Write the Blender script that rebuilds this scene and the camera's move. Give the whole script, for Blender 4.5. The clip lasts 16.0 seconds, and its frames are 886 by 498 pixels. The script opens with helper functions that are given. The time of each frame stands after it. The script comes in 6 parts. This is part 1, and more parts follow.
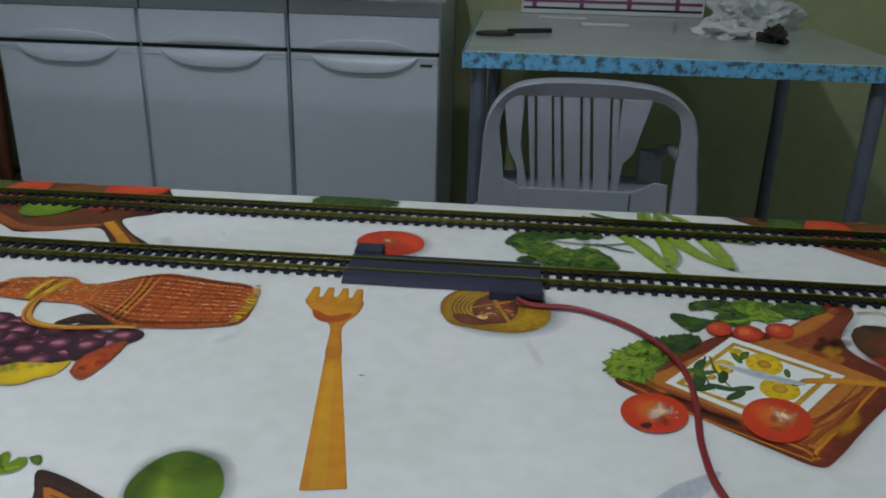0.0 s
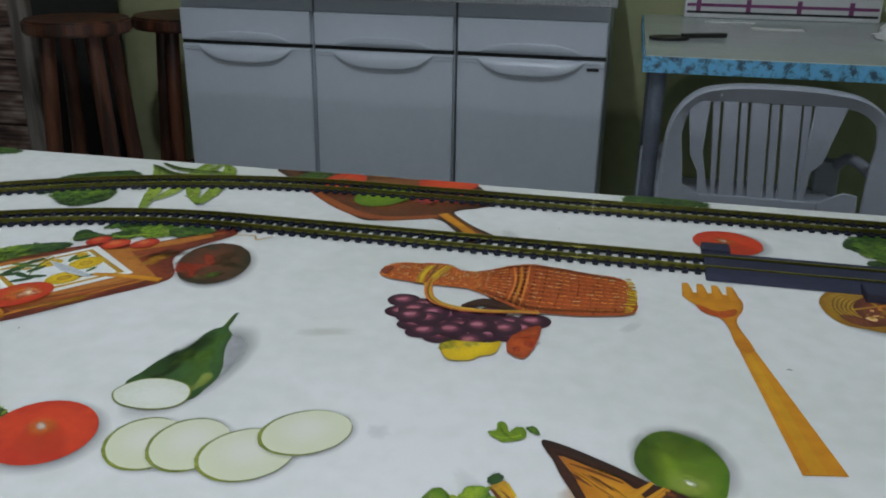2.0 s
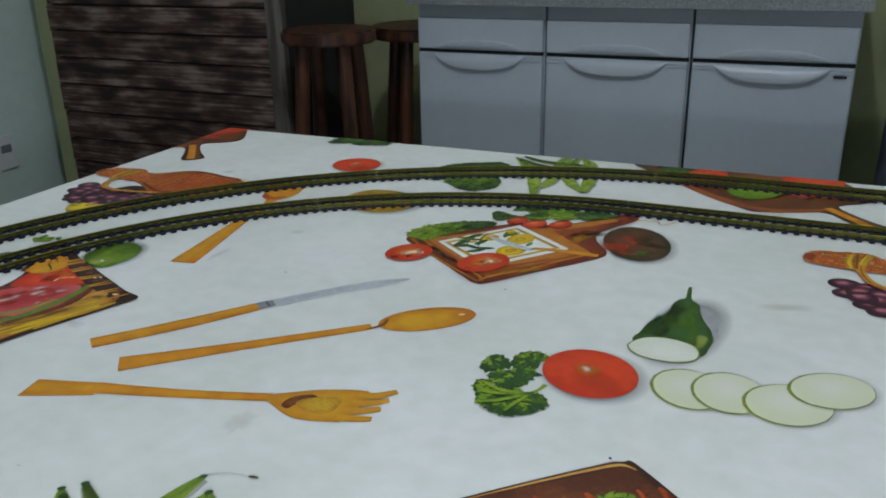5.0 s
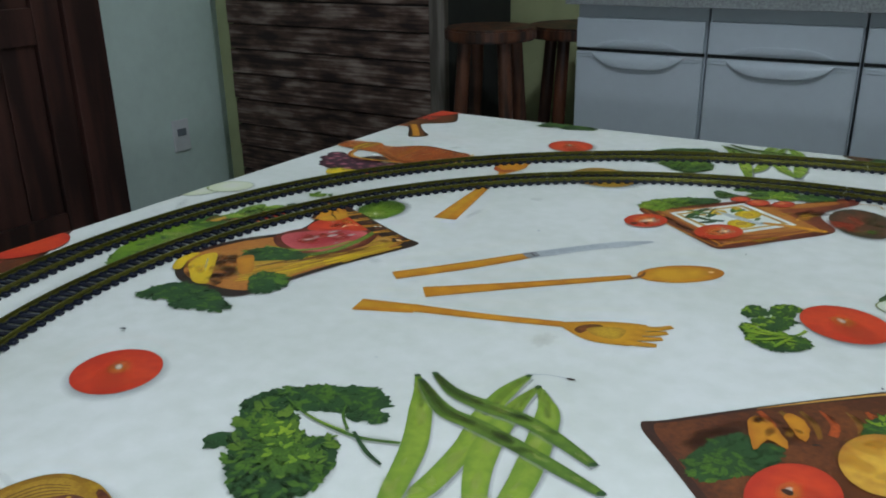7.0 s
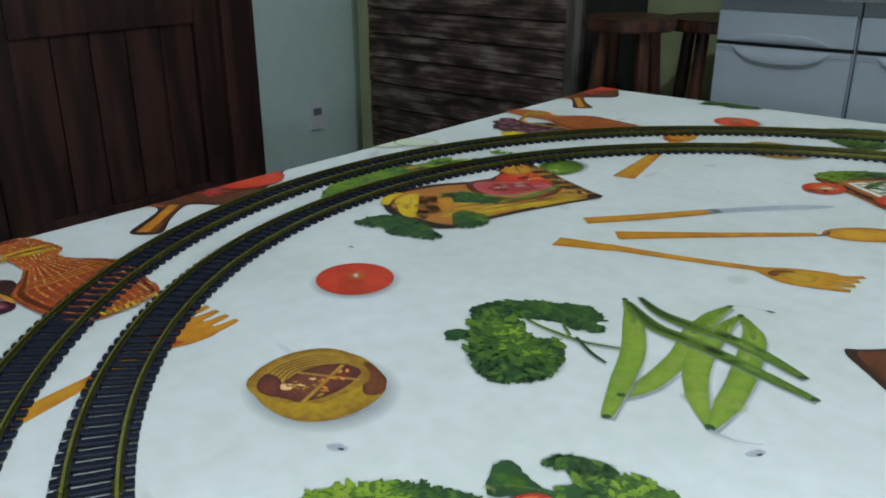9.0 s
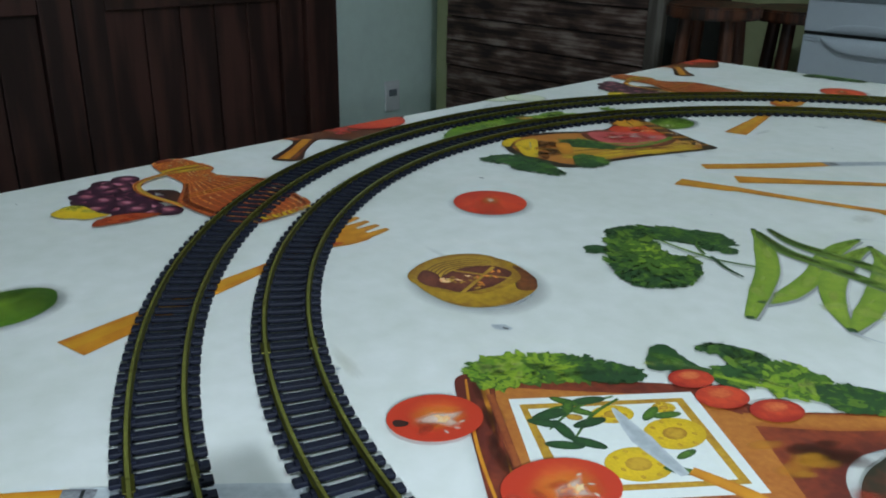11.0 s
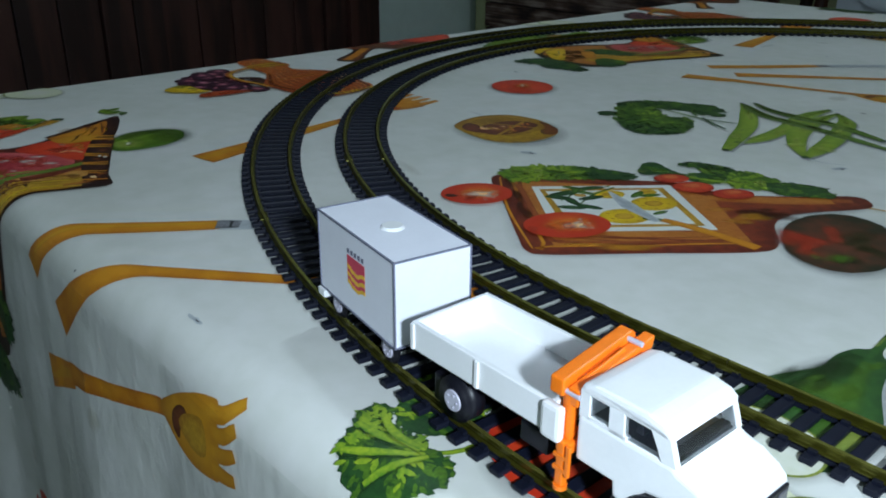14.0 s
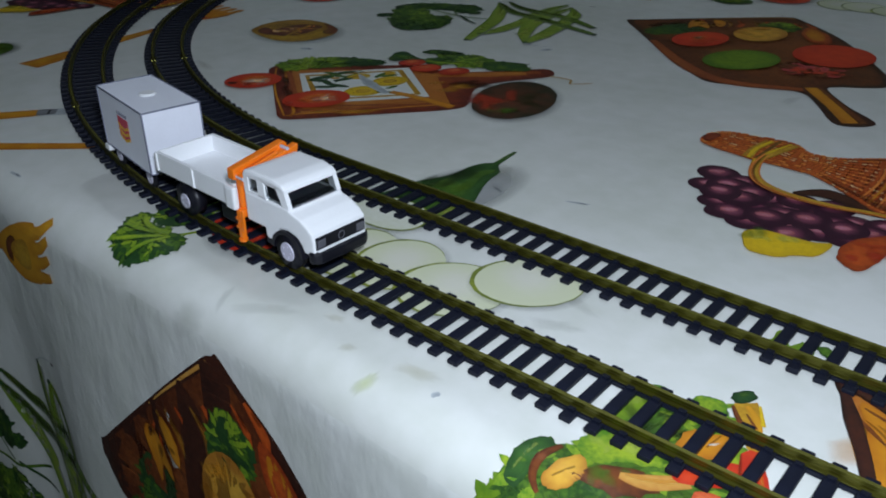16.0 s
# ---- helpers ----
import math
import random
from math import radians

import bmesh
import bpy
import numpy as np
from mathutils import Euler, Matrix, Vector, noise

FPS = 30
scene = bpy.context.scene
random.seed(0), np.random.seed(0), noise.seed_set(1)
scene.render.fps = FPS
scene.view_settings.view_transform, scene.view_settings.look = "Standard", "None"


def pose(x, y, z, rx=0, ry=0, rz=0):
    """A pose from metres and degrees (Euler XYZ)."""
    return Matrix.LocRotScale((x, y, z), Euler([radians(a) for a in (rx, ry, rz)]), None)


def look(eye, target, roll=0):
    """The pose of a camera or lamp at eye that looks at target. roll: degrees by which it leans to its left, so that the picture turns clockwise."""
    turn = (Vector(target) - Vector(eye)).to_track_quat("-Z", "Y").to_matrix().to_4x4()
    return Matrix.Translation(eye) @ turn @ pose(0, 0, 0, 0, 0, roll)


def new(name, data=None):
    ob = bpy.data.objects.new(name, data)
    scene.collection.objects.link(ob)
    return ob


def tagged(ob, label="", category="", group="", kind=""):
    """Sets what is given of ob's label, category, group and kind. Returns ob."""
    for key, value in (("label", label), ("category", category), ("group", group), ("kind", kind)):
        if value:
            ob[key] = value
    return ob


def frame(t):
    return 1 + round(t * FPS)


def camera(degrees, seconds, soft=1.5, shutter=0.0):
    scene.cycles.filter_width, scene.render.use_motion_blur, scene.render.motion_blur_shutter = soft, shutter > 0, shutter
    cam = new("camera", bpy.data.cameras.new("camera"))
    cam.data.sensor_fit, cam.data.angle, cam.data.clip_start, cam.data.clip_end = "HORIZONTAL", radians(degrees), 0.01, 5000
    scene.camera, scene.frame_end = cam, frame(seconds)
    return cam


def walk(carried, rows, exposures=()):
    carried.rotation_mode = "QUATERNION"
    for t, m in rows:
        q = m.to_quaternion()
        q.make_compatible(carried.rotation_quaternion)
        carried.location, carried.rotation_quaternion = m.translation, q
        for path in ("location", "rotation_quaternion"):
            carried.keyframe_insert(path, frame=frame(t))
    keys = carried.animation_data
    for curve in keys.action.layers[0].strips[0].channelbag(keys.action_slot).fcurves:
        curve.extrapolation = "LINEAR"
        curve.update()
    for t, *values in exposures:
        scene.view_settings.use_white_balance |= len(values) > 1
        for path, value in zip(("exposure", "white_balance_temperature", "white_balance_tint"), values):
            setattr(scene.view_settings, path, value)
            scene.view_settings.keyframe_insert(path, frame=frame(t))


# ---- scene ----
cam = camera(56.1, 16.0, soft=1.85)
PATH = [
    (0, (0.418, -0.116, 0.952), (0.264, 1.736, 0.213), 1.4),
    (0.5, (0.379, -0.127, 0.958), (0.147, 1.716, 0.216), 1.0),
    (1, (0.338, -0.125, 0.95), (0.046, 1.71, 0.21), 1.0),
    (1.5, (0.302, -0.135, 0.946), (-0.039, 1.691, 0.206), 1.0),
    (2, (0.278, -0.155, 0.951), (-0.113, 1.664, 0.216), 0.8),
    (2.5, (0.241, -0.171, 0.946), (-0.203, 1.636, 0.212), 0.6),
    (3, (0.219, -0.184, 0.944), (-0.283, 1.607, 0.209), 0.1),
    (3.5, (0.202, -0.202, 0.95), (-0.367, 1.572, 0.221), -0.2),
    (3.7, (0.193, -0.206, 0.949), (-0.402, 1.56, 0.225), -0.3),
    (5.8, (0.141, -0.287, 0.958), (-0.729, 1.372, 0.257), -1.0),
    (6, (0.14, -0.3, 0.96), (-0.754, 1.348, 0.264), -0.8),
    (6.5, (0.123, -0.325, 0.955), (-0.835, 1.285, 0.254), -0.8),
    (7, (0.111, -0.341, 0.951), (-0.909, 1.229, 0.247), -1.0),
    (7.5, (0.107, -0.355, 0.952), (-0.969, 1.175, 0.245), -0.9),
    (8, (0.106, -0.374, 0.95), (-1.023, 1.116, 0.24), -0.7),
    (8.5, (0.104, -0.393, 0.947), (-1.071, 1.06, 0.235), -0.5),
    (9, (0.098, -0.412, 0.937), (-1.122, 1.002, 0.223), -0.2),
    (9.5, (0.093, -0.436, 0.922), (-1.168, 0.942, 0.206), 0.0),
    (10, (0.092, -0.446, 0.919), (-1.192, 0.908, 0.198), 0.4),
    (12.3, (0.109, -0.504, 0.901), (-1.249, 0.762, 0.159), 0.8),
    (12.5, (0.116, -0.51, 0.9), (-1.25, 0.748, 0.156), 0.7),
    (13, (0.132, -0.523, 0.892), (-1.244, 0.719, 0.141), 0.6),
    (13.5, (0.152, -0.539, 0.89), (-1.224, 0.697, 0.129), 0.5),
    (14, (0.171, -0.544, 0.886), (-1.188, 0.694, 0.098), 0.5),
    (14.5, (0.19, -0.551, 0.888), (-1.129, 0.7, 0.056), 0.4),
    (15, (0.218, -0.559, 0.891), (-1.046, 0.716, 0.009), 0.1),
    (15.5, (0.252, -0.565, 0.895), (-0.946, 0.74, -0.032), 0.0),
    (16, (0.291, -0.577, 0.904), (-0.837, 0.766, -0.056), 0.0),
]
walk(cam, [(t, look(eye, target, roll)) for t, eye, target, roll in PATH], [(0, -0.66, 6600, 14), (1.2, -0.60, 6600, 14), (3.5, -0.84, 6600, 13), (7, -0.66, 6400, 7), (10, -0.75, 6250, 4), (12.5, -1.23, 6100, 1), (14.5, -2.02, 6050, 3), (16, -2.68, 6250, 9)])

# ---- light ----
world = bpy.data.worlds.new("room_dark")
world.use_nodes = True
world.node_tree.nodes["Background"].inputs[0].default_value = (0.55, 0.65, 0.8, 1)
world.node_tree.nodes["Background"].inputs[1].default_value = 0.02
scene.world = world


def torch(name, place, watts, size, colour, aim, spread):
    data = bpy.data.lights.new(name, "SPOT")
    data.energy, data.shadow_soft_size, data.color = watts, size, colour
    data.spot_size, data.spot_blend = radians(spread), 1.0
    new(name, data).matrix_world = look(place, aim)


bulb = bpy.data.lights.new("ceiling_lamp", "POINT")
bulb.energy, bulb.shadow_soft_size, bulb.color = 54, 0.05, (0.77, 0.87, 1.0)
new("ceiling_lamp", bulb).location = (-0.12, 0.31, 2.40)
# unseen small white lamp, fixed over the near edge as the filming phone's torch
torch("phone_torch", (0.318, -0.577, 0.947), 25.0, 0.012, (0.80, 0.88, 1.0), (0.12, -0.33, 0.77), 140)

# ---- materials ----
def mat(name, base, rough=0.5, metal=0.0, vary=0.12, scale=30.0, bump=0.0, bump_scale=200.0, other=None, coat=0.0):
    """A surface with blotches at one scale and grain at a finer one."""
    m = bpy.data.materials.new(name)
    m.use_nodes = True
    nt = m.node_tree
    n, link = nt.nodes, nt.links.new
    b = n["Principled BSDF"]
    b.inputs["Roughness"].default_value, b.inputs["Metallic"].default_value = rough, metal
    b.inputs["Coat Weight"].default_value = coat
    tc = n.new("ShaderNodeTexCoord")
    n1, n2 = n.new("ShaderNodeTexNoise"), n.new("ShaderNodeTexNoise")
    n1.inputs["Scale"].default_value, n2.inputs["Scale"].default_value = scale, scale * 9
    n1.inputs["Detail"].default_value, n2.inputs["Detail"].default_value = 4, 3
    link(tc.outputs["Object"], n1.inputs["Vector"])
    link(tc.outputs["Object"], n2.inputs["Vector"])
    mix = n.new("ShaderNodeMix")
    mix.data_type = "FLOAT"
    mix.inputs[0].default_value = 0.4
    link(n1.outputs["Fac"], mix.inputs[2])
    link(n2.outputs["Fac"], mix.inputs[3])
    ramp = n.new("ShaderNodeValToRGB")
    lo = other or tuple(c * (1 - vary) for c in base)
    hi = base if other else tuple(min(1, c * (1 + vary)) for c in base)
    ramp.color_ramp.elements[0].position, ramp.color_ramp.elements[1].position = 0.36, 0.64
    ramp.color_ramp.elements[0].color, ramp.color_ramp.elements[1].color = (*lo, 1), (*hi, 1)
    link(mix.outputs[0], ramp.inputs[0])
    link(ramp.outputs[0], b.inputs["Base Color"])
    if bump:
        n3, bp = n.new("ShaderNodeTexNoise"), n.new("ShaderNodeBump")
        n3.inputs["Scale"].default_value, n3.inputs["Detail"].default_value = bump_scale, 4
        bp.inputs["Strength"].default_value, bp.inputs["Distance"].default_value = 1.0, bump
        link(tc.outputs["Object"], n3.inputs["Vector"])
        link(n3.outputs["Fac"], bp.inputs["Height"])
        link(bp.outputs[0], b.inputs["Normal"])
    return m


def ink(name, base, other=None, scale=120.0, vary=0.2):
    """Printed colour on vinyl."""
    m = mat("print_" + name, base, 0.40, 0, vary, scale, 0.0, 100, other)
    # the printed picture's own tone, from a shape's rim to its middle
    n, link = m.node_tree.nodes, m.node_tree.links.new
    tone, gain, add = n.new("ShaderNodeAttribute"), n.new("ShaderNodeMath"), n.new("ShaderNodeMath")
    tone.attribute_name = "tone"
    gain.operation, add.operation = "MULTIPLY_ADD", "ADD"
    gain.inputs[1].default_value, gain.inputs[2].default_value = 0.24, -0.12
    link(tone.outputs["Fac"], gain.inputs[0])
    link(gain.outputs[0], add.inputs[0])
    link(n["Mix"].outputs[0], add.inputs[1])
    link(add.outputs[0], n["Color Ramp"].inputs[0])
    n["Mix"].inputs[0].default_value = 0.5
    return m


def ink_round(name, middle, edge):
    """Printed colour that pales from a fruit's rim to its middle, with a mottled skin."""
    m = ink(name, middle, edge, 60)
    n, link = m.node_tree.nodes, m.node_tree.links.new
    ramp = n["Color Ramp"]
    tc, sub, flat, leng, add, wob = n["Texture Coordinate"], n.new("ShaderNodeVectorMath"), n.new("ShaderNodeVectorMath"), n.new("ShaderNodeVectorMath"), n.new("ShaderNodeMath"), n.new("ShaderNodeMath")
    sub.operation, flat.operation, leng.operation, add.operation, wob.operation = "SUBTRACT", "MULTIPLY", "LENGTH", "ADD", "MULTIPLY"
    sub.inputs[1].default_value, flat.inputs[1].default_value = (0.46, 0.58, 0.5), (2, 2, 0)
    link(tc.outputs["Generated"], sub.inputs[0])
    link(sub.outputs[0], flat.inputs[0])
    link(flat.outputs[0], leng.inputs[0])
    link(n["Mix"].outputs[0], wob.inputs[0])
    wob.inputs[1].default_value = 0.5
    link(leng.outputs["Value"], add.inputs[0])
    link(wob.outputs[0], add.inputs[1])
    link(add.outputs[0], ramp.inputs[0])
    e = ramp.color_ramp.elements
    e[0].position, e[1].position = 0.30, 1.20
    e[0].color, e[1].color = (*middle, 1), (*edge, 1)
    ramp.color_ramp.interpolation = "EASE"
    return m


def streaked(name, dark, light, axis_scale, rough=0.6, lo=0.42, hi=0.6, bump=0.0005):
    """Wood: noise drawn out along the grain."""
    m = bpy.data.materials.new(name)
    m.use_nodes = True
    nt = m.node_tree
    n, link = nt.nodes, nt.links.new
    b = n["Principled BSDF"]
    b.inputs["Roughness"].default_value = rough
    tc, mp, ns, ramp, bp = (n.new("ShaderNode" + k) for k in ("TexCoord", "Mapping", "TexNoise", "ValToRGB", "Bump"))
    info = n.new("ShaderNodeObjectInfo")
    mp.inputs["Scale"].default_value = axis_scale
    off = n.new("ShaderNodeVectorMath")
    off.operation = "MULTIPLY_ADD"
    off.inputs[1].default_value = (7, 5, 3)
    link(info.outputs["Random"], off.inputs[0])
    link(tc.outputs["Object"], off.inputs[2])
    link(off.outputs[0], mp.inputs["Vector"])
    link(mp.outputs[0], ns.inputs["Vector"])
    ns.inputs["Scale"].default_value, ns.inputs["Detail"].default_value = 1.0, 6
    ramp.color_ramp.elements[0].position, ramp.color_ramp.elements[1].position = lo, hi
    ramp.color_ramp.elements[0].color, ramp.color_ramp.elements[1].color = (*dark, 1), (*light, 1)
    link(ns.outputs["Fac"], ramp.inputs[0])
    link(ramp.outputs[0], b.inputs["Base Color"])
    bp.inputs["Strength"].default_value, bp.inputs["Distance"].default_value = 0.6, bump
    link(ns.outputs["Fac"], bp.inputs["Height"])
    link(bp.outputs[0], b.inputs["Normal"])
    return m


VINYL = mat("white_vinyl", (0.745, 0.75, 0.715), 0.40, 0, 0.06, 11, 0.0010, 24, other=(0.635, 0.65, 0.59))
VINYL_HANG = mat("creased_white_vinyl", (0.735, 0.745, 0.715), 0.42, 0, 0.06, 7, 0.0018, 1.0, other=(0.615, 0.635, 0.575))
_cn = VINYL_HANG.node_tree
_crease = _cn.nodes.new("ShaderNodeMapping")
_crease.inputs["Scale"].default_value = (38, 38, 19)
_crease.inputs["Rotation"].default_value = (0.0, 0.30, 0.0)
_noise = next(q for q in _cn.nodes if q.type == "TEX_NOISE" and q.inputs["Scale"].default_value == 1.0)
_cn.links.new(_cn.nodes["Texture Coordinate"].outputs["Object"], _crease.inputs["Vector"])
_cn.links.new(_crease.outputs[0], _noise.inputs["Vector"])
SLEEPER = mat("black_plastic", (0.005, 0.0065, 0.016), 0.55, 0, 0.3, 300)
SLEEPER.node_tree.nodes["Principled BSDF"].inputs["Specular IOR Level"].default_value = 0.25
BRASS = mat("tarnished_brass", (0.115, 0.108, 0.014), 0.30, 0.75, 0.3, 25, other=(0.075, 0.072, 0.010))
RAILTOP = mat("worn_brass", (0.40, 0.38, 0.085), 0.24, 0.8, 0.25, 30)
NAVY = mat("dark_navy_plastic", (0.010, 0.012, 0.032), 0.75, 0, 0.2, 80)
RED_WIRE = mat("red_wire_sheath", (0.20, 0.012, 0.018), 0.4, 0, 0.15, 90)
TOY_WHITE = mat("white_toy_plastic", (0.88, 0.885, 0.90), 0.35, 0, 0.02, 120)
CARD = mat("white_card", (0.83, 0.84, 0.92), 0.6, 0, 0.02, 120)
CARD_EDGE = mat("grey_card_edge", (0.16, 0.17, 0.24), 0.7, 0, 0.2, 200)
TOY_BLACK = mat("black_toy_plastic", (0.008, 0.008, 0.013), 0.4, 0, 0.2, 200)
TOY_BLACK.node_tree.nodes["Principled BSDF"].inputs["Specular IOR Level"].default_value = 0.28
TOY_GREY = mat("grey_hub_plastic", (0.52, 0.50, 0.60), 0.45, 0, 0.06, 200)
TOY_ORANGE = mat("orange_toy_plastic", (0.90, 0.20, 0.008), 0.4, 0, 0.08, 300)
ENAMEL = mat("white_enamelled_steel", (0.59, 0.635, 0.685), 0.3, 0, 0.03, 6)
GRANITE = mat("grey_granite", (0.30, 0.31, 0.31), 0.3, 0, 0.4, 160)
# near-black base: the shade of narrow gaps is put into this colour
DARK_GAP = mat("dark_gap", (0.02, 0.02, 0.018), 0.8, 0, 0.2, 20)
WALL_GREEN = mat("pale_green_wall", (0.72, 0.84, 0.78), 0.75, 0, 0.05, 3, 0.0006, 90)
WALL_OLIVE = mat("olive_wall", (0.40, 0.42, 0.22), 0.75, 0, 0.08, 3, 0.0006, 90)
CEIL = mat("white_ceiling", (0.8, 0.8, 0.78), 0.8, 0, 0.03, 3)
FLOOR = mat("dark_ceramic_floor", (0.22, 0.20, 0.175), 0.3, 0, 0.25, 8)
DOOR_WOOD = streaked("dark_red_wood", (0.036, 0.016, 0.013), (0.092, 0.036, 0.028), (14, 14, 1.6), 0.45)
STOOL_WOOD = streaked("brown_varnished_wood", (0.028, 0.010, 0.005), (0.125, 0.040, 0.017), (30, 30, 3), 0.5)
PLANK_WOOD = streaked("weathered_plank_wood", (0.026, 0.014, 0.011), (0.40, 0.31, 0.26), (4, 12, 115), 0.85, 0.40, 0.76, 0.002)
_n, _l = PLANK_WOOD.node_tree.nodes, PLANK_WOOD.node_tree.links.new
_grain = next(q for q in _n if q.type == "TEX_NOISE")
_blot, _map, _mul = _n.new("ShaderNodeTexNoise"), _n.new("ShaderNodeMapping"), _n.new("ShaderNodeMath")
_map.inputs["Scale"].default_value = (8, 4, 24)
_mid = next(q for q in _n if q.type == "VALTORGB").color_ramp.elements.new(0.54)
_mid.color = (0.105, 0.058, 0.043, 1)
_blot.inputs["Scale"].default_value, _blot.inputs["Detail"].default_value = 1.0, 3
_l(next(q for q in _n if q.type == "VECT_MATH").outputs[0], _map.inputs["Vector"])
_l(_map.outputs[0], _blot.inputs["Vector"])
_mul.operation = "MULTIPLY_ADD"
_mul.inputs[1].default_value, _mul.inputs[2].default_value = 1.6, -0.27
_l(_blot.outputs["Fac"], _mul.inputs[0])
_avg = _n.new("ShaderNodeMath")
_avg.operation = "ADD"
_half = _n.new("ShaderNodeMath")
_half.operation = "MULTIPLY"
_half.inputs[1].default_value = 0.5
_l(_grain.outputs["Fac"], _avg.inputs[0])
_l(_mul.outputs[0], _avg.inputs[1])
_l(_avg.outputs[0], _half.inputs[0])
_l(_half.outputs[0], next(q for q in _n if q.type == "VALTORGB").inputs[0])
GREY_WOOD = streaked("grey_batten_wood", (0.09, 0.075, 0.06), (0.22, 0.19, 0.16), (30, 30, 3), 0.8)
STEEL = mat("grey_blue_painted_steel", (0.17, 0.19, 0.24), 0.4, 0.3, 0.1, 20)
FORMICA = mat("grey_formica", (0.45, 0.50, 0.49), 0.14, 0, 0.06, 9)
CHAIR_PLASTIC = mat("white_chair_plastic", (0.40, 0.42, 0.47), 0.4, 0, 0.05, 8)
BAG = mat("white_plastic_bag", (0.62, 0.63, 0.60), 0.35, 0, 0.1, 30)
PAPER = mat("white_paper", (0.68, 0.68, 0.66), 0.6, 0, 0.04, 30)
BLACK = mat("black_rubber", (0.015, 0.014, 0.013), 0.5, 0, 0.3, 60)
PINK = mat("pink_print", (0.22, 0.05, 0.15), 0.5, 0, 0.2, 40)
OUTLET = mat("white_outlet_plastic", (0.80, 0.81, 0.82), 0.4, 0, 0.02, 40)
SKIRT = mat("blue_floral_trim", (0.17, 0.55, 0.82), 0.5, 0, 0.2, 60, other=(0.06, 0.11, 0.17))
SKIRT.node_tree.nodes["Color Ramp"].color_ramp.elements[0].position = 0.445
SKIRT.node_tree.nodes["Color Ramp"].color_ramp.elements[1].position = 0.495
GLASS = bpy.data.materials.new("toy_window_glass")
GLASS.use_nodes = True
_g = GLASS.node_tree.nodes["Principled BSDF"]
_g.inputs["Base Color"].default_value, _g.inputs["Roughness"].default_value = (0.85, 0.88, 0.9, 1), 0.05
_g.inputs["Transmission Weight"].default_value, _g.inputs["IOR"].default_value = 1.0, 1.3


# ---- building blocks ----
def part(name, bm, material, parent=None, label="", smooth=False):
    """Links a bmesh as one mesh object, under a thing or a part."""
    me = bpy.data.meshes.new(name)
    bm.normal_update()
    bm.to_mesh(me)
    bm.free()
    for m in material if isinstance(material, (list, tuple)) else [material]:
        me.materials.append(m)
    if smooth:
        for p in me.polygons:
            p.use_smooth = True
    ob = new(name, me)
    ob.parent = parent
    return tagged(ob, label)


def thing(name, label, category, m=None, group="", kind=""):
    ob = new(name)
    ob.matrix_basis = m or Matrix()
    return tagged(ob, label, category, group, kind)


def add_box(bm, lo, hi, bevel=0.0, m=None):
    ret = bmesh.ops.create_cube(bm, size=1.0)
    vs = ret["verts"]
    c, s = [(a + b) / 2 for a, b in zip(lo, hi)], [b - a for a, b in zip(lo, hi)]
    for v in vs:
        v.co = Vector([v.co[k] * s[k] + c[k] for k in range(3)])
    if bevel:
        es = {e for v in vs for e in v.link_edges}
        r = bmesh.ops.bevel(bm, geom=list(es), offset=bevel, segments=2, affect="EDGES", profile=0.6)
        vs = list({v for f in r["faces"] for v in f.verts} | {v for v in vs if v.is_valid})
    if m:
        bmesh.ops.transform(bm, matrix=m, verts=vs)
    return bm


def box(lo, hi, bevel=0.0, m=None):
    return add_box(bmesh.new(), lo, hi, bevel, m)


def add_rod(bm, a, b, r1, r2=None, seg=16):
    a, b = Vector(a), Vector(b)
    m = Matrix.Translation((a + b) / 2) @ (b - a).to_track_quat("Z", "Y").to_matrix().to_4x4()
    bmesh.ops.create_cone(bm, cap_ends=True, segments=seg, radius1=r1, radius2=r1 if r2 is None else r2, depth=(b - a).length, matrix=m)
    return bm


def rod(a, b, r1, r2=None, seg=16):
    return add_rod(bmesh.new(), a, b, r1, r2, seg)


def add_prism(bm, outline, lo, hi, axis="y", bevel=0.0):
    """Outline of 2D points pulled along an axis from lo to hi."""
    put = {"y": lambda p, h: (p[0], h, p[1]), "z": lambda p, h: (p[0], p[1], h), "x": lambda p, h: (h, p[0], p[1])}[axis]
    a = [bm.verts.new(put(p, lo)) for p in outline]
    b = [bm.verts.new(put(p, hi)) for p in outline]
    n = len(outline)
    faces = [bm.faces.new(a), bm.faces.new(b[::-1])]
    faces += [bm.faces.new((a[k], b[k], b[(k + 1) % n], a[(k + 1) % n])) for k in range(n)]
    bmesh.ops.recalc_face_normals(bm, faces=faces)
    if bevel:
        bmesh.ops.bevel(bm, geom=list({e for f in faces for e in f.edges}), offset=bevel, segments=2, affect="EDGES", profile=0.6)
    return bm


def prism(outline, lo, hi, axis="y", bevel=0.0):
    return add_prism(bmesh.new(), outline, lo, hi, axis, bevel)


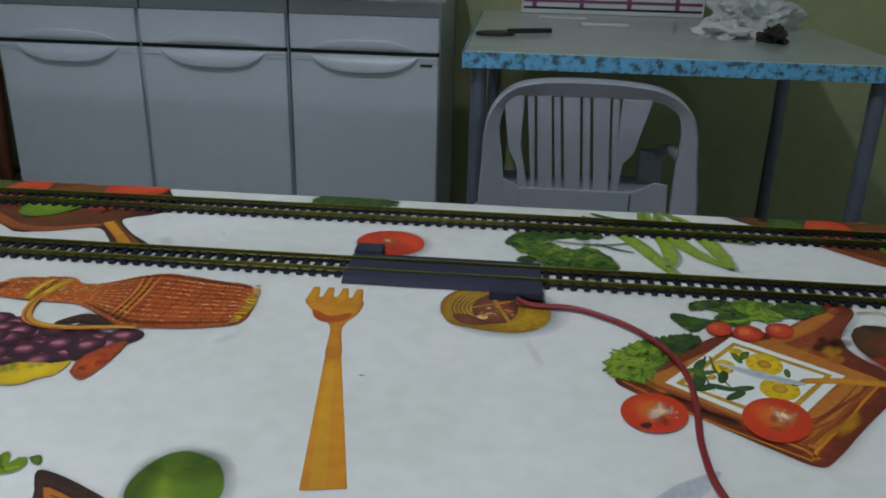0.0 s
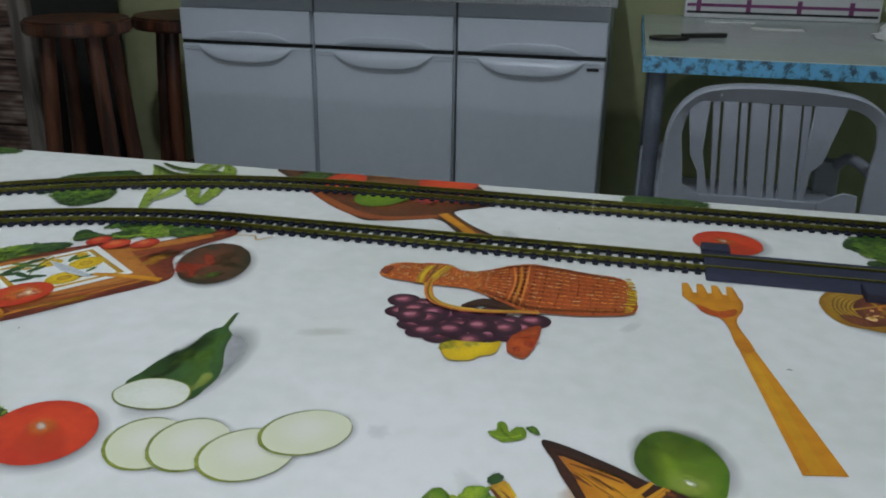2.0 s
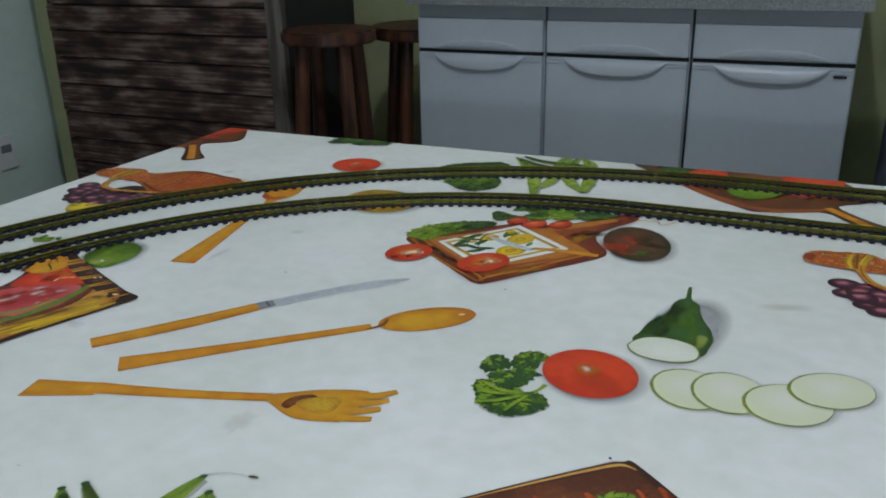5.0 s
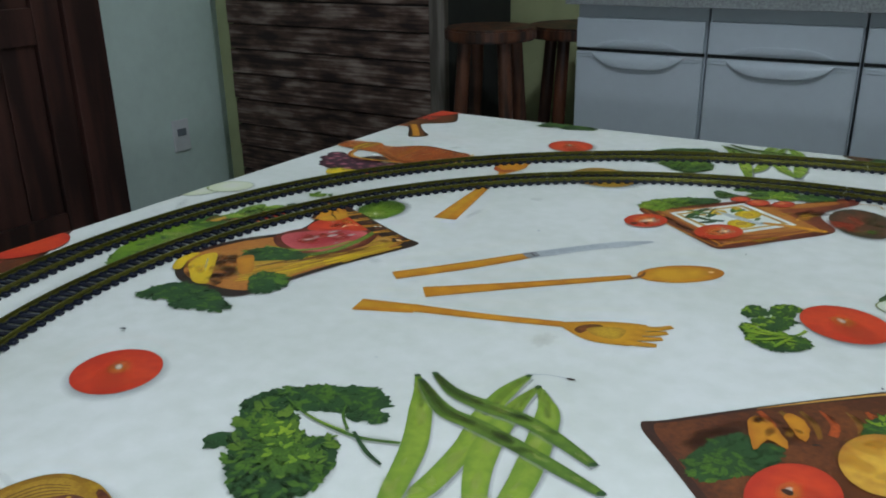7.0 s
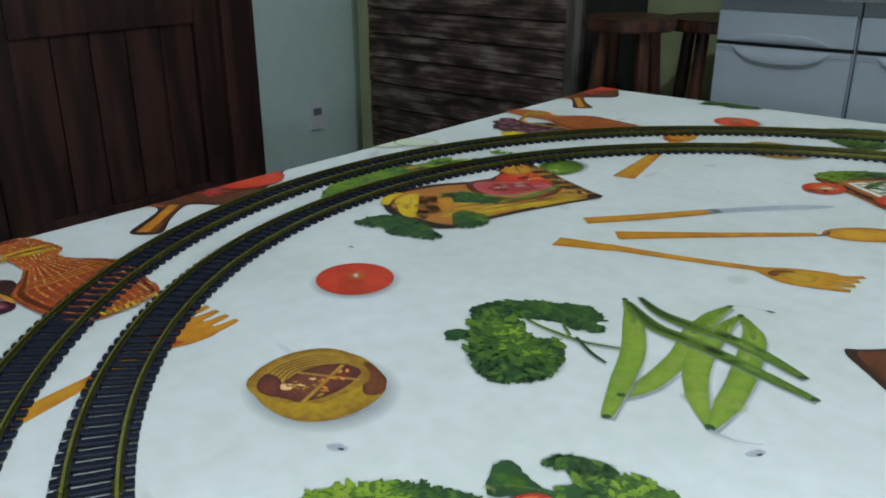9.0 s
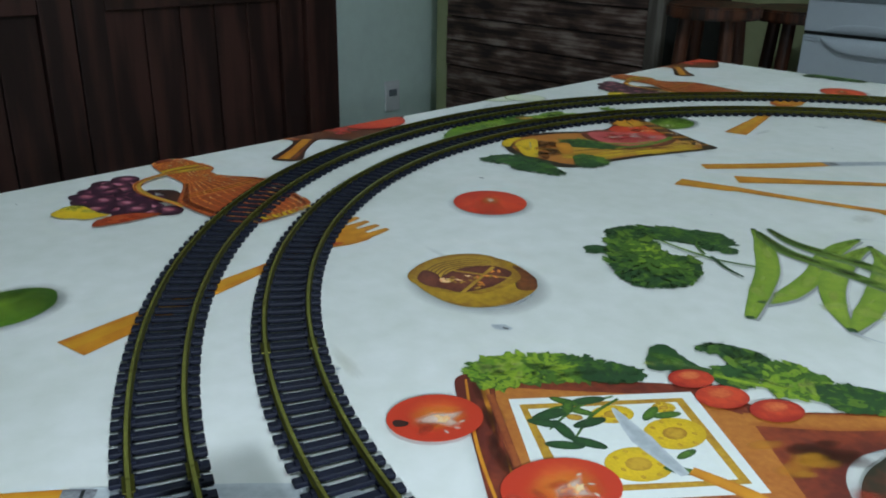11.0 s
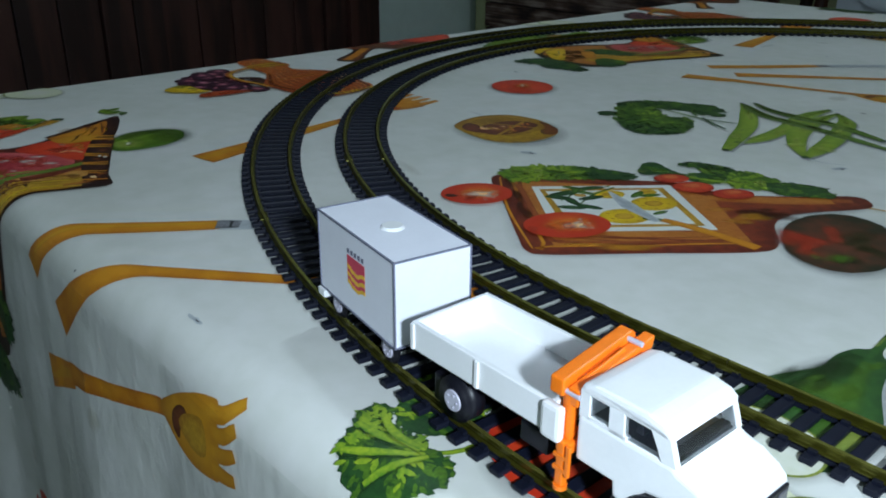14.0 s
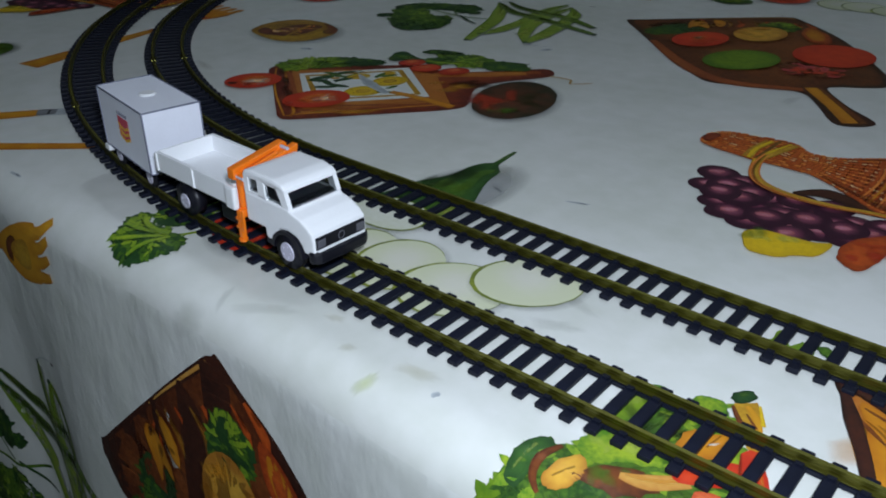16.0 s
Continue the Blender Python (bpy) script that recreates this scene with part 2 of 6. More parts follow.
def tube(points, r, seg=10, samples=8):
    """A round tube along a smooth line through the points."""
    line = smooth_line([Vector(p) for p in points], samples, closed=False)
    bm, rings = bmesh.new(), []
    up = Vector((0, 0, 1))
    for k, p in enumerate(line):
        d = (line[min(k + 1, len(line) - 1)] - line[max(k - 1, 0)]).normalized()
        side = d.cross(up if abs(d.z) < 0.9 else Vector((1, 0, 0))).normalized()
        top = side.cross(d)
        rings.append([bm.verts.new(p + r * (math.cos(a) * side + math.sin(a) * top)) for a in (2 * math.pi * j / seg for j in range(seg))])
    for a, b in zip(rings, rings[1:]):
        for j in range(seg):
            bm.faces.new((a[j], a[(j + 1) % seg], b[(j + 1) % seg], b[j]))
    bm.faces.new(rings[0][::-1]), bm.faces.new(rings[-1])
    bmesh.ops.recalc_face_normals(bm, faces=bm.faces)
    return bm


def smooth_line(pts, samples=6, closed=True):
    """Catmull-Rom line through points (2D or 3D vectors)."""
    out, n = [], len(pts)
    for k in range(n if closed else n - 1):
        p = [pts[(k + j) % n] if closed else pts[min(max(k + j, 0), n - 1)] for j in (-1, 0, 1, 2)]
        for s in range(samples):
            t = s / samples
            out.append(0.5 * (2 * p[1] + (p[2] - p[0]) * t + (2 * p[0] - 5 * p[1] + 4 * p[2] - p[3]) * t * t + (3 * p[1] - p[0] - 3 * p[2] + p[3]) * t ** 3))
    if not closed:
        out.append(pts[-1])
    return out


# ---- the room ----
FLOOR_Z, CEIL_Z = -0.03, 2.55
WEST, EAST, SOUTH, NORTH = -2.35, 2.4, -2.3, 2.42
TOP = 0.77  # the height of the cloth on the table


def structure(name, bm, material, label, category="wall"):
    return tagged(part(name, bm, material), label, category, kind="structure")


# floor, ceiling, south and east walls are unseen; they enclose and bounce light
structure("floor", box((WEST - 0.1, SOUTH - 0.1, FLOOR_Z - 0.1), (EAST + 0.1, NORTH + 0.1, FLOOR_Z)), FLOOR, "dark brown ceramic kitchen floor", "floor")
structure("ceiling", box((WEST - 0.1, SOUTH - 0.1, CEIL_Z), (EAST + 0.1, NORTH + 0.1, CEIL_Z + 0.1)), CEIL, "unseen white ceiling that closes the room and bounces light", "ceiling")
structure("wall_north", box((WEST - 0.1, NORTH, FLOOR_Z), (EAST + 0.1, NORTH + 0.12, CEIL_Z)), WALL_OLIVE, "olive green painted kitchen wall")
structure("wall_south", box((WEST - 0.1, SOUTH - 0.12, FLOOR_Z), (EAST + 0.1, SOUTH, CEIL_Z)), WALL_GREEN, "unseen pale green wall behind the camera that closes the room")
structure("wall_east", box((EAST, SOUTH, FLOOR_Z), (EAST + 0.12, NORTH, CEIL_Z)), WALL_GREEN, "unseen pale green wall that closes the room")
DOOR_S, DOOR_N, DOOR_TOP = -0.42, 1.40, 2.05
wall_w = bmesh.new()
add_box(wall_w, (WEST - 0.12, SOUTH, FLOOR_Z), (WEST, DOOR_S, CEIL_Z))
add_box(wall_w, (WEST - 0.12, DOOR_N, FLOOR_Z), (WEST, NORTH, CEIL_Z))
add_box(wall_w, (WEST - 0.12, DOOR_S, DOOR_TOP), (WEST, DOOR_N, CEIL_Z))
structure("wall_west", wall_w, WALL_GREEN, "pale green painted wall beside the dark door")


def wooden_door():
    """A closed plank door with a broad frame, set in the west wall."""
    d = thing("door_1", "closed dark reddish-brown wooden double plank door in a broad frame", "door", kind="structure")
    x0, x1 = WEST - 0.03, WEST + 0.03
    part("frame", box((x0, DOOR_N - 0.13, FLOOR_Z), (x1, DOOR_N, DOOR_TOP), 0.004), DOOR_WOOD, d)
    part("frame", box((x0, DOOR_S, FLOOR_Z), (x1, DOOR_S + 0.13, DOOR_TOP), 0.004), DOOR_WOOD, d)
    part("frame", box((x0, DOOR_S + 0.13, DOOR_TOP - 0.10), (x1, DOOR_N - 0.13, DOOR_TOP), 0.004), DOOR_WOOD, d)
    mid = (DOOR_S + DOOR_N) / 2
    for lo, hi in ((DOOR_S + 0.132, mid - 0.002), (mid + 0.002, DOOR_N - 0.132)):
        part("stile", box((WEST - 0.03, hi - 0.09, FLOOR_Z + 0.01), (WEST + 0.008, hi, DOOR_TOP - 0.102), 0.003), DOOR_WOOD, d)
        part("stile", box((WEST - 0.03, lo, FLOOR_Z + 0.01), (WEST + 0.008, lo + 0.09, DOOR_TOP - 0.102), 0.003), DOOR_WOOD, d)
        for z in (0.01, 0.66, DOOR_TOP - 0.22):
            part("rail", box((WEST - 0.03, lo + 0.092, z), (WEST + 0.008, hi - 0.092, z + 0.11), 0.003), DOOR_WOOD, d)
        n, a, b = 5, lo + 0.092, hi - 0.092
        for k in range(n):
            part("plank", box((WEST - 0.03, a + (b - a) * k / n + 0.002, 0.0), (WEST - 0.006, a + (b - a) * (k + 1) / n - 0.002, DOOR_TOP - 0.2), 0.003), DOOR_WOOD, d)
    return d


wooden_door()


def wall_outlet():
    o = thing("wall_outlet", "white plastic wall socket on the pale green wall", "wall socket", pose(WEST, 1.678, 0.278))
    part("plate", box((0, -0.036, -0.058), (0.009, 0.036, 0.058), 0.003), OUTLET, o)
    part("socket", box((0.009, -0.02, 0.0), (0.0115, 0.02, 0.026), 0.001), mat("grey_socket", (0.2, 0.22, 0.25), 0.5, 0, 0.1, 60), o, "grey socket insert")
    return o


wall_outlet()


def plank_unit():
    """A bar front clad in old horizontal boards, with an upright at its end."""
    u = thing("plank_clad_counter", "counter clad in weathered dark planks with worn whitish paint", "counter")
    y, x0, x1 = 1.80, -2.17, -1.315
    part("body", box((x0, y + 0.024, FLOOR_Z), (x1 + 0.05, y + 0.42, 1.02)), DARK_GAP, u, "dark inner body")
    rnd, z = random.Random(5), FLOOR_Z
    while z < 1.0:
        h = rnd.uniform(0.080, 0.093)
        off = rnd.uniform(-0.004, 0.004)
        part("plank", box((x0, y + off, z + 0.003), (x1, y + 0.022, min(z + h, 1.02) - 0.002), 0.003), PLANK_WOOD, u)
        z += h
    part("batten", box((x1 + 0.002, y - 0.006, FLOOR_Z), (x1 + 0.055, y + 0.022, 1.02), 0.003), GREY_WOOD, u, "grey upright batten")
    part("end_panel", box((x0 - 0.060, y + 0.004, FLOOR_Z), (x0 - 0.003, y + 0.42, 1.02), 0.003), WALL_OLIVE, u, "olive painted end panel")
    part("worktop", box((x0 - 0.06, y - 0.05, 1.022), (x1 + 0.08, y + 0.45, 1.06), 0.005), GREY_WOOD, u)
    return u


plank_unit()


def cabinet(x0, x1):
    """A base unit: plinth and carcass, drawer front, door with a full-width crescent grip."""
    c = thing("kitchen_cabinet", "white enamelled steel base cabinet with a drawer above one door", "cabinet", group="row of base cabinets")
    y, w = 1.905, x1 - x0
    part("body", box((x0 + 0.002, y + 0.012, 0.06), (x1 - 0.002, y + 0.46, 0.772)), ENAMEL, c)
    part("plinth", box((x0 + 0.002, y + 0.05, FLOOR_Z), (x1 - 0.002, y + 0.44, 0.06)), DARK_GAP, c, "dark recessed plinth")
    part("drawer_front", box((x0 + 0.004, y - 0.006, 0.650), (x1 - 0.004, y + 0.012, 0.733), 0.005), ENAMEL, c)
    door = part("door", box((x0 + 0.004, y - 0.006, 0.08), (x1 - 0.004, y + 0.012, 0.640), 0.005), ENAMEL, c)

    def grip(name, z, drop, deep, parent, label):
        bm, rows, n = bmesh.new(), [], 24
        for k in range(n + 1):
            s = 2 * k / n - 1
            x = x0 + w * 0.5 + s * w * 0.36
            d, out = drop * (1 - abs(s) ** 3.4), deep * (1 - abs(s) ** 4) ** 0.5 + 0.0005
            rows.append([bm.verts.new(p) for p in ((x, y - 0.0055, z), (x, y - 0.006 - out * 0.25, z), (x, y - 0.006 - out * 0.75, z - d * 0.45), (x, y - 0.006 - out, z - d * 0.93), (x, y - 0.006 - out * 0.9, z - d), (x, y - 0.0055, z - d * 0.9 - 0.0004))])
        for a, b in zip(rows, rows[1:]):
            for j in range(5):
                bm.faces.new((a[j], a[j + 1], b[j + 1], b[j]))
        bmesh.ops.recalc_face_normals(bm, faces=bm.faces)
        return part(name, bm, ENAMEL, parent, label, True)

    for lo, hi in ((0.0, 0.13), (0.87, 1.0)):
        for z in (0.625, 0.6325):
            part("moulding", box((x0 + 0.006 + (w - 0.012) * lo, y - 0.0085, z), (x0 + 0.006 + (w - 0.012) * hi, y - 0.0055, z + 0.006), 0.001), ENAMEL, door)
    grip("handle", 0.6385, 0.040, 0.013, door, "crescent grip moulded at the door's top")
    grip("handle", 0.6505, -0.026, 0.006, c, "shallow moulded grip under the drawer")
    # solid strip in the gap, its shade given by the near-black colour
    part("gap_strip", box((x0 + 0.004, y + 0.002, 0.6405), (x1 - 0.004, y + 0.011, 0.6495)), DARK_GAP, c, "near-black strip put in for the shaded gap under the drawer")
    return c


COLS = (-0.885, -0.514, -0.140, 0.234)
for a, b in zip(COLS, COLS[1:]):
    last = cabinet(a + 0.001, b - 0.001)
part("badge", box((0.185, 1.8965, 0.617), (0.214, 1.8992, 0.623), 0.0005), BLACK, last, "small dark maker's badge")
slab = part("worktop", box((-0.90, 1.868, 0.7725), (0.245, 2.40, 0.800), 0.006), GRANITE)
part("front_lip", box((-0.902, 1.8635, 0.7690), (0.247, 1.8675, 0.8015), 0.002), GRANITE, slab)
tagged(slab, "speckled grey granite worktop on the cabinets", "worktop")


def stool(m, h, r, spread):
    s = thing("wooden_stool", "dark brown wooden stool with a round seat and splayed legs", "stool", m, "stools beside the cabinets")
    bm = rod((0, 0, h - 0.035), (0, 0, h), r, r, 32)
    bmesh.ops.bevel(bm, geom=[e for e in bm.edges if abs(e.verts[0].co.z - e.verts[1].co.z) < 1e-6], offset=0.006, segments=2, affect="EDGES")
    part("seat", bm, STOOL_WOOD, s)
    for k in range(4):
        a = math.radians(45 + 90 * k)
        top, foot = Vector((math.cos(a), math.sin(a), 0)) * r * 0.62, Vector((math.cos(a), math.sin(a), 0)) * r * spread
        part("leg", rod((foot.x, foot.y, 0), (top.x, top.y, h - 0.034), 0.021, 0.019), STOOL_WOOD, s)
    for k in range(4):
        a, b = math.radians(45 + 90 * k), math.radians(135 + 90 * k)
        f = r * (spread * 0.62 + 0.62 * 0.38)
        part("stretcher", rod((f * math.cos(a), f * math.sin(a), h * 0.36), (f * math.cos(b), f * math.sin(b), h * 0.36), 0.012), STOOL_WOOD, s)
    return s


stool(pose(-1.062, 1.725, FLOOR_Z, 0, 0, 12), 0.746, 0.128, 1.05)
stool(pose(-0.955, 2.10, FLOOR_Z, 0, 0, 40), 0.722, 0.165, 0.95)


# ---- the far table, its chair and clutter ----
def far_table():
    t = thing("side_table", "grey-topped table with a blue floral edge and steel legs", "table")
    x0, x1, y0, y1 = 0.312, 1.165, 1.534, 2.36
    part("tabletop", box((x0, y0 + 0.004, 0.684), (x1, y1, 0.712), 0.004), FORMICA, t, "worn grey laminate top")
    bm = bmesh.new()
    add_box(bm, (x0 - 0.002, y0 - 0.001, 0.680), (x1, y0 + 0.003, 0.711), 0.001)
    add_box(bm, (x0 - 0.003, y0, 0.680), (x0 - 0.0005, y1, 0.711), 0.001)
    part("edging", bm, SKIRT, t, "blue floral vinyl edging")
    for x, y in ((x0 + 0.03, y0 + 0.035), (x1 - 0.045, y0 + 0.035), (x0 + 0.04, y1 - 0.06), (x1 - 0.06, y1 - 0.25)):
        part("leg", rod((x, y, FLOOR_Z), (x, y, 0.684), 0.016, 0.016, 20), STEEL, t, "painted steel tube leg")
    return t


far_table()


def plastic_chair():
    """A moulded armchair pushed to the far table, its back to the room."""
    c = thing("plastic_chair", "white moulded plastic armchair with a slatted back", "chair", pose(0.543, 1.43, FLOOR_Z))
    dz = -FLOOR_Z
    half = [(0.0, 0.683), (0.08, 0.680), (0.15, 0.668), (0.195, 0.636), (0.214, 0.590), (0.222, 0.52), (0.232, 0.44), (0.245, 0.20), (0.262, FLOOR_Z)]
    wide = [0.032, 0.030, 0.024, 0.022, 0.028, 0.040, 0.050, 0.050, 0.044]
    turned = (0.0, 0.074, 0.128, 0.163, 0.180, 0.184, 0.188, 0.196, 0.205)  # the side that turns away
    for sx in (-1, 1):
        line = smooth_line([Vector((x if sx > 0 else q, z)) for (x, z), q in zip(half, turned)], 6, closed=False)
        bm, rows, n = bmesh.new(), [], len(line)
        for k, p in enumerate(line):
            d = (line[min(k + 1, n - 1)] - line[max(k - 1, 0)]).normalized()
            if k == 0:
                d = Vector((1, 0))
            f = k / (n - 1) * (len(wide) - 1)
            q = min(int(f), len(wide) - 2)
            w = wide[q] + (wide[q + 1] - wide[q]) * (f - q)
            inn = Vector((-abs(d.y), -abs(d.x)))
            rows.append([bm.verts.new((sx * v.x, y, v.y + dz)) for v, y in ((p, 0.022), (p, -0.006), (p + inn * 0.004, -0.012), (p + inn * w, 0.002), (p + inn * w, 0.012), (p + inn * 0.006, 0.016))])
        for a, b in zip(rows, rows[1:]):
            for t in range(6):
                bm.faces.new((a[t], a[(t + 1) % 6], b[(t + 1) % 6], b[t]))
        bm.faces.new(rows[0]), bm.faces.new(rows[-1][::-1])
        bmesh.ops.recalc_face_normals(bm, faces=bm.faces)
        part("back_frame", bm, CHAIR_PLASTIC, c)
    # broad and thin slats, parted by narrow slits
    tops = (-0.147, -0.107, -0.104, -0.089, -0.086, -0.058, -0.055, -0.041, -0.038, -0.005, -0.002, 0.014, 0.017, 0.050, 0.053, 0.068, 0.071, 0.127)
    lows = (-0.110, -0.092, -0.088, -0.078, -0.074, -0.045, -0.041, -0.027, -0.023, 0.008, 0.012, 0.028, 0.032, 0.062, 0.066, 0.078, 0.080, 0.100)
    for a, b, e, f in zip(tops[::2], tops[1::2], lows[::2], lows[1::2]):
        thin = b - a < 0.02
        y = 0.003 if thin else -0.002
        outline = [(a + 0.0008, 0.650), (b - 0.0008, 0.650), (f - 0.0008, 0.472), (e + 0.0008, 0.472)]
        if a == tops[0]:
            outline = [(-0.147, 0.650), (-0.108, 0.650), (-0.111, 0.555), (-0.093, 0.472), (-0.112, 0.472), (-0.116, 0.515), (-0.133, 0.547)]
        elif b == tops[-1]:
            outline = [(0.072, 0.650), (0.127, 0.650), (0.101, 0.548), (0.083, 0.528), (0.079, 0.472), (0.067, 0.472)]
        part("slat", prism([(x, z + dz) for x, z in outline], y, y + 0.008, "y", 0.0015), CHAIR_PLASTIC, c)
    part("back_base", prism([(-0.112, 0.474 + dz), (0.102, 0.474 + dz), (0.10, 0.39 + dz), (-0.10, 0.39 + dz)], -0.004, 0.010, "y", 0.003), CHAIR_PLASTIC, c)
    part("seat", box((-0.20, 0.0, 0.375 + dz), (0.20, 0.38, 0.398 + dz), 0.008), CHAIR_PLASTIC, c)
    for sx in (-1, 1):
        ax = 0.214 if sx > 0 else -0.165
        part("armrest", tube([(ax, 0.012, 0.50 + dz), (ax * 1.01, 0.13, 0.505 + dz), (ax * 1.01, 0.28, 0.49 + dz), (ax * 0.97, 0.35, 0.45 + dz)], 0.012, 10, 5), CHAIR_PLASTIC, c, "", True)
        part("leg", prism([(sx * 0.20 - 0.024, 0), (sx * 0.20 + 0.024, 0), (sx * 0.19 + 0.026, 0.47 + dz), (sx * 0.19 - 0.026, 0.47 + dz)], 0.33, 0.365, "y", 0.004), CHAIR_PLASTIC, c)
        part("side_wing", prism([(sx * 0.148, 0.492 + dz), (sx * 0.172, 0.488 + dz), (sx * 0.178, 0.40 + dz), (sx * 0.106, 0.40 + dz), (sx * 0.104, 0.47 + dz)], 0.004, 0.012, "y", 0.002), CHAIR_PLASTIC, c)
    return c


plastic_chair()


def crumpled(name, label, category, centre, size, material, seed, squash=1.0):
    bm = bmesh.new()
    bmesh.ops.create_icosphere(bm, subdivisions=4, radius=1.0)
    for v in bm.verts:
        d = v.co.normalized()
        k = 0.72 + 0.55 * noise.noise(d * 2.1 + Vector((seed, 0, 0))) + 0.30 * abs(noise.noise(d * 5.3 + Vector((0, seed, 0)))) + 0.1 * noise.noise(d * 13)
        v.co = Vector((d.x * size[0] * k, d.y * size[1] * k, max(d.z * size[2] * k, -size[2] * 0.25)))
    ob = part(name, bm, material)
    low = min(v.co.z for v in ob.data.vertices)
    ob.matrix_basis = pose(centre[0], centre[1], centre[2] - low)
    return tagged(ob, label, category)


crumpled("plastic_bag", "crumpled white plastic bag on the table", "plastic bag", (1.00, 2.12, 0.712), (0.13, 0.11, 0.085), BAG, 3)
crumpled("paper_wrapper", "crumpled white paper beside the plastic bag", "paper", (0.90, 1.93, 0.712), (0.075, 0.085, 0.028), PAPER, 8)
crumpled("black_cloth", "small crumpled black cloth on the table", "cloth", (0.985, 1.86, 0.712), (0.035, 0.075, 0.028), BLACK, 11)
for px, py, sx, sy, turn in ((0.53, 2.17, 0.062, 0.011, 4), (0.63, 2.055, 0.06, 0.02, -3)):
    tagged(part("paper_sheet", box((px - sx, py - sy, 0.7125), (px + sx, py + sy, 0.7155), 0.0008), PAPER), "folded white paper lying on the table", "paper", "papers on the table")


def spatula():
    s = thing("spatula", "black kitchen spatula lying on the table", "spatula", pose(0.365, 1.80, 0.7125, 0, 0, 22))
    out = [Vector((0.045 * math.cos(a), 0.034 * math.sin(a))) for a in (2 * math.pi * k / 20 for k in range(20))]
    part("blade", prism(out, 0, 0.006, "z"), BLACK, s)
    part("grip", box((0.03, -0.008, 0.002), (0.135, 0.008, 0.012), 0.003), BLACK, s)
    return s


spatula()


def package():
    p = thing("package", "long white and pink package against the wall", "package", pose(0.42, 2.30, 0.7125))
    part("carton", box((0, 0, 0), (0.5, 0.055, 0.09), 0.003), PAPER, p)
    for z, k in ((0.012, 0.006), (0.03, 0.008), (0.06, 0.012)):
        part("stripe", box((0.006, -0.0012, z), (0.494, 0.0, z + k)), PINK if z > 0.02 else BLACK, p, "printed stripe")
    for k in range(4):
        part("stripe", box((0.03 + 0.13 * k, -0.0018, 0.018), (0.042 + 0.13 * k, -0.0002, 0.05)), PINK, p)
    return p


package()


# ---- the table and its printed cloth ----
EDGE_W, EDGE_E, EDGE_S, EDGE_N = -0.384, 1.05, -0.449, 0.424
SOFT = 0.015  # the wider bend along the near edge
BEND, STEEP, HANG = 0.010, math.radians(87), 0.26


def over(d, bend=BEND):
    """How far out and down the cloth goes, d past the place where it starts to bend."""
    if d <= 0:
        return 0.0, 0.0
    a = min(d / bend, STEEP)
    rest = max(0.0, d - bend * STEEP)
    return bend * math.sin(a) + rest * math.cos(STEEP), bend * (1 - math.cos(a)) + rest * math.sin(STEEP)


def drape(u, v, lift=0.0):
    """The place of the cloth's point (u, v), lifted off its surface."""
    w_out, w_down = over(EDGE_W - u)
    e_out, e_down = over(u - EDGE_E)
    s_out, s_down = over(EDGE_S - v, SOFT)
    n_out, n_down = over(v - EDGE_N)
    x = min(max(u, EDGE_W), EDGE_E) - w_out + e_out
    y = min(max(v, EDGE_S), EDGE_N) - s_out + n_out
    down = math.hypot(w_down + e_down, s_down + n_down)
    hang_y, hang_x = max(s_down, n_down), max(w_down, e_down)
    wave = lambda q, d: 0.004 * min(1, d / 0.15) * (math.sin(q * 41) + 0.6 * math.sin(q * 67 + 1.3) + 0.22 * math.sin(q * 173 + 9 * d) + 0.12 * math.sin(q * 290 - 20 * d))
    if hang_y > 0.004:
        y += wave(u, hang_y) * (-1 if s_down else 1)
    if hang_x > 0.004:
        x += wave(v, hang_x) * (-1 if w_down else 1)
    bulge = lift * min(1.0, down / 0.02)
    y += -bulge if s_down > 0 else bulge if n_down > 0 else 0
    x += -bulge if w_down > 0 else bulge if e_down > 0 else 0
    return Vector((x, y, TOP - down + lift * (1 if down < 0.012 else 0.25)))


def steps(lo, hi, e0, e1, coarse=0.03, fine=0.002):
    """Grid lines, close together where the cloth bends."""
    out, q = [], lo
    while q < hi:
        out.append(q)
        near = e0 - 0.044 < q < e0 + 0.002 or e1 - 0.006 < q < e1 + 0.020
        q += fine if near else (0.012 if q < e0 or q > e1 else coarse)
    return out + [hi]


us = steps(EDGE_W - HANG, EDGE_E + HANG, EDGE_W, EDGE_E, 0.012)
vs = steps(EDGE_S - HANG, EDGE_N + HANG, EDGE_S, EDGE_N, 0.03)
bm = bmesh.new()
grid = [[bm.verts.new(drape(u, v)) for v in vs] for u in us]
for a, b in zip(grid, grid[1:]):
    for j in range(len(vs) - 1):
        f = bm.faces.new((a[j], b[j], b[j + 1], a[j + 1]))
        f.material_index = 1 if f.calc_center_median().z < TOP - 0.012 else 0
tablecloth = part("tablecloth", bm, [VINYL, VINYL_HANG], None, "", True)
tagged(tablecloth, "white vinyl tablecloth printed with vegetables, boards and wooden cutlery", "tablecloth")

table = thing("dining_table", "large wooden table under the vinyl tablecloth", "table")
part("tabletop", box((EDGE_W + 0.004, EDGE_S + 0.004, TOP - 0.034), (EDGE_E - 0.004, EDGE_N - 0.004, TOP - 0.0012), 0.004), STOOL_WOOD, table)
for x in (EDGE_W + 0.06, EDGE_E - 0.06):
    for y in (EDGE_S + 0.06, EDGE_N - 0.06):
        part("leg", box((x - 0.03, y - 0.03, FLOOR_Z), (x + 0.03, y + 0.03, TOP - 0.034), 0.004), STOOL_WOOD, table)


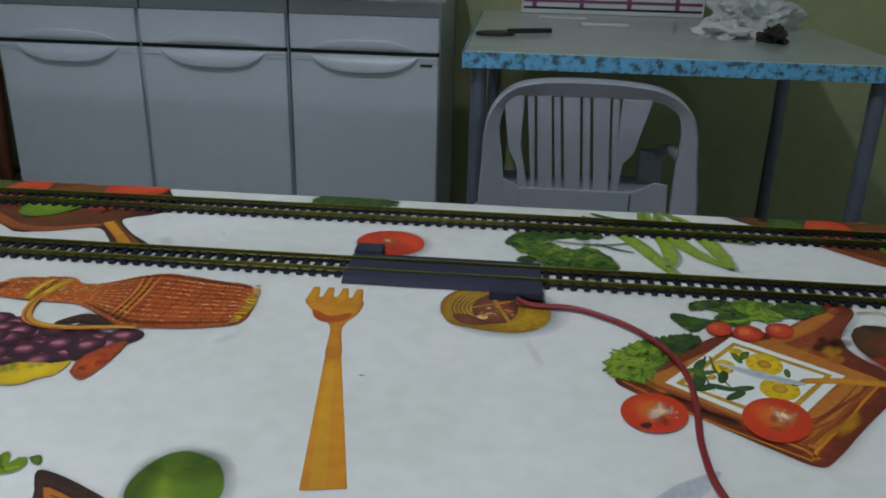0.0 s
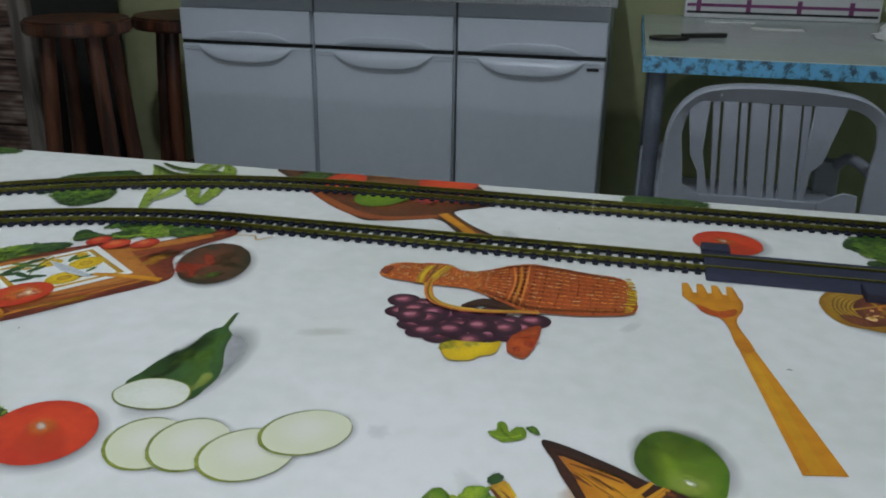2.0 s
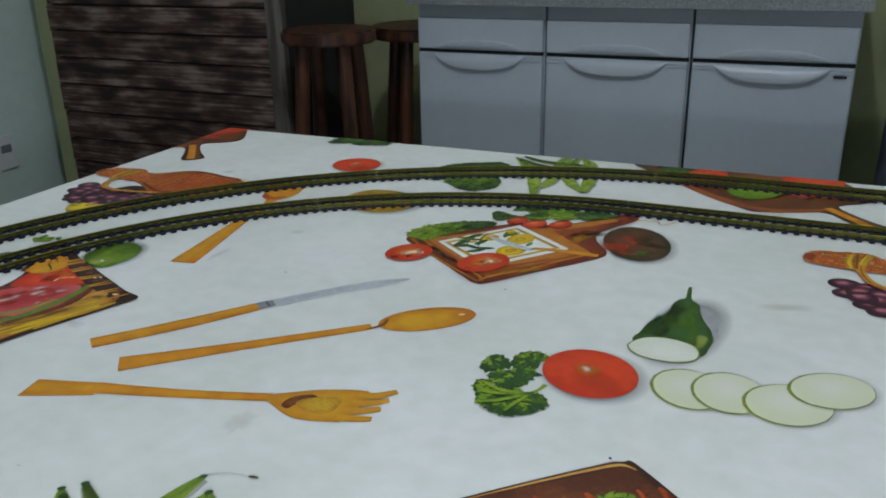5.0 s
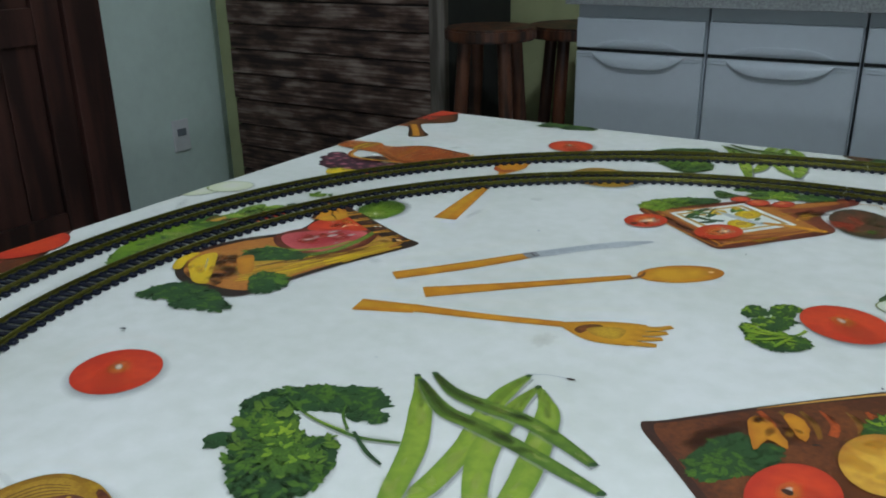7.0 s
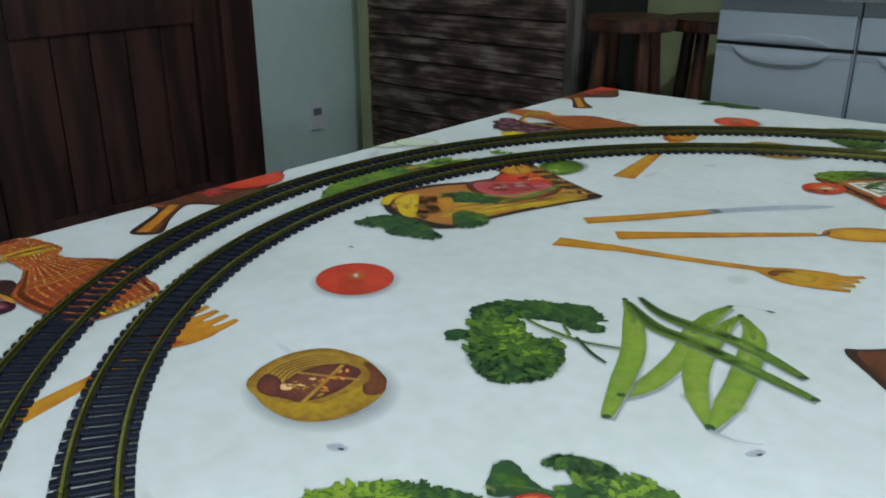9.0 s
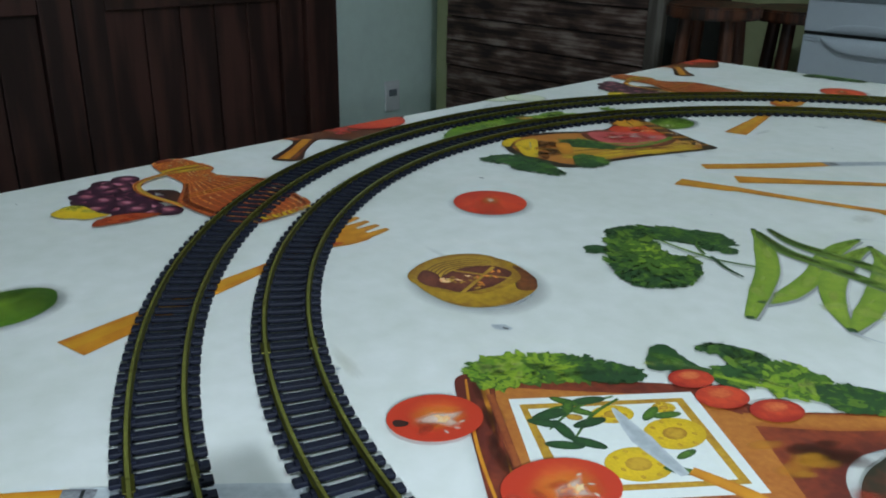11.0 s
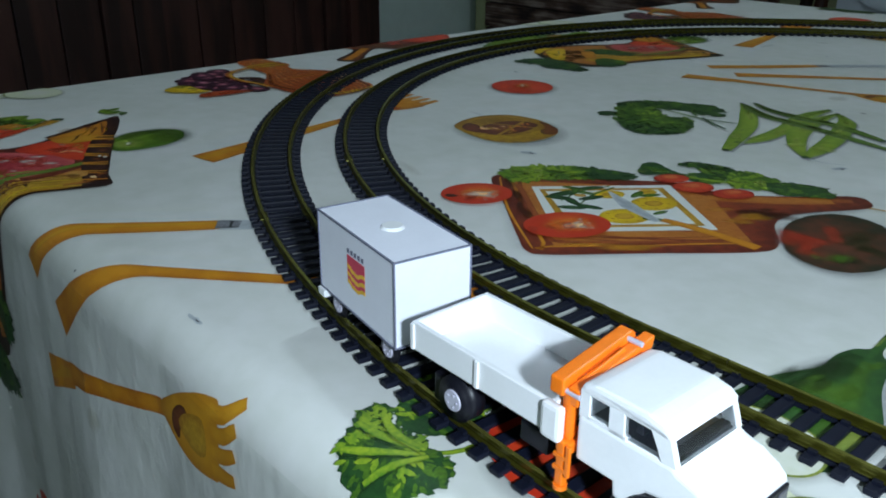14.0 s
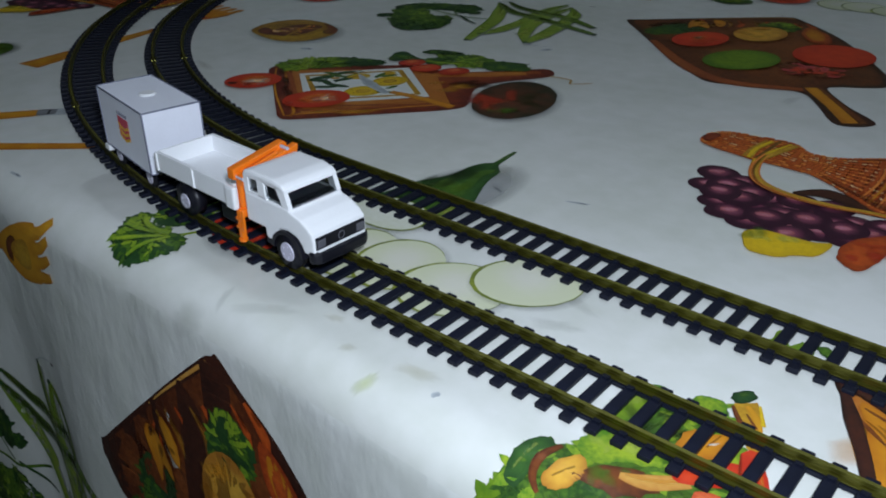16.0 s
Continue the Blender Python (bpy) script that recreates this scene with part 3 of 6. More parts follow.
# ---- what is printed on the cloth ----
INK = {}
INK["orange"] = ink("orange_wood", (0.63, 0.265, 0.013), (0.44, 0.145, 0.008), 12)
INK["amber"] = ink("amber_wood", (0.63, 0.31, 0.016), (0.48, 0.20, 0.010), 12)
INK["rust"] = ink("rust", (0.50, 0.085, 0.012), (0.26, 0.035, 0.007), 60)
INK["straw"] = ink("straw_line", (0.78, 0.28, 0.05), (0.62, 0.16, 0.022), 150)
INK["cane2"] = ink("cane_orange", (0.60, 0.135, 0.022), (0.46, 0.085, 0.014), 60)
INK["cane"] = ink("cane_red", (0.42, 0.075, 0.014), (0.24, 0.034, 0.008), 40)
INK["gold"] = ink("gold", (0.58, 0.34, 0.025), (0.36, 0.17, 0.012), 80)
INK["brown"] = ink("brown", (0.20, 0.055, 0.012), (0.08, 0.018, 0.006), 50)
INK["dark"] = ink("dark_brown", (0.06, 0.016, 0.008), (0.022, 0.008, 0.006), 60)
INK["board"] = ink("board_red", (0.34, 0.085, 0.018), (0.20, 0.035, 0.010), 45)
INK["board2"] = ink("board_tan", (0.50, 0.19, 0.03), (0.36, 0.10, 0.015), 45)
INK["red"] = ink("tomato_red", (0.62, 0.06, 0.018), (0.36, 0.018, 0.010), 40)
INK["red2"] = ink("tomato_light", (0.68, 0.17, 0.05), (0.52, 0.06, 0.02), 90)
INK["pale"] = ink("pale_flesh", (0.80, 0.66, 0.35), (0.85, 0.40, 0.15), 120)
INK["crimson"] = ink("crimson", (0.36, 0.02, 0.03), (0.55, 0.10, 0.10), 60)
INK["green"] = ink("leaf_green", (0.10, 0.20, 0.016), (0.018, 0.060, 0.009), 90)
INK["lime"] = ink("bright_green", (0.30, 0.40, 0.022), (0.09, 0.21, 0.015), 90)
INK["deep"] = ink("deep_green", (0.028, 0.085, 0.018), (0.012, 0.040, 0.012), 90)
INK["deep2"] = ink("zucchini_skin", (0.042, 0.115, 0.020), (0.020, 0.062, 0.014), 40)
INK["bean"] = ink("bean_green", (0.27, 0.36, 0.035), (0.15, 0.25, 0.02), 24)
INK["bean2"] = ink("bean_dark", (0.15, 0.24, 0.022), (0.07, 0.14, 0.014), 24)
INK["skin"] = ink("lime_skin", (0.17, 0.27, 0.012), (0.07, 0.16, 0.010), 40)
INK["slice"] = ink("cucumber_flesh", (0.72, 0.73, 0.64), (0.64, 0.66, 0.52), 50, 0.06)
INK["rim"] = ink("cucumber_rim", (0.36, 0.40, 0.03), (0.16, 0.20, 0.03), 60)
INK["grape"] = ink_round("grape", (0.25, 0.058, 0.105), (0.035, 0.007, 0.020))
INK["grape2"] = ink("grape_light", (0.50, 0.19, 0.25), (0.34, 0.09, 0.09), 90)
INK["lemon"] = ink("lemon", (0.74, 0.50, 0.01), (0.58, 0.37, 0.01), 90)
INK["white"] = ink("tile_white", (0.74, 0.76, 0.72), None, 50, 0.03)
INK["grey"] = ink("blade_grey", (0.36, 0.39, 0.41), (0.52, 0.55, 0.56), 40)
INK["tan"] = ink("potato", (0.60, 0.33, 0.07), (0.50, 0.22, 0.04), 60)
INK["ripe2"] = ink("tomato_skin", (0.66, 0.058, 0.014), (0.50, 0.028, 0.010), 18, 0.2)
INK["potato"] = ink("potato_skin", (0.74, 0.42, 0.05), (0.42, 0.17, 0.02), 18, 0.2)
INK["ripe"] = ink_round("ripe_tomato", (0.70, 0.13, 0.022), (0.52, 0.035, 0.010))
INK["flesh"] = ink_round("cucumber_middle", (0.70, 0.69, 0.58), (0.64, 0.66, 0.46))
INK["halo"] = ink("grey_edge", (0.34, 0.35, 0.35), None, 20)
INK["olive"] = ink("olive_gold", (0.50, 0.30, 0.012), (0.26, 0.12, 0.008), 30)
INK["straw2"] = ink("basket_straw", (0.52, 0.30, 0.03), (0.30, 0.15, 0.014), 70)
INK["brown2"] = ink("basket_line", (0.16, 0.07, 0.012), None, 70)
INK["maroon"] = ink("basket_floor", (0.20, 0.05, 0.025), (0.09, 0.018, 0.014), 60)
INK["plum"] = ink("plum_skin", (0.13, 0.035, 0.016), (0.022, 0.020, 0.008), 22)
INK["mahogany"] = ink("board_rim", (0.27, 0.045, 0.014), (0.11, 0.014, 0.007), 35)
INK["stain"] = ink("faint_grey_stain", (0.30, 0.31, 0.27), None, 90)
INK["stain2"] = ink("faint_yellow_stain", (0.42, 0.36, 0.14), None, 90)
INK["s_dark"] = ink("soft_dark_green", (0.020, 0.040, 0.010), None, 90)
INK["s_light"] = ink("soft_yellow_green", (0.50, 0.58, 0.10), None, 90)
INK["s_brown"] = ink("soft_brown", (0.060, 0.014, 0.006), None, 90)
INK["s_orange"] = ink("soft_orange", (0.70, 0.30, 0.02), None, 90)
INK["s_white"] = ink("soft_white", (0.85, 0.82, 0.72), None, 90)
INK["s_green"] = ink("soft_green", (0.11, 0.22, 0.02), None, 90)
INK["s_red"] = ink("soft_red", (0.55, 0.05, 0.02), None, 90)
INK["steel"] = ink("ferrule_grey", (0.30, 0.31, 0.33), (0.12, 0.12, 0.13), 90)
INK["soot"] = ink("black", (0.012, 0.014, 0.014), None, 60)
INKS = list(INK)
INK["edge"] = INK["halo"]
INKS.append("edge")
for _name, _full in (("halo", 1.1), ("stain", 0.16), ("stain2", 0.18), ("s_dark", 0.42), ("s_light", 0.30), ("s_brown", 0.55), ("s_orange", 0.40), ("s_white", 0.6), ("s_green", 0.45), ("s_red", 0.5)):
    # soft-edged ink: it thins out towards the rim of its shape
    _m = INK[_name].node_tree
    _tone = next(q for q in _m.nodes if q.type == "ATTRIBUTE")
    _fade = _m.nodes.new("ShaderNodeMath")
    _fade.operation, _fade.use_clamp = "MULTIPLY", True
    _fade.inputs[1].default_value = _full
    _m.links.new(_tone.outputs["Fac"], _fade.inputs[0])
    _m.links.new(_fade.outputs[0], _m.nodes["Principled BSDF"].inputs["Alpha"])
REPEAT_U, REPEAT_V = 542.0, 488.0  # the print's repeat, in millimetres


class Print:
    """One printed motif, drawn in millimetres on the flat cloth, shape over shape."""

    def __init__(self, name, seed=1):
        self.name, self.shapes, self.rnd, self.base = name, [], random.Random(seed), 0.0
        self.hem = (0.0, 0.0)  # how far the copy along the near hem has slipped

    def fill(self, colour, pts, middle=None):
        """A filled outline; with a middle it is toned from the rim inwards."""
        line = [Vector(p) for p in pts]
        self.shapes.append((colour, line if middle is None else ("fan", line, Vector(middle))))
        return self

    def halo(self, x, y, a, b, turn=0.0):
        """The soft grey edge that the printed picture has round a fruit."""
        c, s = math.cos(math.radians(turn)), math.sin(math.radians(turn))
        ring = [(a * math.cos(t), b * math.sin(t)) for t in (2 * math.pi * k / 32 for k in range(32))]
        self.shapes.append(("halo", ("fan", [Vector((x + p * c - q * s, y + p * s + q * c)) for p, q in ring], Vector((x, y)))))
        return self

    def blob(self, colour, pts, samples=5, rough=0.0):
        line = smooth_line([Vector(p) for p in pts], samples)
        if rough:
            line = [p + Vector((self.rnd.uniform(-rough, rough), self.rnd.uniform(-rough, rough))) for p in line]
        mid = sum(line, Vector((0, 0))) / len(line)
        turns = [(p - mid).cross(q - mid) for p, q in zip(line, line[1:] + line[:1])]
        star = all(w > 0 for w in turns) or all(w < 0 for w in turns)
        return self.fill(colour, line, mid if star else None)

    def oval(self, colour, x, y, a, b, turn=0.0, n=28, rough=0.0, arc=None):
        c, s = math.cos(math.radians(turn)), math.sin(math.radians(turn))
        lo, hi = arc or (0, 360)
        line = []
        for k in range(n):
            t = math.radians(lo + (hi - lo) * k / (n if arc is None else n - 1))
            r = 1 + (self.rnd.uniform(-rough, rough) if rough else 0)
            p, q = a * r * math.cos(t), b * r * math.sin(t)
            line.append((x + p * c - q * s, y + p * s + q * c))
        return self.fill(colour, line, (x, y) if arc is None else None)

    def strip(self, colour, pts, widths, samples=6):
        """A band along a smooth line, with a width at each point."""
        line = smooth_line([Vector(p) for p in pts], samples, closed=False)
        n, m = len(line), len(widths) - 1
        left, right = [], []
        for k, p in enumerate(line):
            d = (line[min(k + 1, n - 1)] - line[max(k - 1, 0)]).normalized()
            f = k / (n - 1) * m
            j = min(int(f), m - 1)
            w = (widths[j] + (widths[j + 1] - widths[j]) * (f - j)) / 2
            side = Vector((-d.y, d.x)) * w
            left.append(p + side), right.append(p - side)
        self.shapes.append((colour, (left, right)))
        return self

    def mottle(self, colour, x, y, a, b, turn, count, size, stretch=1.8, way=None):
        """Soft-edged patches scattered over an oval, as a photograph prints them."""
        c, s = math.cos(math.radians(turn)), math.sin(math.radians(turn))
        for _ in range(count):
            t, r = self.rnd.uniform(0, 2 * math.pi), self.rnd.random() ** 0.5
            p, q = a * r * math.cos(t), b * r * math.sin(t)
            z = size * self.rnd.uniform(0.6, 1.4)
            self.oval(colour, x + p * c - q * s, y + p * s + q * c, z * stretch, z, self.rnd.uniform(0, 180) if way is None else way + self.rnd.uniform(-14, 14), 12, 0.16)
        return self

    def leaves(self, colours, x, y, a, b, turn, count, size):
        """Frilled leaflets over an oval: dark ones below, light ones above and towards one side."""
        c, s = math.cos(math.radians(turn)), math.sin(math.radians(turn))
        rank = {"dark": 0, "brown": 0, "crimson": 1, "deep": 1, "skin": 2, "green": 2, "bean": 3, "lime": 3}
        if count > 60:
            order = ["deep"] * (count // 4) + sorted((self.rnd.choice(colours) for _ in range(count)), key=lambda q: rank.get(q, 4))
        else:
            order = [self.rnd.choice(colours) for _ in range(count)]
        for colour in order:
            t, r = self.rnd.uniform(0, 2 * math.pi), self.rnd.random() ** 0.5
            light = rank.get(colour, 0) >= 3 and count > 60
            if light:
                r *= 0.86
            p, q = a * r * math.cos(t), b * r * math.sin(t)
            cx, cy = x + p * c - q * s, y + p * s + q * c
            if light:
                cx, cy = cx - a * 0.06, cy + b * 0.08
            z, spin = size * self.rnd.uniform(0.55, 1.35) * (0.8 if light else 1.1), self.rnd.uniform(0, 6.3)
            n, pts = 10, []
            for k in range(n):
                rr = z * (1.0 if k % 2 else 0.88 if size > 3.6 else 0.66) * self.rnd.uniform(0.75, 1.2)
                w = spin + 2 * math.pi * k / n
                u, v = 1.3 * rr * math.cos(w), 0.66 * rr * math.sin(w)
                pts.append((cx + u * math.cos(spin) - v * math.sin(spin), cy + u * math.sin(spin) + v * math.cos(spin)))
            self.fill(colour, pts, (cx, cy))
        return self

    def foliage(self, outline, count, size=1.5, frill=0.8, tones=("deep", "green", "lime"), bias=0.0, sun=(-0.3, 0.7), ground="deep"):
        """Curled leafage: a frilled outline filled with short leaf strokes, paler where the picture was lit."""
        line = smooth_line([Vector(p) for p in outline], 8)
        mid = sum(line, Vector((0, 0))) / len(line)
        reach = max((p - mid).length for p in line)
        edge = []
        for k, p in enumerate(line):
            d = line[(k + 1) % len(line)] - line[k - 1]
            side = Vector((d.y, -d.x)).normalized()
            if side.dot(p - mid) < 0:
                side = -side
            edge.append(p + side * frill * (1.4 * noise.noise(Vector((p.x * 0.55, p.y * 0.55, 3.0))) + self.rnd.uniform(-0.45, 0.45)))
        self.fill(ground, edge)

        def inside(q):
            hit = False
            for a, b in zip(edge, edge[1:] + edge[:1]):
                if (a.y > q.y) != (b.y > q.y) and q.x < (b.x - a.x) * (q.y - a.y) / (b.y - a.y) + a.x:
                    hit = not hit
            return hit

        lo = Vector((min(p.x for p in edge), min(p.y for p in edge)))
        hi = Vector((max(p.x for p in edge), max(p.y for p in edge)))
        lit, made, tries = Vector(sun).normalized(), [], 0
        while len(made) < count and tries < count * 12:
            tries += 1
            q = Vector((self.rnd.uniform(lo.x, hi.x), self.rnd.uniform(lo.y, hi.y)))
            if inside(q):
                value = 0.55 * (q - mid).dot(lit) / reach + 0.9 * noise.noise(Vector((q.x * 0.16, q.y * 0.16, 7.0))) + self.rnd.uniform(-0.35, 0.35) + bias
                made.append((value, q))
        # dark strokes first, pale ones over them
        for value, q in sorted(made, key=lambda m: m[0] + self.rnd.uniform(-0.3, 0.3)):
            tone = tones[0] if value < -0.18 else tones[1] if value < 0.22 else tones[2]
            a = self.rnd.uniform(0, math.pi) if self.rnd.random() < 0.5 else math.atan2(q.y - mid.y, q.x - mid.x) + self.rnd.uniform(-0.6, 0.6)
            n, m, z = Vector((math.cos(a), math.sin(a))), Vector((-math.sin(a), math.cos(a))), size * self.rnd.uniform(0.55, 1.3)
            w = z * self.rnd.uniform(0.28, 0.55)
            self.fill(tone, [q - n * z, q - n * z * 0.3 + m * w, q + n * z * 0.5 + m * w * 0.7, q + n * z, q + n * z * 0.4 - m * w, q - n * z * 0.4 - m * w * 0.8])
        return self

    def place(self, du, dv):
        """Lays the motif on the cloth, moved by whole repeats, bending with it."""
        lo_u, hi_u, lo_v, hi_v = EDGE_W - HANG + 0.004, EDGE_E + HANG - 0.004, EDGE_S - HANG + 0.004, EDGE_N + HANG - 0.004
        pts = [p for _, line in self.shapes for p in (line if isinstance(line, list) else line[1] if line[0] == "fan" else line[0] + line[1])]
        u0, u1 = min(p.x for p in pts) / 1000 + du, max(p.x for p in pts) / 1000 + du
        v0, v1 = min(p.y for p in pts) / 1000 + dv, max(p.y for p in pts) / 1000 + dv
        if u1 < lo_u or u0 > 0.85 or v1 < lo_v or v0 > hi_v:
            return
        bm, used = bmesh.new(), sorted({c for c, _ in self.shapes}, key=INKS.index)
        level, tone = bm.verts.layers.float.new("level"), bm.verts.layers.float.new("tone")
        step = min(0.000012, 0.0006 / len(self.shapes))
        for k, (colour, line) in enumerate(self.shapes):
            def put(ps, value=0.5):
                made = []
                for p in ps:
                    vert = bm.verts.new((p.x / 1000 + du, p.y / 1000 + dv, 0))
                    vert[level], vert[tone] = 0.0003 + self.base + step * k, value
                    made.append(vert)
                return made

            def lanes(a, b):
                return [[a[q], a[q + 1], b[q + 1], b[q]] for q in range(len(a) - 1)]

            if isinstance(line, list):
                rings = [put(line)]
            elif line[0] == "fan":
                edge, mid = line[1], line[2]
                inner = put([mid.lerp(p, 0.62) for p in edge], 0.62)
                outer, hub = put(edge, 0.0), put([mid], 1.0)[0]
                outer, inner = outer + outer[:1], inner + inner[:1]
                rings = lanes(outer, inner) + [[inner[q], inner[q + 1], hub] for q in range(len(edge))]
            else:
                l, r = line
                a, b = put(l, 0.05), put(r, 0.0)
                c, d = put([p.lerp(q, 0.22) for p, q in zip(l, r)], 0.7), put([p.lerp(q, 0.62) for p, q in zip(l, r)], 0.75)
                rings = lanes(a, c) + lanes(c, d) + lanes(d, b)
            for vs in rings:
                f = bm.faces.new(vs)
                if sum(a.co.x * b.co.y - b.co.x * a.co.y for a, b in zip(vs, vs[1:] + vs[:1])) < 0:
                    f.normal_flip()
                f.material_index = used.index(colour)
        bm.normal_update()
        bmesh.ops.triangulate(bm, faces=bm.faces[:])
        cuts = []
        for axis, edge, way, lo, hi in ((0, EDGE_W, -1, u0, u1), (0, EDGE_E, 1, u0, u1), (1, EDGE_S, -1, v0, v1), (1, EDGE_N, 1, v0, v1)):
            fine, wide = (20, 0.015) if edge == EDGE_S else (8, 0.03)
            mine = [q for q in (edge + way * (0.0022 * k if k < fine else 0.0022 * fine + wide * (k - fine)) for k in range(fine + 14)) if lo < q < hi]
            cuts += [(axis, q) for q in mine]
            if mine:
                lo, hi = (v0, v1) if axis == 0 else (u0, u1)
                cuts += [(1 - axis, lo + wide * k) for k in range(1, int((hi - lo) / wide))]
        for axis, q in cuts:
            bmesh.ops.bisect_plane(bm, geom=bm.verts[:] + bm.edges[:] + bm.faces[:], plane_co=(q, q, 0), plane_no=(1, 0, 0) if axis == 0 else (0, 1, 0))
        gone = [v for v in bm.verts if not (lo_u < v.co.x < hi_u and lo_v < v.co.y < hi_v)]
        if gone:
            bmesh.ops.delete(bm, geom=gone, context="VERTS")
        if not bm.faces:
            bm.free()
            return
        for v in bm.verts:
            v.co = drape(v.co.x, v.co.y, v[level])
        part(self.name, bm, [INK[c] for c in used], tablecloth)

    def everywhere(self):
        for i in (-1, 0, 1, 2):
            for j in (-2, -1, 0, 1, 2):
                du, dv = self.hem if j == -1 else (0.0, 0.0)
                self.place((i * REPEAT_U + du) / 1000, (j * REPEAT_V + dv) / 1000)


def tomato(p, x, y, a, b, turn, own=False):
    if own:
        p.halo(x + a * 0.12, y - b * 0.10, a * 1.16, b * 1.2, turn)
    p.oval("ripe2", x, y, a, b, turn, 32)
    p.oval("s_red", x + a * 0.2, y - b * 0.3, a * 0.7, b * 0.5, turn, 16, 0.1)
    p.oval("s_orange", x - a * 0.08, y + b * 0.12, a * 0.36, b * 0.3, turn, 16, 0.1)
    p.oval("s_white", x - a * 0.1, y + b * 0.14, a * 0.16, b * 0.11, turn, 12, 0.15)


def cut_tomato(x, y, a, b, turn, seed):
    p = Print("printed_tomato_half", seed)
    p.base = 0.0007
    p.oval("ripe", x, y, a, b, turn, 32).oval("s_orange", x + 1, y + 1, a * 0.7, b * 0.6, turn, 22, 0.1).oval("s_white", x + 2, y + 1, a * 0.46, b * 0.34, turn, 13, 0.4)
    p.leaves(["pale"], x + 2, y + 1, a * 0.2, b * 0.14, turn, 4, 1.6).mottle("s_red", x, y - b * 0.4, a * 0.6, b * 0.3, turn, 4, 2)
    if seed == 31:
        p.oval("dark", x - a * 0.30, y - b * 0.78, 2.6, 2.0, 30, 10, 0.2)
    for k in range(3):
        w = 0.5 * k + seed
        p.oval("s_white", x + 0.6 * a * math.cos(w), y + 0.6 * b * math.sin(w), 1.4, 0.6, 40 * k, 8)
    return p


def draw_grapes():
    out = []
    for x, y in ((178, 218), (180, 205), (190, 193), (189, 215), (201, 199), (204, 207), (213, 203), (204, 184), (216, 189), (222, 207), (227, 191), (234, 205), (237, 193), (245, 209), (196, 187), (229, 200), (212, 196), (241, 200), (186, 209), (196, 207), (208, 191), (220, 198), (219, 182), (233, 198), (194, 200), (224, 213), (212, 211), (186, 201)):
        g = Print("printed_grape", 40 + len(out))
        g.base = 0.000015 * len(out)
        g.oval("grape", x, y, g.rnd.uniform(7.8, 9.8), g.rnd.uniform(6.6, 8.0), g.rnd.uniform(0, 60), 20).oval("grape2", x - 1.2, y + 1.4, 3.2, 1.9, 20, 10, 0.2)
        out.append(g)
    return out


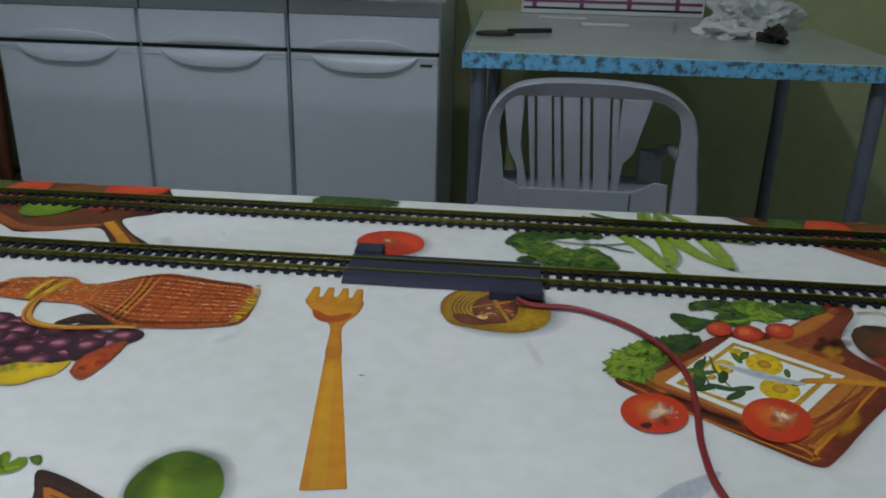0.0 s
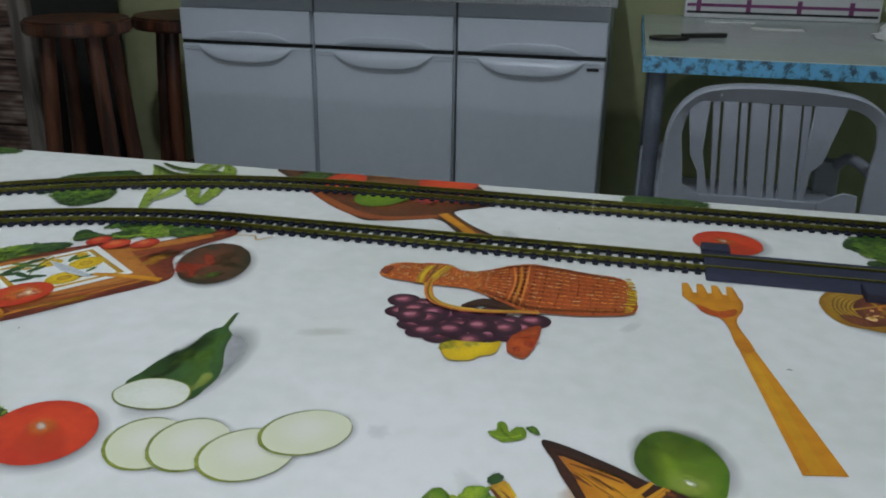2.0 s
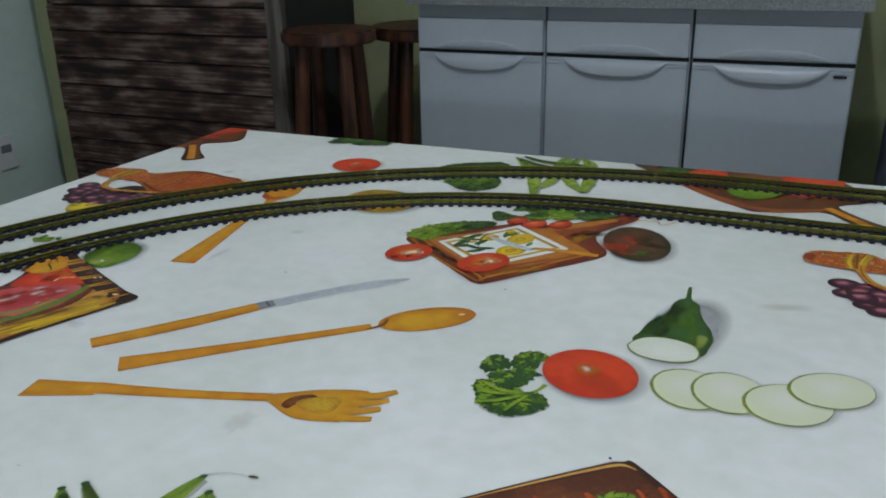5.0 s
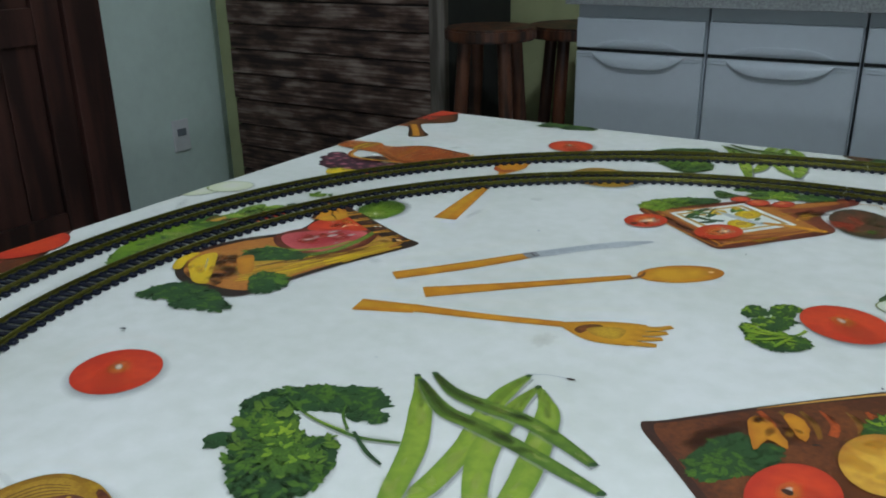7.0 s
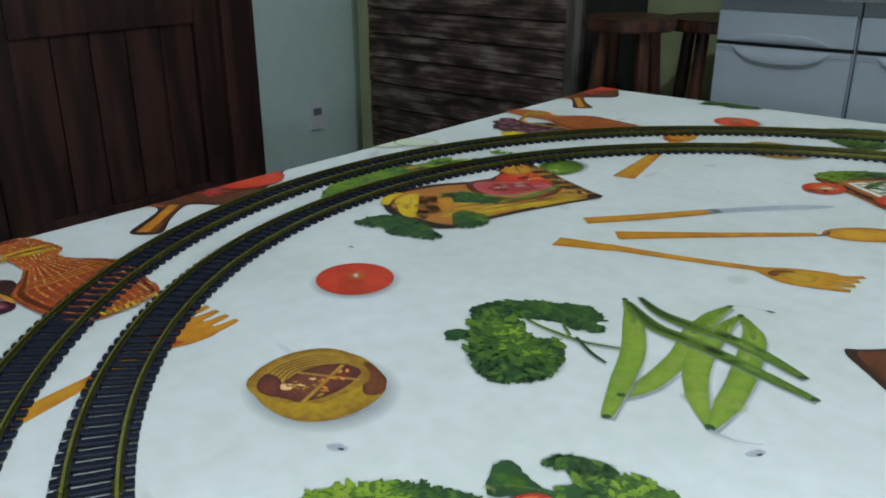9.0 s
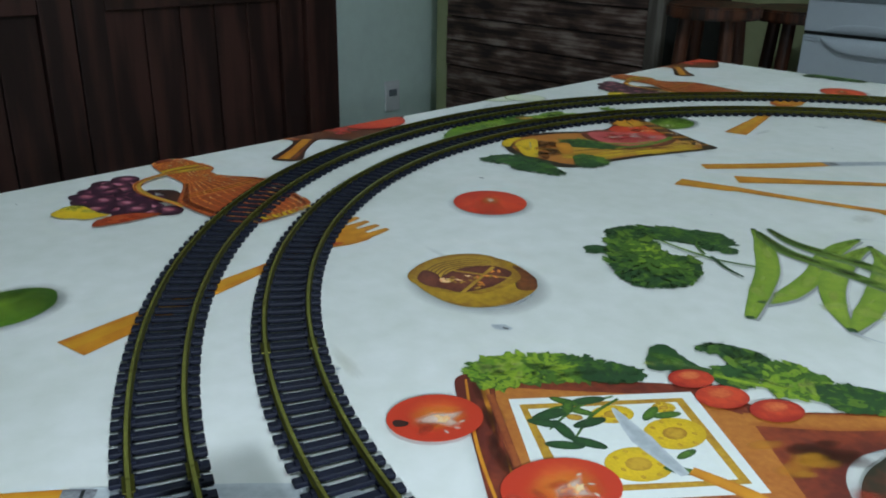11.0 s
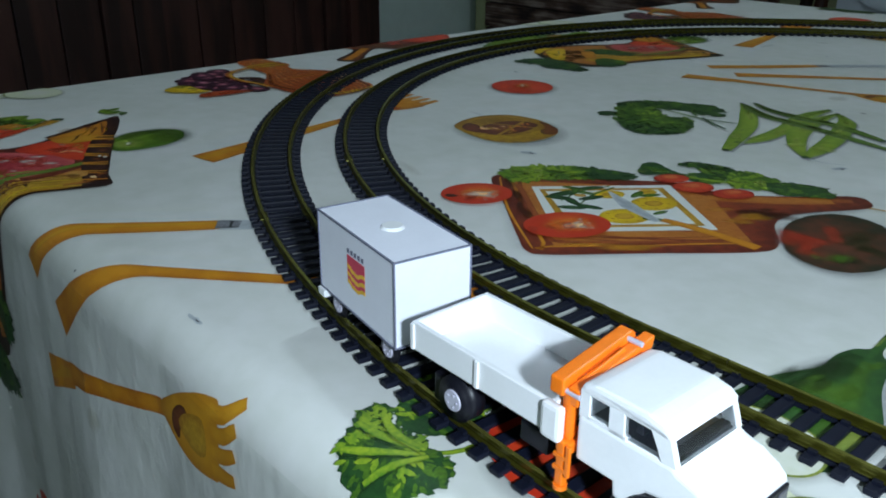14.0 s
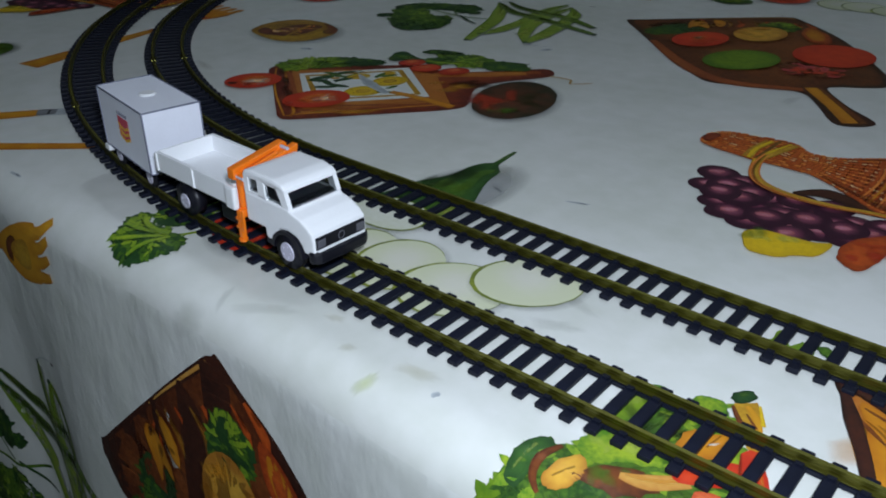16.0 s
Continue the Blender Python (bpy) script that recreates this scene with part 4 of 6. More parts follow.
def draw_flask():
    p = Print("printed_flask", 2)
    p.base = 0.0006
    p.blob("lemon", [(206, 174), (212, 180), (226, 181), (233, 184), (232, 173), (226, 168), (221, 163), (213, 162), (209, 167)], 4, 0.3)
    p.mottle("s_light", 216, 176, 8, 4, 10, 6, 2.4).mottle("s_green", 210, 174, 4, 4, 0, 3, 1.8)
    p.blob("rust", [(236, 185), (240, 196), (249, 204), (249, 186), (246, 172), (242, 171), (237, 176)], 4, 0.3)
    p.mottle("s_red", 243, 186, 5, 10, 0, 6, 2.4)
    p.strip("dark", [(208, 217), (218, 224), (228, 222), (240, 217)], (2, 9, 8, 2))
    low = [(156, 250), (159, 244), (169, 241), (186, 239), (203, 239), (211, 237), (220, 231), (229, 225), (237, 219), (248, 218), (267, 220), (287, 225), (294, 233)]
    high = [(156, 252), (160, 261), (168, 265), (190, 268), (199, 261), (210, 263), (218, 269), (226, 276), (236, 280), (248, 279), (267, 275), (286, 271), (293, 254)]
    p.blob("cane", low + high[::-1], 4, 0.35)
    bottom, top = smooth_line([Vector(q) for q in low], 4, closed=False), smooth_line([Vector(q) for q in high], 4, closed=False)
    n = len(bottom)

    def at(f, v):
        """A point of the bottle, f along it from the neck and v across it."""
        k = min(int(f * (n - 1)), n - 2)
        g = f * (n - 1) - k
        a, b = bottom[k].lerp(bottom[k + 1], g), top[k].lerp(top[k + 1], g)
        return a.lerp(b, v)

    # hoops of cane round the bottle, then rows of pale stitches along it
    for k in range(46):
        f = 0.03 + 0.93 * k / 45
        colour = "rust" if k % 2 else "s_brown"
        p.strip(colour, [at(f, 0.03), at(f + 0.006, 0.35), at(f + 0.004, 0.7), at(f, 0.97)], (0.5, p.rnd.uniform(0.6, 1.1), p.rnd.uniform(0.6, 1.1), 0.5), 2)
    for j in range(12):
        v = (j + 0.5) / 12
        f = 0.02 + p.rnd.uniform(0, 0.012)
        while f < 0.95:
            step = p.rnd.uniform(0.013, 0.022)
            sway = p.rnd.uniform(-0.012, 0.012)
            pale = p.rnd.random() < (0.20 if j > 2 else 0.08)
            p.strip("pale" if pale else ("straw" if p.rnd.random() < 0.3 else "cane2"), [at(f, v + sway), at(f + step * 0.8, v - sway)], (0.7, 1.1) if pale else (1.3, 1.9), 2)
            f += step
    # a seam of bare hoops where two lengths of cane meet
    for k in range(7):
        f = 0.585 + 0.016 * k
        bow = 0.016 * (1 - k / 6)
        p.strip(("rust", "straw", "s_brown", "orange", "s_brown", "straw", "rust")[k], [at(f - bow, 0.05), at(f + bow * 0.6, 0.35), at(f + bow * 0.6, 0.65), at(f - bow, 0.95)], (0.6, 1.2, 1.2, 0.6), 3)
    p.strip("s_brown", [at(0.42, 0.08), at(0.6, 0.08), at(0.75, 0.06), at(0.93, 0.06)], (3, 5, 6, 4)).strip("s_brown", [at(0.5, 0.93), at(0.7, 0.95), at(0.92, 0.93)], (2, 3, 3))
    p.blob("mahogany", [(156, 251), (159, 257), (162, 256), (161.5, 248), (159, 246)], 3, 0.3)
    # straw ties, rope handle and base
    for k in range(9):
        u = p.rnd.uniform(-2.2, 2.2)
        p.strip(p.rnd.choice(["gold", "lemon", "straw2", "gold"]), [(182 + u, 263), (180 + u * 0.8, 251), (181 + u, 239)], (0.8, 1.3, 0.8), 3)
        p.strip(p.rnd.choice(["gold", "lemon", "straw2", "brown2"]), [(192 + u, 265), (188 + u, 250), (186 + u * 0.7, 237), (189 + u * 0.5, 226)], (0.8, 1.5, 1.4, 0.8), 3)
    p.strip("brown2", [(185, 266), (184.5, 252), (184, 240)], (1.2, 1.6, 1.2), 3)
    rope = [(186, 247), (187, 233), (191, 222), (198, 215.5), (209, 212.5), (223, 213), (237, 216), (247, 216.5)]
    p.strip("straw", rope, (2.5, 4.2, 4.6, 4.6, 4.4, 4.0, 3.4, 2))
    p.strip("gold", [(x + 0.3, y + 0.9) for x, y in rope], (1.2, 1.8, 2.0, 2.2, 2.4, 2.4, 2.0, 1), 6).strip("s_brown", [(x, y - 1.4) for x, y in rope], (1.2, 1.8, 1.8, 1.6, 1.6, 1.4, 1.2, 1))
    for k in range(14):
        y = 228 + 42 * k / 13
        p.strip(p.rnd.choice(["gold", "lemon", "straw2"]), [(289.5 - abs(y - 249) * 0.06, y), (294.5 - abs(y - 249) ** 2 * 0.008, y + p.rnd.uniform(-2, 2))], (1.6, 2.2), 2)
    return p


def draw_board():
    p = Print("printed_cutting_board", 3)
    p.blob("edge", [(-72, -292), (-45, -262), (4, -234), (44, -198), (56, -208), (40, -240), (50, -268), (25, -312), (-6, -345), (-40, -322)], 5)
    p.blob("mahogany", [(-75, -289), (-70, -282), (-45, -261), (-17, -237), (4, -233), (22, -220), (42, -196), (51, -197), (53, -206), (40, -228), (36, -240), (38, -252), (48, -268), (46, -281), (22, -310), (0, -337), (-8, -341), (-20, -333), (-50, -310), (-70, -296)], 6)
    p.fill("board2", [(-66, -289), (-17, -246), (4, -241), (40, -273), (-5, -330)])
    for j in range(16):
        f, o = p.rnd.random(), p.rnd.uniform(-6, 6)
        ax, ay = -62 + 56 * f, -290 - 36 * f
        p.strip(p.rnd.choice(["mahogany", "board", "orange"]), [(ax + 3, ay + 3), (ax + 24, ay + 20 + o), (ax + 46, ay + 44)], (0.4, p.rnd.uniform(0.6, 1.8), 0.4), 4)
    # the rim's groove and its lit edges
    p.strip("orange", [(-66, -288), (-9, -331), (-5, -331.5), (41, -274)], (1.4, 1.6, 1.6, 1.4), 3).strip("mahogany", [(-62, -287), (-8, -327), (36, -274)], (1.8, 2.4, 2.0), 3).strip("orange", [(-72, -289), (-42, -315), (-8, -338)], (0.8, 1.2, 0.8), 4)
    p.mottle("s_orange", 8, -316, 20, 4, 50, 8, 2.6, 3.0, 50).mottle("s_brown", -48, -303, 22, 3, -37, 8, 2.4, 3.0, -37).mottle("s_brown", 26, -246, 12, 9, 40, 8, 3, 2.0, 50).mottle("s_orange", 22, -252, 12, 10, 40, 8, 2.6, 2.2, 50).mottle("s_brown", -56, -272, 3, 16, -40, 6, 2.4)
    p.strip("board", [(-60, -290), (-8, -328)], (2.5, 2.5), 2).strip("board", [(-6, -327), (38, -276)], (2, 2), 2)
    p.strip("board", [(6, -238), (30, -215), (46, -202)], (4, 5, 5), 4).strip("board2", [(4, -243), (24, -225), (40, -208)], (7, 9, 7), 4)
    p.fill("white", [(-54, -288), (-16, -241), (26, -272), (-13, -320)])
    p.fill("gold", [(-49.5, -288), (-16, -246.5), (20.5, -272), (-13, -314)]).fill("white", [(-46, -288), (-16, -250), (17, -273), (-13, -309.5)])
    for x, y, a, b, t in ((-6, -287, 10, 8, 60), (-7, -266, 10, 8, 70), (-26, -271, 7, 5, 60), (-17, -256, 4, 3, 60)):
        p.oval("lemon", x, y, a, b, t, 22).oval("gold", x, y, a * 0.4, b * 0.4, t, 12)
        for k in range(7):
            w = 2 * math.pi * k / 7
            p.oval("gold", x + a * 0.68 * math.cos(w), y + b * 0.68 * math.sin(w), 0.9, 0.7, 0, 6)
    for pts in ([(-32, -262), (-36, -276), (-34, -292)], [(-30, -262), (-30, -276), (-26, -290)], [(-34, -270), (-40, -280), (-42, -288)]):
        p.strip("green", pts, (1.0, 1.3, 0.6), 4)
    p.oval("gold", -33, -281, 2.6, 1.8, 40, 10)
    for x, y, a, t in ((-36, -270, 6, 60), (-41, -276, 5, 20), (-28, -280, 6, 70), (-37, -290, 6, 30), (-39, -285, 7, 70), (-34, -277, 5, 20), (-31, -289, 6, -20), (-26, -295, 6, 40), (-38, -278, 5, 120), (-14, -259, 5, 60), (-18, -262, 5, 100), (4, -281, 5, 30), (1, -273, 4, 80), (-22, -289, 6, 20)):
        p.oval("deep" if a > 5 else "green", x, y, a, a * 0.36, t, 12)
    p.strip("grey", [(-28, -268), (-12, -276), (6, -282)], (1, 7, 3), 5)
    p.strip("orange", [(6, -279), (22, -277), (45, -277)], (4, 5, 5.5), 5)
    p.foliage([(-76, -285), (-79, -277), (-74, -267), (-68, -259), (-60, -251), (-51, -246), (-43, -246), (-38, -251), (-41, -259), (-47, -266), (-53, -274), (-58, -284), (-66, -290)], 360, 2.0, 2.2, ("deep", "green", "lime"), 0.30, (-0.8, -0.4), ground="green")
    p.mottle("s_dark", -60, -268, 16, 7, 45, 16, 1.6, 2.4).mottle("s_light", -66, -274, 11, 6, 45, 14, 1.4, 2.0)
    p.foliage([(-51, -252), (-46, -245), (-38, -241), (-31, -243), (-32, -250), (-38, -257), (-45, -260)], 80, 1.9, 1.2, ("s_dark", "deep", "green"), -0.12)
    p.blob("deep", [(-34, -238), (-41, -227), (-41, -220), (-36, -219), (-30, -222), (-20, -224), (-15, -222), (-17, -228), (-26, -233)], 4, 0.5).mottle("s_green", -33, -228, 5, 4, 40, 6, 2.2).mottle("s_light", -35, -235, 3, 1.5, 30, 3, 1.6).strip("s_light", [(-36, -234), (-28, -228), (-18, -224)], (0.6, 0.9, 0.5))
    p.foliage([(-29, -214), (-30, -208), (-25, -203), (-17, -200), (-8, -201), (-4, -208), (-3, -218), (-4, -226), (-10, -230), (-16, -227), (-19, -221), (-16, -215), (-22, -212)], 110, 2.4, 0.8, ("s_dark", "green", "bean2"), 0.05, (0.2, -0.8))
    p.foliage([(-4, -216), (-6, -206), (-2, -198), (5, -199), (14, -200), (13, -206), (19, -214), (12, -219), (4, -223)], 90, 2.2, 1.1, ("green", "bean", "lime"), 0.22, (0, -0.8), ground="green")
    p.mottle("s_light", 5, -211, 8, 7, 0, 8, 1.5, 2.2).mottle("s_dark", -14, -208, 8, 5, 0, 6, 1.4, 2.4)
    p.foliage([(11, -207), (20, -199), (29, -195), (35, -199), (39, -206), (32, -211), (25, -217), (18, -216)], 60, 2.2, 0.7, ("deep", "green", "bean2"), 0.0, (-0.2, -0.9))
    p.strip("lime", [(-16, -226), (-8, -224), (2, -219), (8, -214)], (1.4, 2.6, 2.0, 1.0)).strip("s_dark", [(-10, -222), (-3, -218), (6, -216)], (1.2, 2.0, 1.0))
    for x, y, a, b in ((-20, -234, 8, 6), (-7, -237, 9, 7), (9, -232, 9, 6.5)):
        p.oval("red", x, y, a, b, 60, 20).oval("red2", x - 1.5, y + 1.5, a * 0.5, b * 0.45, 60, 12)
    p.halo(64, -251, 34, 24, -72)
    p.oval("plum", 62, -249, 30, 20, -72, 40, 0.015)
    p.mottle("s_red", 54, -254, 16, 9, -72, 6, 4).mottle("s_dark", 68, -252, 18, 8, -72, 6, 4)
    p.mottle("s_red", 52, -262, 8, 4, -60, 4, 3.5).mottle("s_green", 66, -266, 6, 5, 0, 3, 3)
    p.strip("gold", [(54, -206), (66, -204), (70, -210), (78, -202)], (1.2, 1, 1, 0.8))
    return p


def draw_zucchini():
    p = Print("printed_zucchini", 4)
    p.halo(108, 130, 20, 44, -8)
    p.blob("deep2", [(87, 110), (88, 121), (90, 133), (94, 142), (97, 149), (97, 158), (99, 165), (102, 168.5), (101.6, 177), (101.5, 183), (103, 183.5), (104.2, 175), (105.5, 167.5), (110, 162), (111.5, 154), (113.5, 147), (116.5, 140), (119.5, 133), (121.5, 123), (120.5, 115), (118.5, 106), (105, 97)], 5)
    p.strip("s_dark", [(91, 118), (95, 134), (100, 150), (101, 162)], (6, 10, 9, 5)).strip("s_dark", [(96, 116), (99, 136), (104, 156)], (5, 8, 6))
    p.mottle("s_light", 115, 122, 3, 10, -8, 6, 2.4, 1.8, 80).strip("s_green", [(111, 116), (111, 132), (107, 148), (105, 160)], (7, 8, 6, 4))
    p.mottle("s_green", 104, 138, 8, 22, -8, 8, 2.6, 2.4, 80).mottle("s_dark", 98, 134, 6, 20, -8, 8, 2.6, 2.4, 80).strip("s_light", [(102.5, 170), (102.4, 182)], (1.4, 0.9), 3)
    face = [(85.5, 103), (86.5, 109), (91, 115), (98, 118), (106, 118), (113, 115.5), (117, 110), (117.5, 103), (114, 98), (107, 95), (98, 94.6), (90.5, 97)]
    p.blob("rim", face, 4).blob("slice", [(101.5 + (x - 101.5) * 0.955, 106.4 + (y - 106.4) * 0.94) for x, y in face], 4)
    return p


def draw_slices():
    out = []
    for x, y, a, b, t in ((117, 75, 17, 15, -60), (133, 78, 17, 15, -80), (156, 77, 18, 16, 39), (172, 95, 18, 14.5, 36)):
        p = Print("printed_cucumber_slice", 5 + len(out))
        p.base = 0.00008 * len(out)
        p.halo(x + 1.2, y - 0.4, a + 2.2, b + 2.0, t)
        p.hem = (-4.0, 3.2)
        p.oval("rim", x, y, a, b, t, 44, 0.012)
        p.oval("flesh", x + 0.55, y + 0.35, a - 0.85, b - 0.65, t, 44, 0.008)
        out.append(p)
    return out


def draw_parsley_tomato():
    p = Print("printed_parsley_sprig", 6)
    p.strip("lime", [(50, 44), (57, 47), (60, 52), (61, 56)], (2.2, 1.6, 1.6, 2.4)).strip("green", [(38, 62), (44, 58), (56, 62)], (1.2, 1.6, 1.2))
    p.foliage([(29, 59), (29, 66), (30, 72), (34, 74), (39, 71), (42, 66), (40, 62), (36, 58)], 46, 1.6, 0.8, bias=-0.12)
    p.foliage([(41, 70), (41, 77), (45, 82), (51, 83), (55.5, 79), (53, 74), (54, 69), (52, 65), (46, 64), (42, 66)], 70, 1.7, 0.8)
    p.foliage([(36, 53), (38, 59), (44, 63), (51, 65), (56, 63), (54, 58), (53, 52), (49, 48), (44, 47), (40, 49)], 80, 1.7, 0.8, bias=-0.05)
    p.foliage([(38, 33), (36, 38), (33, 43), (34, 50), (38, 50), (41, 47), (46, 46), (51, 48), (56, 46.5), (62, 47), (65.5, 43), (66, 38), (63, 32), (58, 28), (50, 26), (43, 29)], 210, 1.9, 0.9, bias=0.10)
    for pts in ([(36, 40), (44, 41), (54, 44)], [(40, 32), (47, 36), (56, 44)], [(52, 29), (54, 36), (57, 44)], [(37, 47), (45, 44), (55, 45)]):
        p.strip("lime", pts, (1.6, 2.6, 1.2), 4).strip("s_dark", [(x + 0.6, y - 1.8) for x, y in pts], (1.0, 1.6, 0.8), 4)
    q = Print("printed_tomato", 21)
    q.base = 0.0006
    tomato(q, 76, 72, 22, 20, -40, True)
    return p, q


def draw_cutlery():
    f = Print("printed_wooden_fork", 7)
    f.fill("orange", [(-144, -37), (-147, -23), (-119, -15), (-114, -24)])
    f.strip("orange", [(-118, -19), (-80, -9), (-42, 3)], (9, 6.5, 6)).fill("amber", [(-146, -26), (-120, -18), (-118, -21), (-144, -33)])
    f.blob("amber", [(-44, 3), (-36, 10), (-24, 17), (-10, 22), (-5, 20), (-5, 0), (-10, -4), (-24, -7), (-36, -3)])
    for k, e in enumerate((27, 19.5, 12, 4)):
        y = 18.5 - 6.2 * k
        f.strip("amber", [(-9, y), (-2, y + 1.8), (5, e)], (5.6, 4.8, 3.4), 3)
    f.blob("brown", [(-34, 6), (-28, 11), (-24, 10), (-29, 3), (-31, -2), (-35, 0)], 4).blob("gold", [(-30, 3), (-26, 9), (-14, 13), (-13, 2), (-22, -1)], 4)
    k = Print("printed_knife", 8)
    k.strip("grey", [(-101, 78), (-74, 110), (-58, 126), (-44, 139)], (10, 9, 10, 2)).strip("orange", [(-152, 12), (-125, 45), (-101, 78)], (11, 11, 9)).strip("amber", [(-148, 19), (-125, 48), (-103, 78)], (2, 3, 2)).strip("steel", [(-102, 77), (-99, 81), (-96.5, 84)], (8.5, 8, 7), 3).strip("soot", [(-99, 81), (-98.4, 81.8)], (7, 7), 2)
    s = Print("printed_wooden_spoon", 9)
    s.strip("orange", [(-124, 1), (-80, 39), (-35, 78)], (14, 8, 6)).oval("orange", -13, 96, 25, 12.5, 38, 30).oval("amber", -15, 94, 19, 8.5, 38, 24).strip("brown", [(-36, 74), (-31, 81), (-31, 88)], (1, 2.5, 1), 4).oval("pale", 1, 107, 2, 1.4, 38, 8)
    v = Print("printed_upright_fork", 10)
    v.fill("orange", [(352, 111), (368, 114), (347, 205), (340, 204)]).fill("amber", [(355, 112), (361, 113), (345, 200), (342, 200)])
    v.blob("orange", [(336, 232), (325, 246), (318, 262), (344, 264), (347, 250), (342, 232), (347, 205), (340, 204)], 5)
    for j in range(4):
        x = 319.5 + 7.6 * j
        v.strip("orange", [(x + 1, 258), (x + 0.6, 268), (x, 276)], (6.4, 5, 3), 3)
    v.blob("rust", [(327, 240), (324, 249), (334, 243), (343, 248), (342, 240), (335, 236)], 4)
    return f, k, s, v


def draw_parsley_beans():
    p = Print("printed_parsley", 11)
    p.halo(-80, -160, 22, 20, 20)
    dark = ("s_dark", "deep", "green")
    p.foliage([(-124, -136), (-124, -125), (-117, -115), (-109, -107), (-100, -103), (-91, -97), (-83, -96), (-74, -99), (-70.5, -105), (-75, -112), (-84, -118), (-93, -122), (-102, -127), (-108, -133), (-115, -140)], 300, 2.3, 1.2, dark, -0.05)
    p.foliage([(-80, -112), (-74, -109), (-71, -115), (-76, -121), (-82, -118)], 30, 1.9, 1.0, dark)
    p.foliage([(-72, -111), (-67, -109), (-65, -115), (-70, -119)], 16, 1.7, 0.8, dark)
    p.foliage([(-118, -161), (-117, -155), (-109, -151), (-106, -157), (-112, -164)], 20, 1.8, 0.8, dark)
    p.foliage([(-110, -152), (-118, -143), (-118, -130), (-109, -126), (-98, -129), (-91, -136), (-84, -138), (-77, -133), (-70, -138), (-64, -147), (-62, -156), (-61, -165), (-65, -173), (-70, -178), (-77, -181), (-86, -178), (-94, -172), (-101, -166), (-106, -158)], 480, 2.4, 1.4, ("s_dark", "green", "bean2"), -0.05)
    p.foliage([(-103, -146), (-104, -138), (-98, -134), (-91, -141), (-82, -145), (-74, -145), (-70, -154), (-76, -163), (-86, -163), (-96, -156)], 110, 2.2, 1.2, ("s_dark", "green", "lime"), -0.05, ground="green")
    for k in range(70):
        x, y, w = p.rnd.uniform(-112, -64), p.rnd.uniform(-175, -132), p.rnd.uniform(0, 3.1)
        p.fill("s_dark" if k % 3 else "soot", [(x, y), (x + 1.8 * math.cos(w), y + 1.8 * math.sin(w)), (x + 0.9 * math.cos(w + 1.2), y + 0.9 * math.sin(w + 1.2))]) if math.hypot((x + 88) / 22, (y + 155) / 20) < 0.9 else None
    p.strip("green", [(-112, -121), (-95, -127), (-80, -129), (-66, -129), (-51, -124)], (1.0, 1.5, 1.8, 1.9, 1.6)).strip("lime", [(-96, -127), (-84, -128.4), (-74, -128.4)], (0.6, 1.0, 0.8)).strip("deep", [(-71, -127), (-59, -135), (-49, -139)], (1.4, 1.9, 1.3)).strip("green", [(-86, -113), (-82, -120), (-74, -127)], (0.8, 1.2, 1.2))
    beans = []
    pale = (
        ("bean", [(-33, -52), (-35, -68), (-34, -90), (-29, -113), (-28, -141), (-32, -157)], (2.5, 8, 9.5, 10, 10, 5)),
        ("bean", [(-75, -77), (-66, -87), (-59, -98), (-46, -122), (-37, -148), (-28.5, -174)], (2, 7, 9.5, 10, 9.5, 4.5)),
        ("bean", [(-25, -59), (-26, -72), (-25, -87), (-21, -113), (-10, -138), (3, -156)], (2, 6, 9, 11, 9, 2.5)),
        ("bean", [(-25, -59), (-18, -67), (-11, -79), (-2, -113), (2, -138), (4, -157)], (2, 6, 10, 11.5, 9, 3)),
    )
    crossing = (
        ("bean2", [(-71, -80), (-50, -95), (-33, -98), (-14, -102), (8, -108), (26, -113)], (3, 8, 8.5, 7.5, 6.5, 3.6)),
        ("bean2", [(-69, -72), (-54, -81), (-38, -84), (-20, -85), (-3, -90), (17, -99)], (2, 6, 8, 8.5, 7, 4)),
    )
    for colour, pts, widths in pale + crossing:
        b = Print("printed_green_bean", 12 + len(beans))
        b.strip("edge", [(x + 1.4, y - 1.4) for x, y in pts], [w + 2.0 for w in widths])
        b.strip(colour, pts, [w * b.rnd.uniform(0.92, 1.08) for w in widths])
        # soft patches along the pod, darker towards the crossing
        for (x, y), (x2, y2), w in zip(pts, pts[1:], widths[1:]):
            way = math.degrees(math.atan2(y2 - y, x2 - x))
            b.mottle("s_light", (x + x2) / 2, (y + y2) / 2, 9, w * 0.18, way, 2, w * 0.22, 3.0, way)
        if colour == "bean2":
            b.strip("s_dark", pts[:4], (4, 7, 6, 3)).strip("s_dark", pts[:3], (3, 5, 3)).mottle("s_dark", -12, pts[3][1], 10, 3, -10, 4, 2.4, 2.2, -10)
        else:
            b.strip("s_green", pts[:3], (2, 6, 3)).mottle("s_light", pts[4][0], pts[4][1], 4, 6, 0, 3, 2.6)
        b.oval("deep", pts[-1][0], pts[-1][1], 1.8, 1.4, 40, 8).oval("deep", pts[0][0], pts[0][1], 1.6, 1.2, 40, 8)
        b.base = 0.0001 * len(beans)
        beans.append(b)
    beans[3].strip("grey", [(4, -158), (14, -159), (22, -155)], (0.9, 0.6, 0.4))
    beans[0].strip("grey", [(-33, -51), (-26, -47), (-18, -46)], (0.7, 0.4, 0.4)).oval("dark", -16, -45.5, 2.2, 0.7, 10, 8)
    t = Print("printed_tomato", 13)
    tomato(t, -194, -143, 21, 20, -40, True)
    k = Print("printed_basket", 14)
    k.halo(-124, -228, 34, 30)
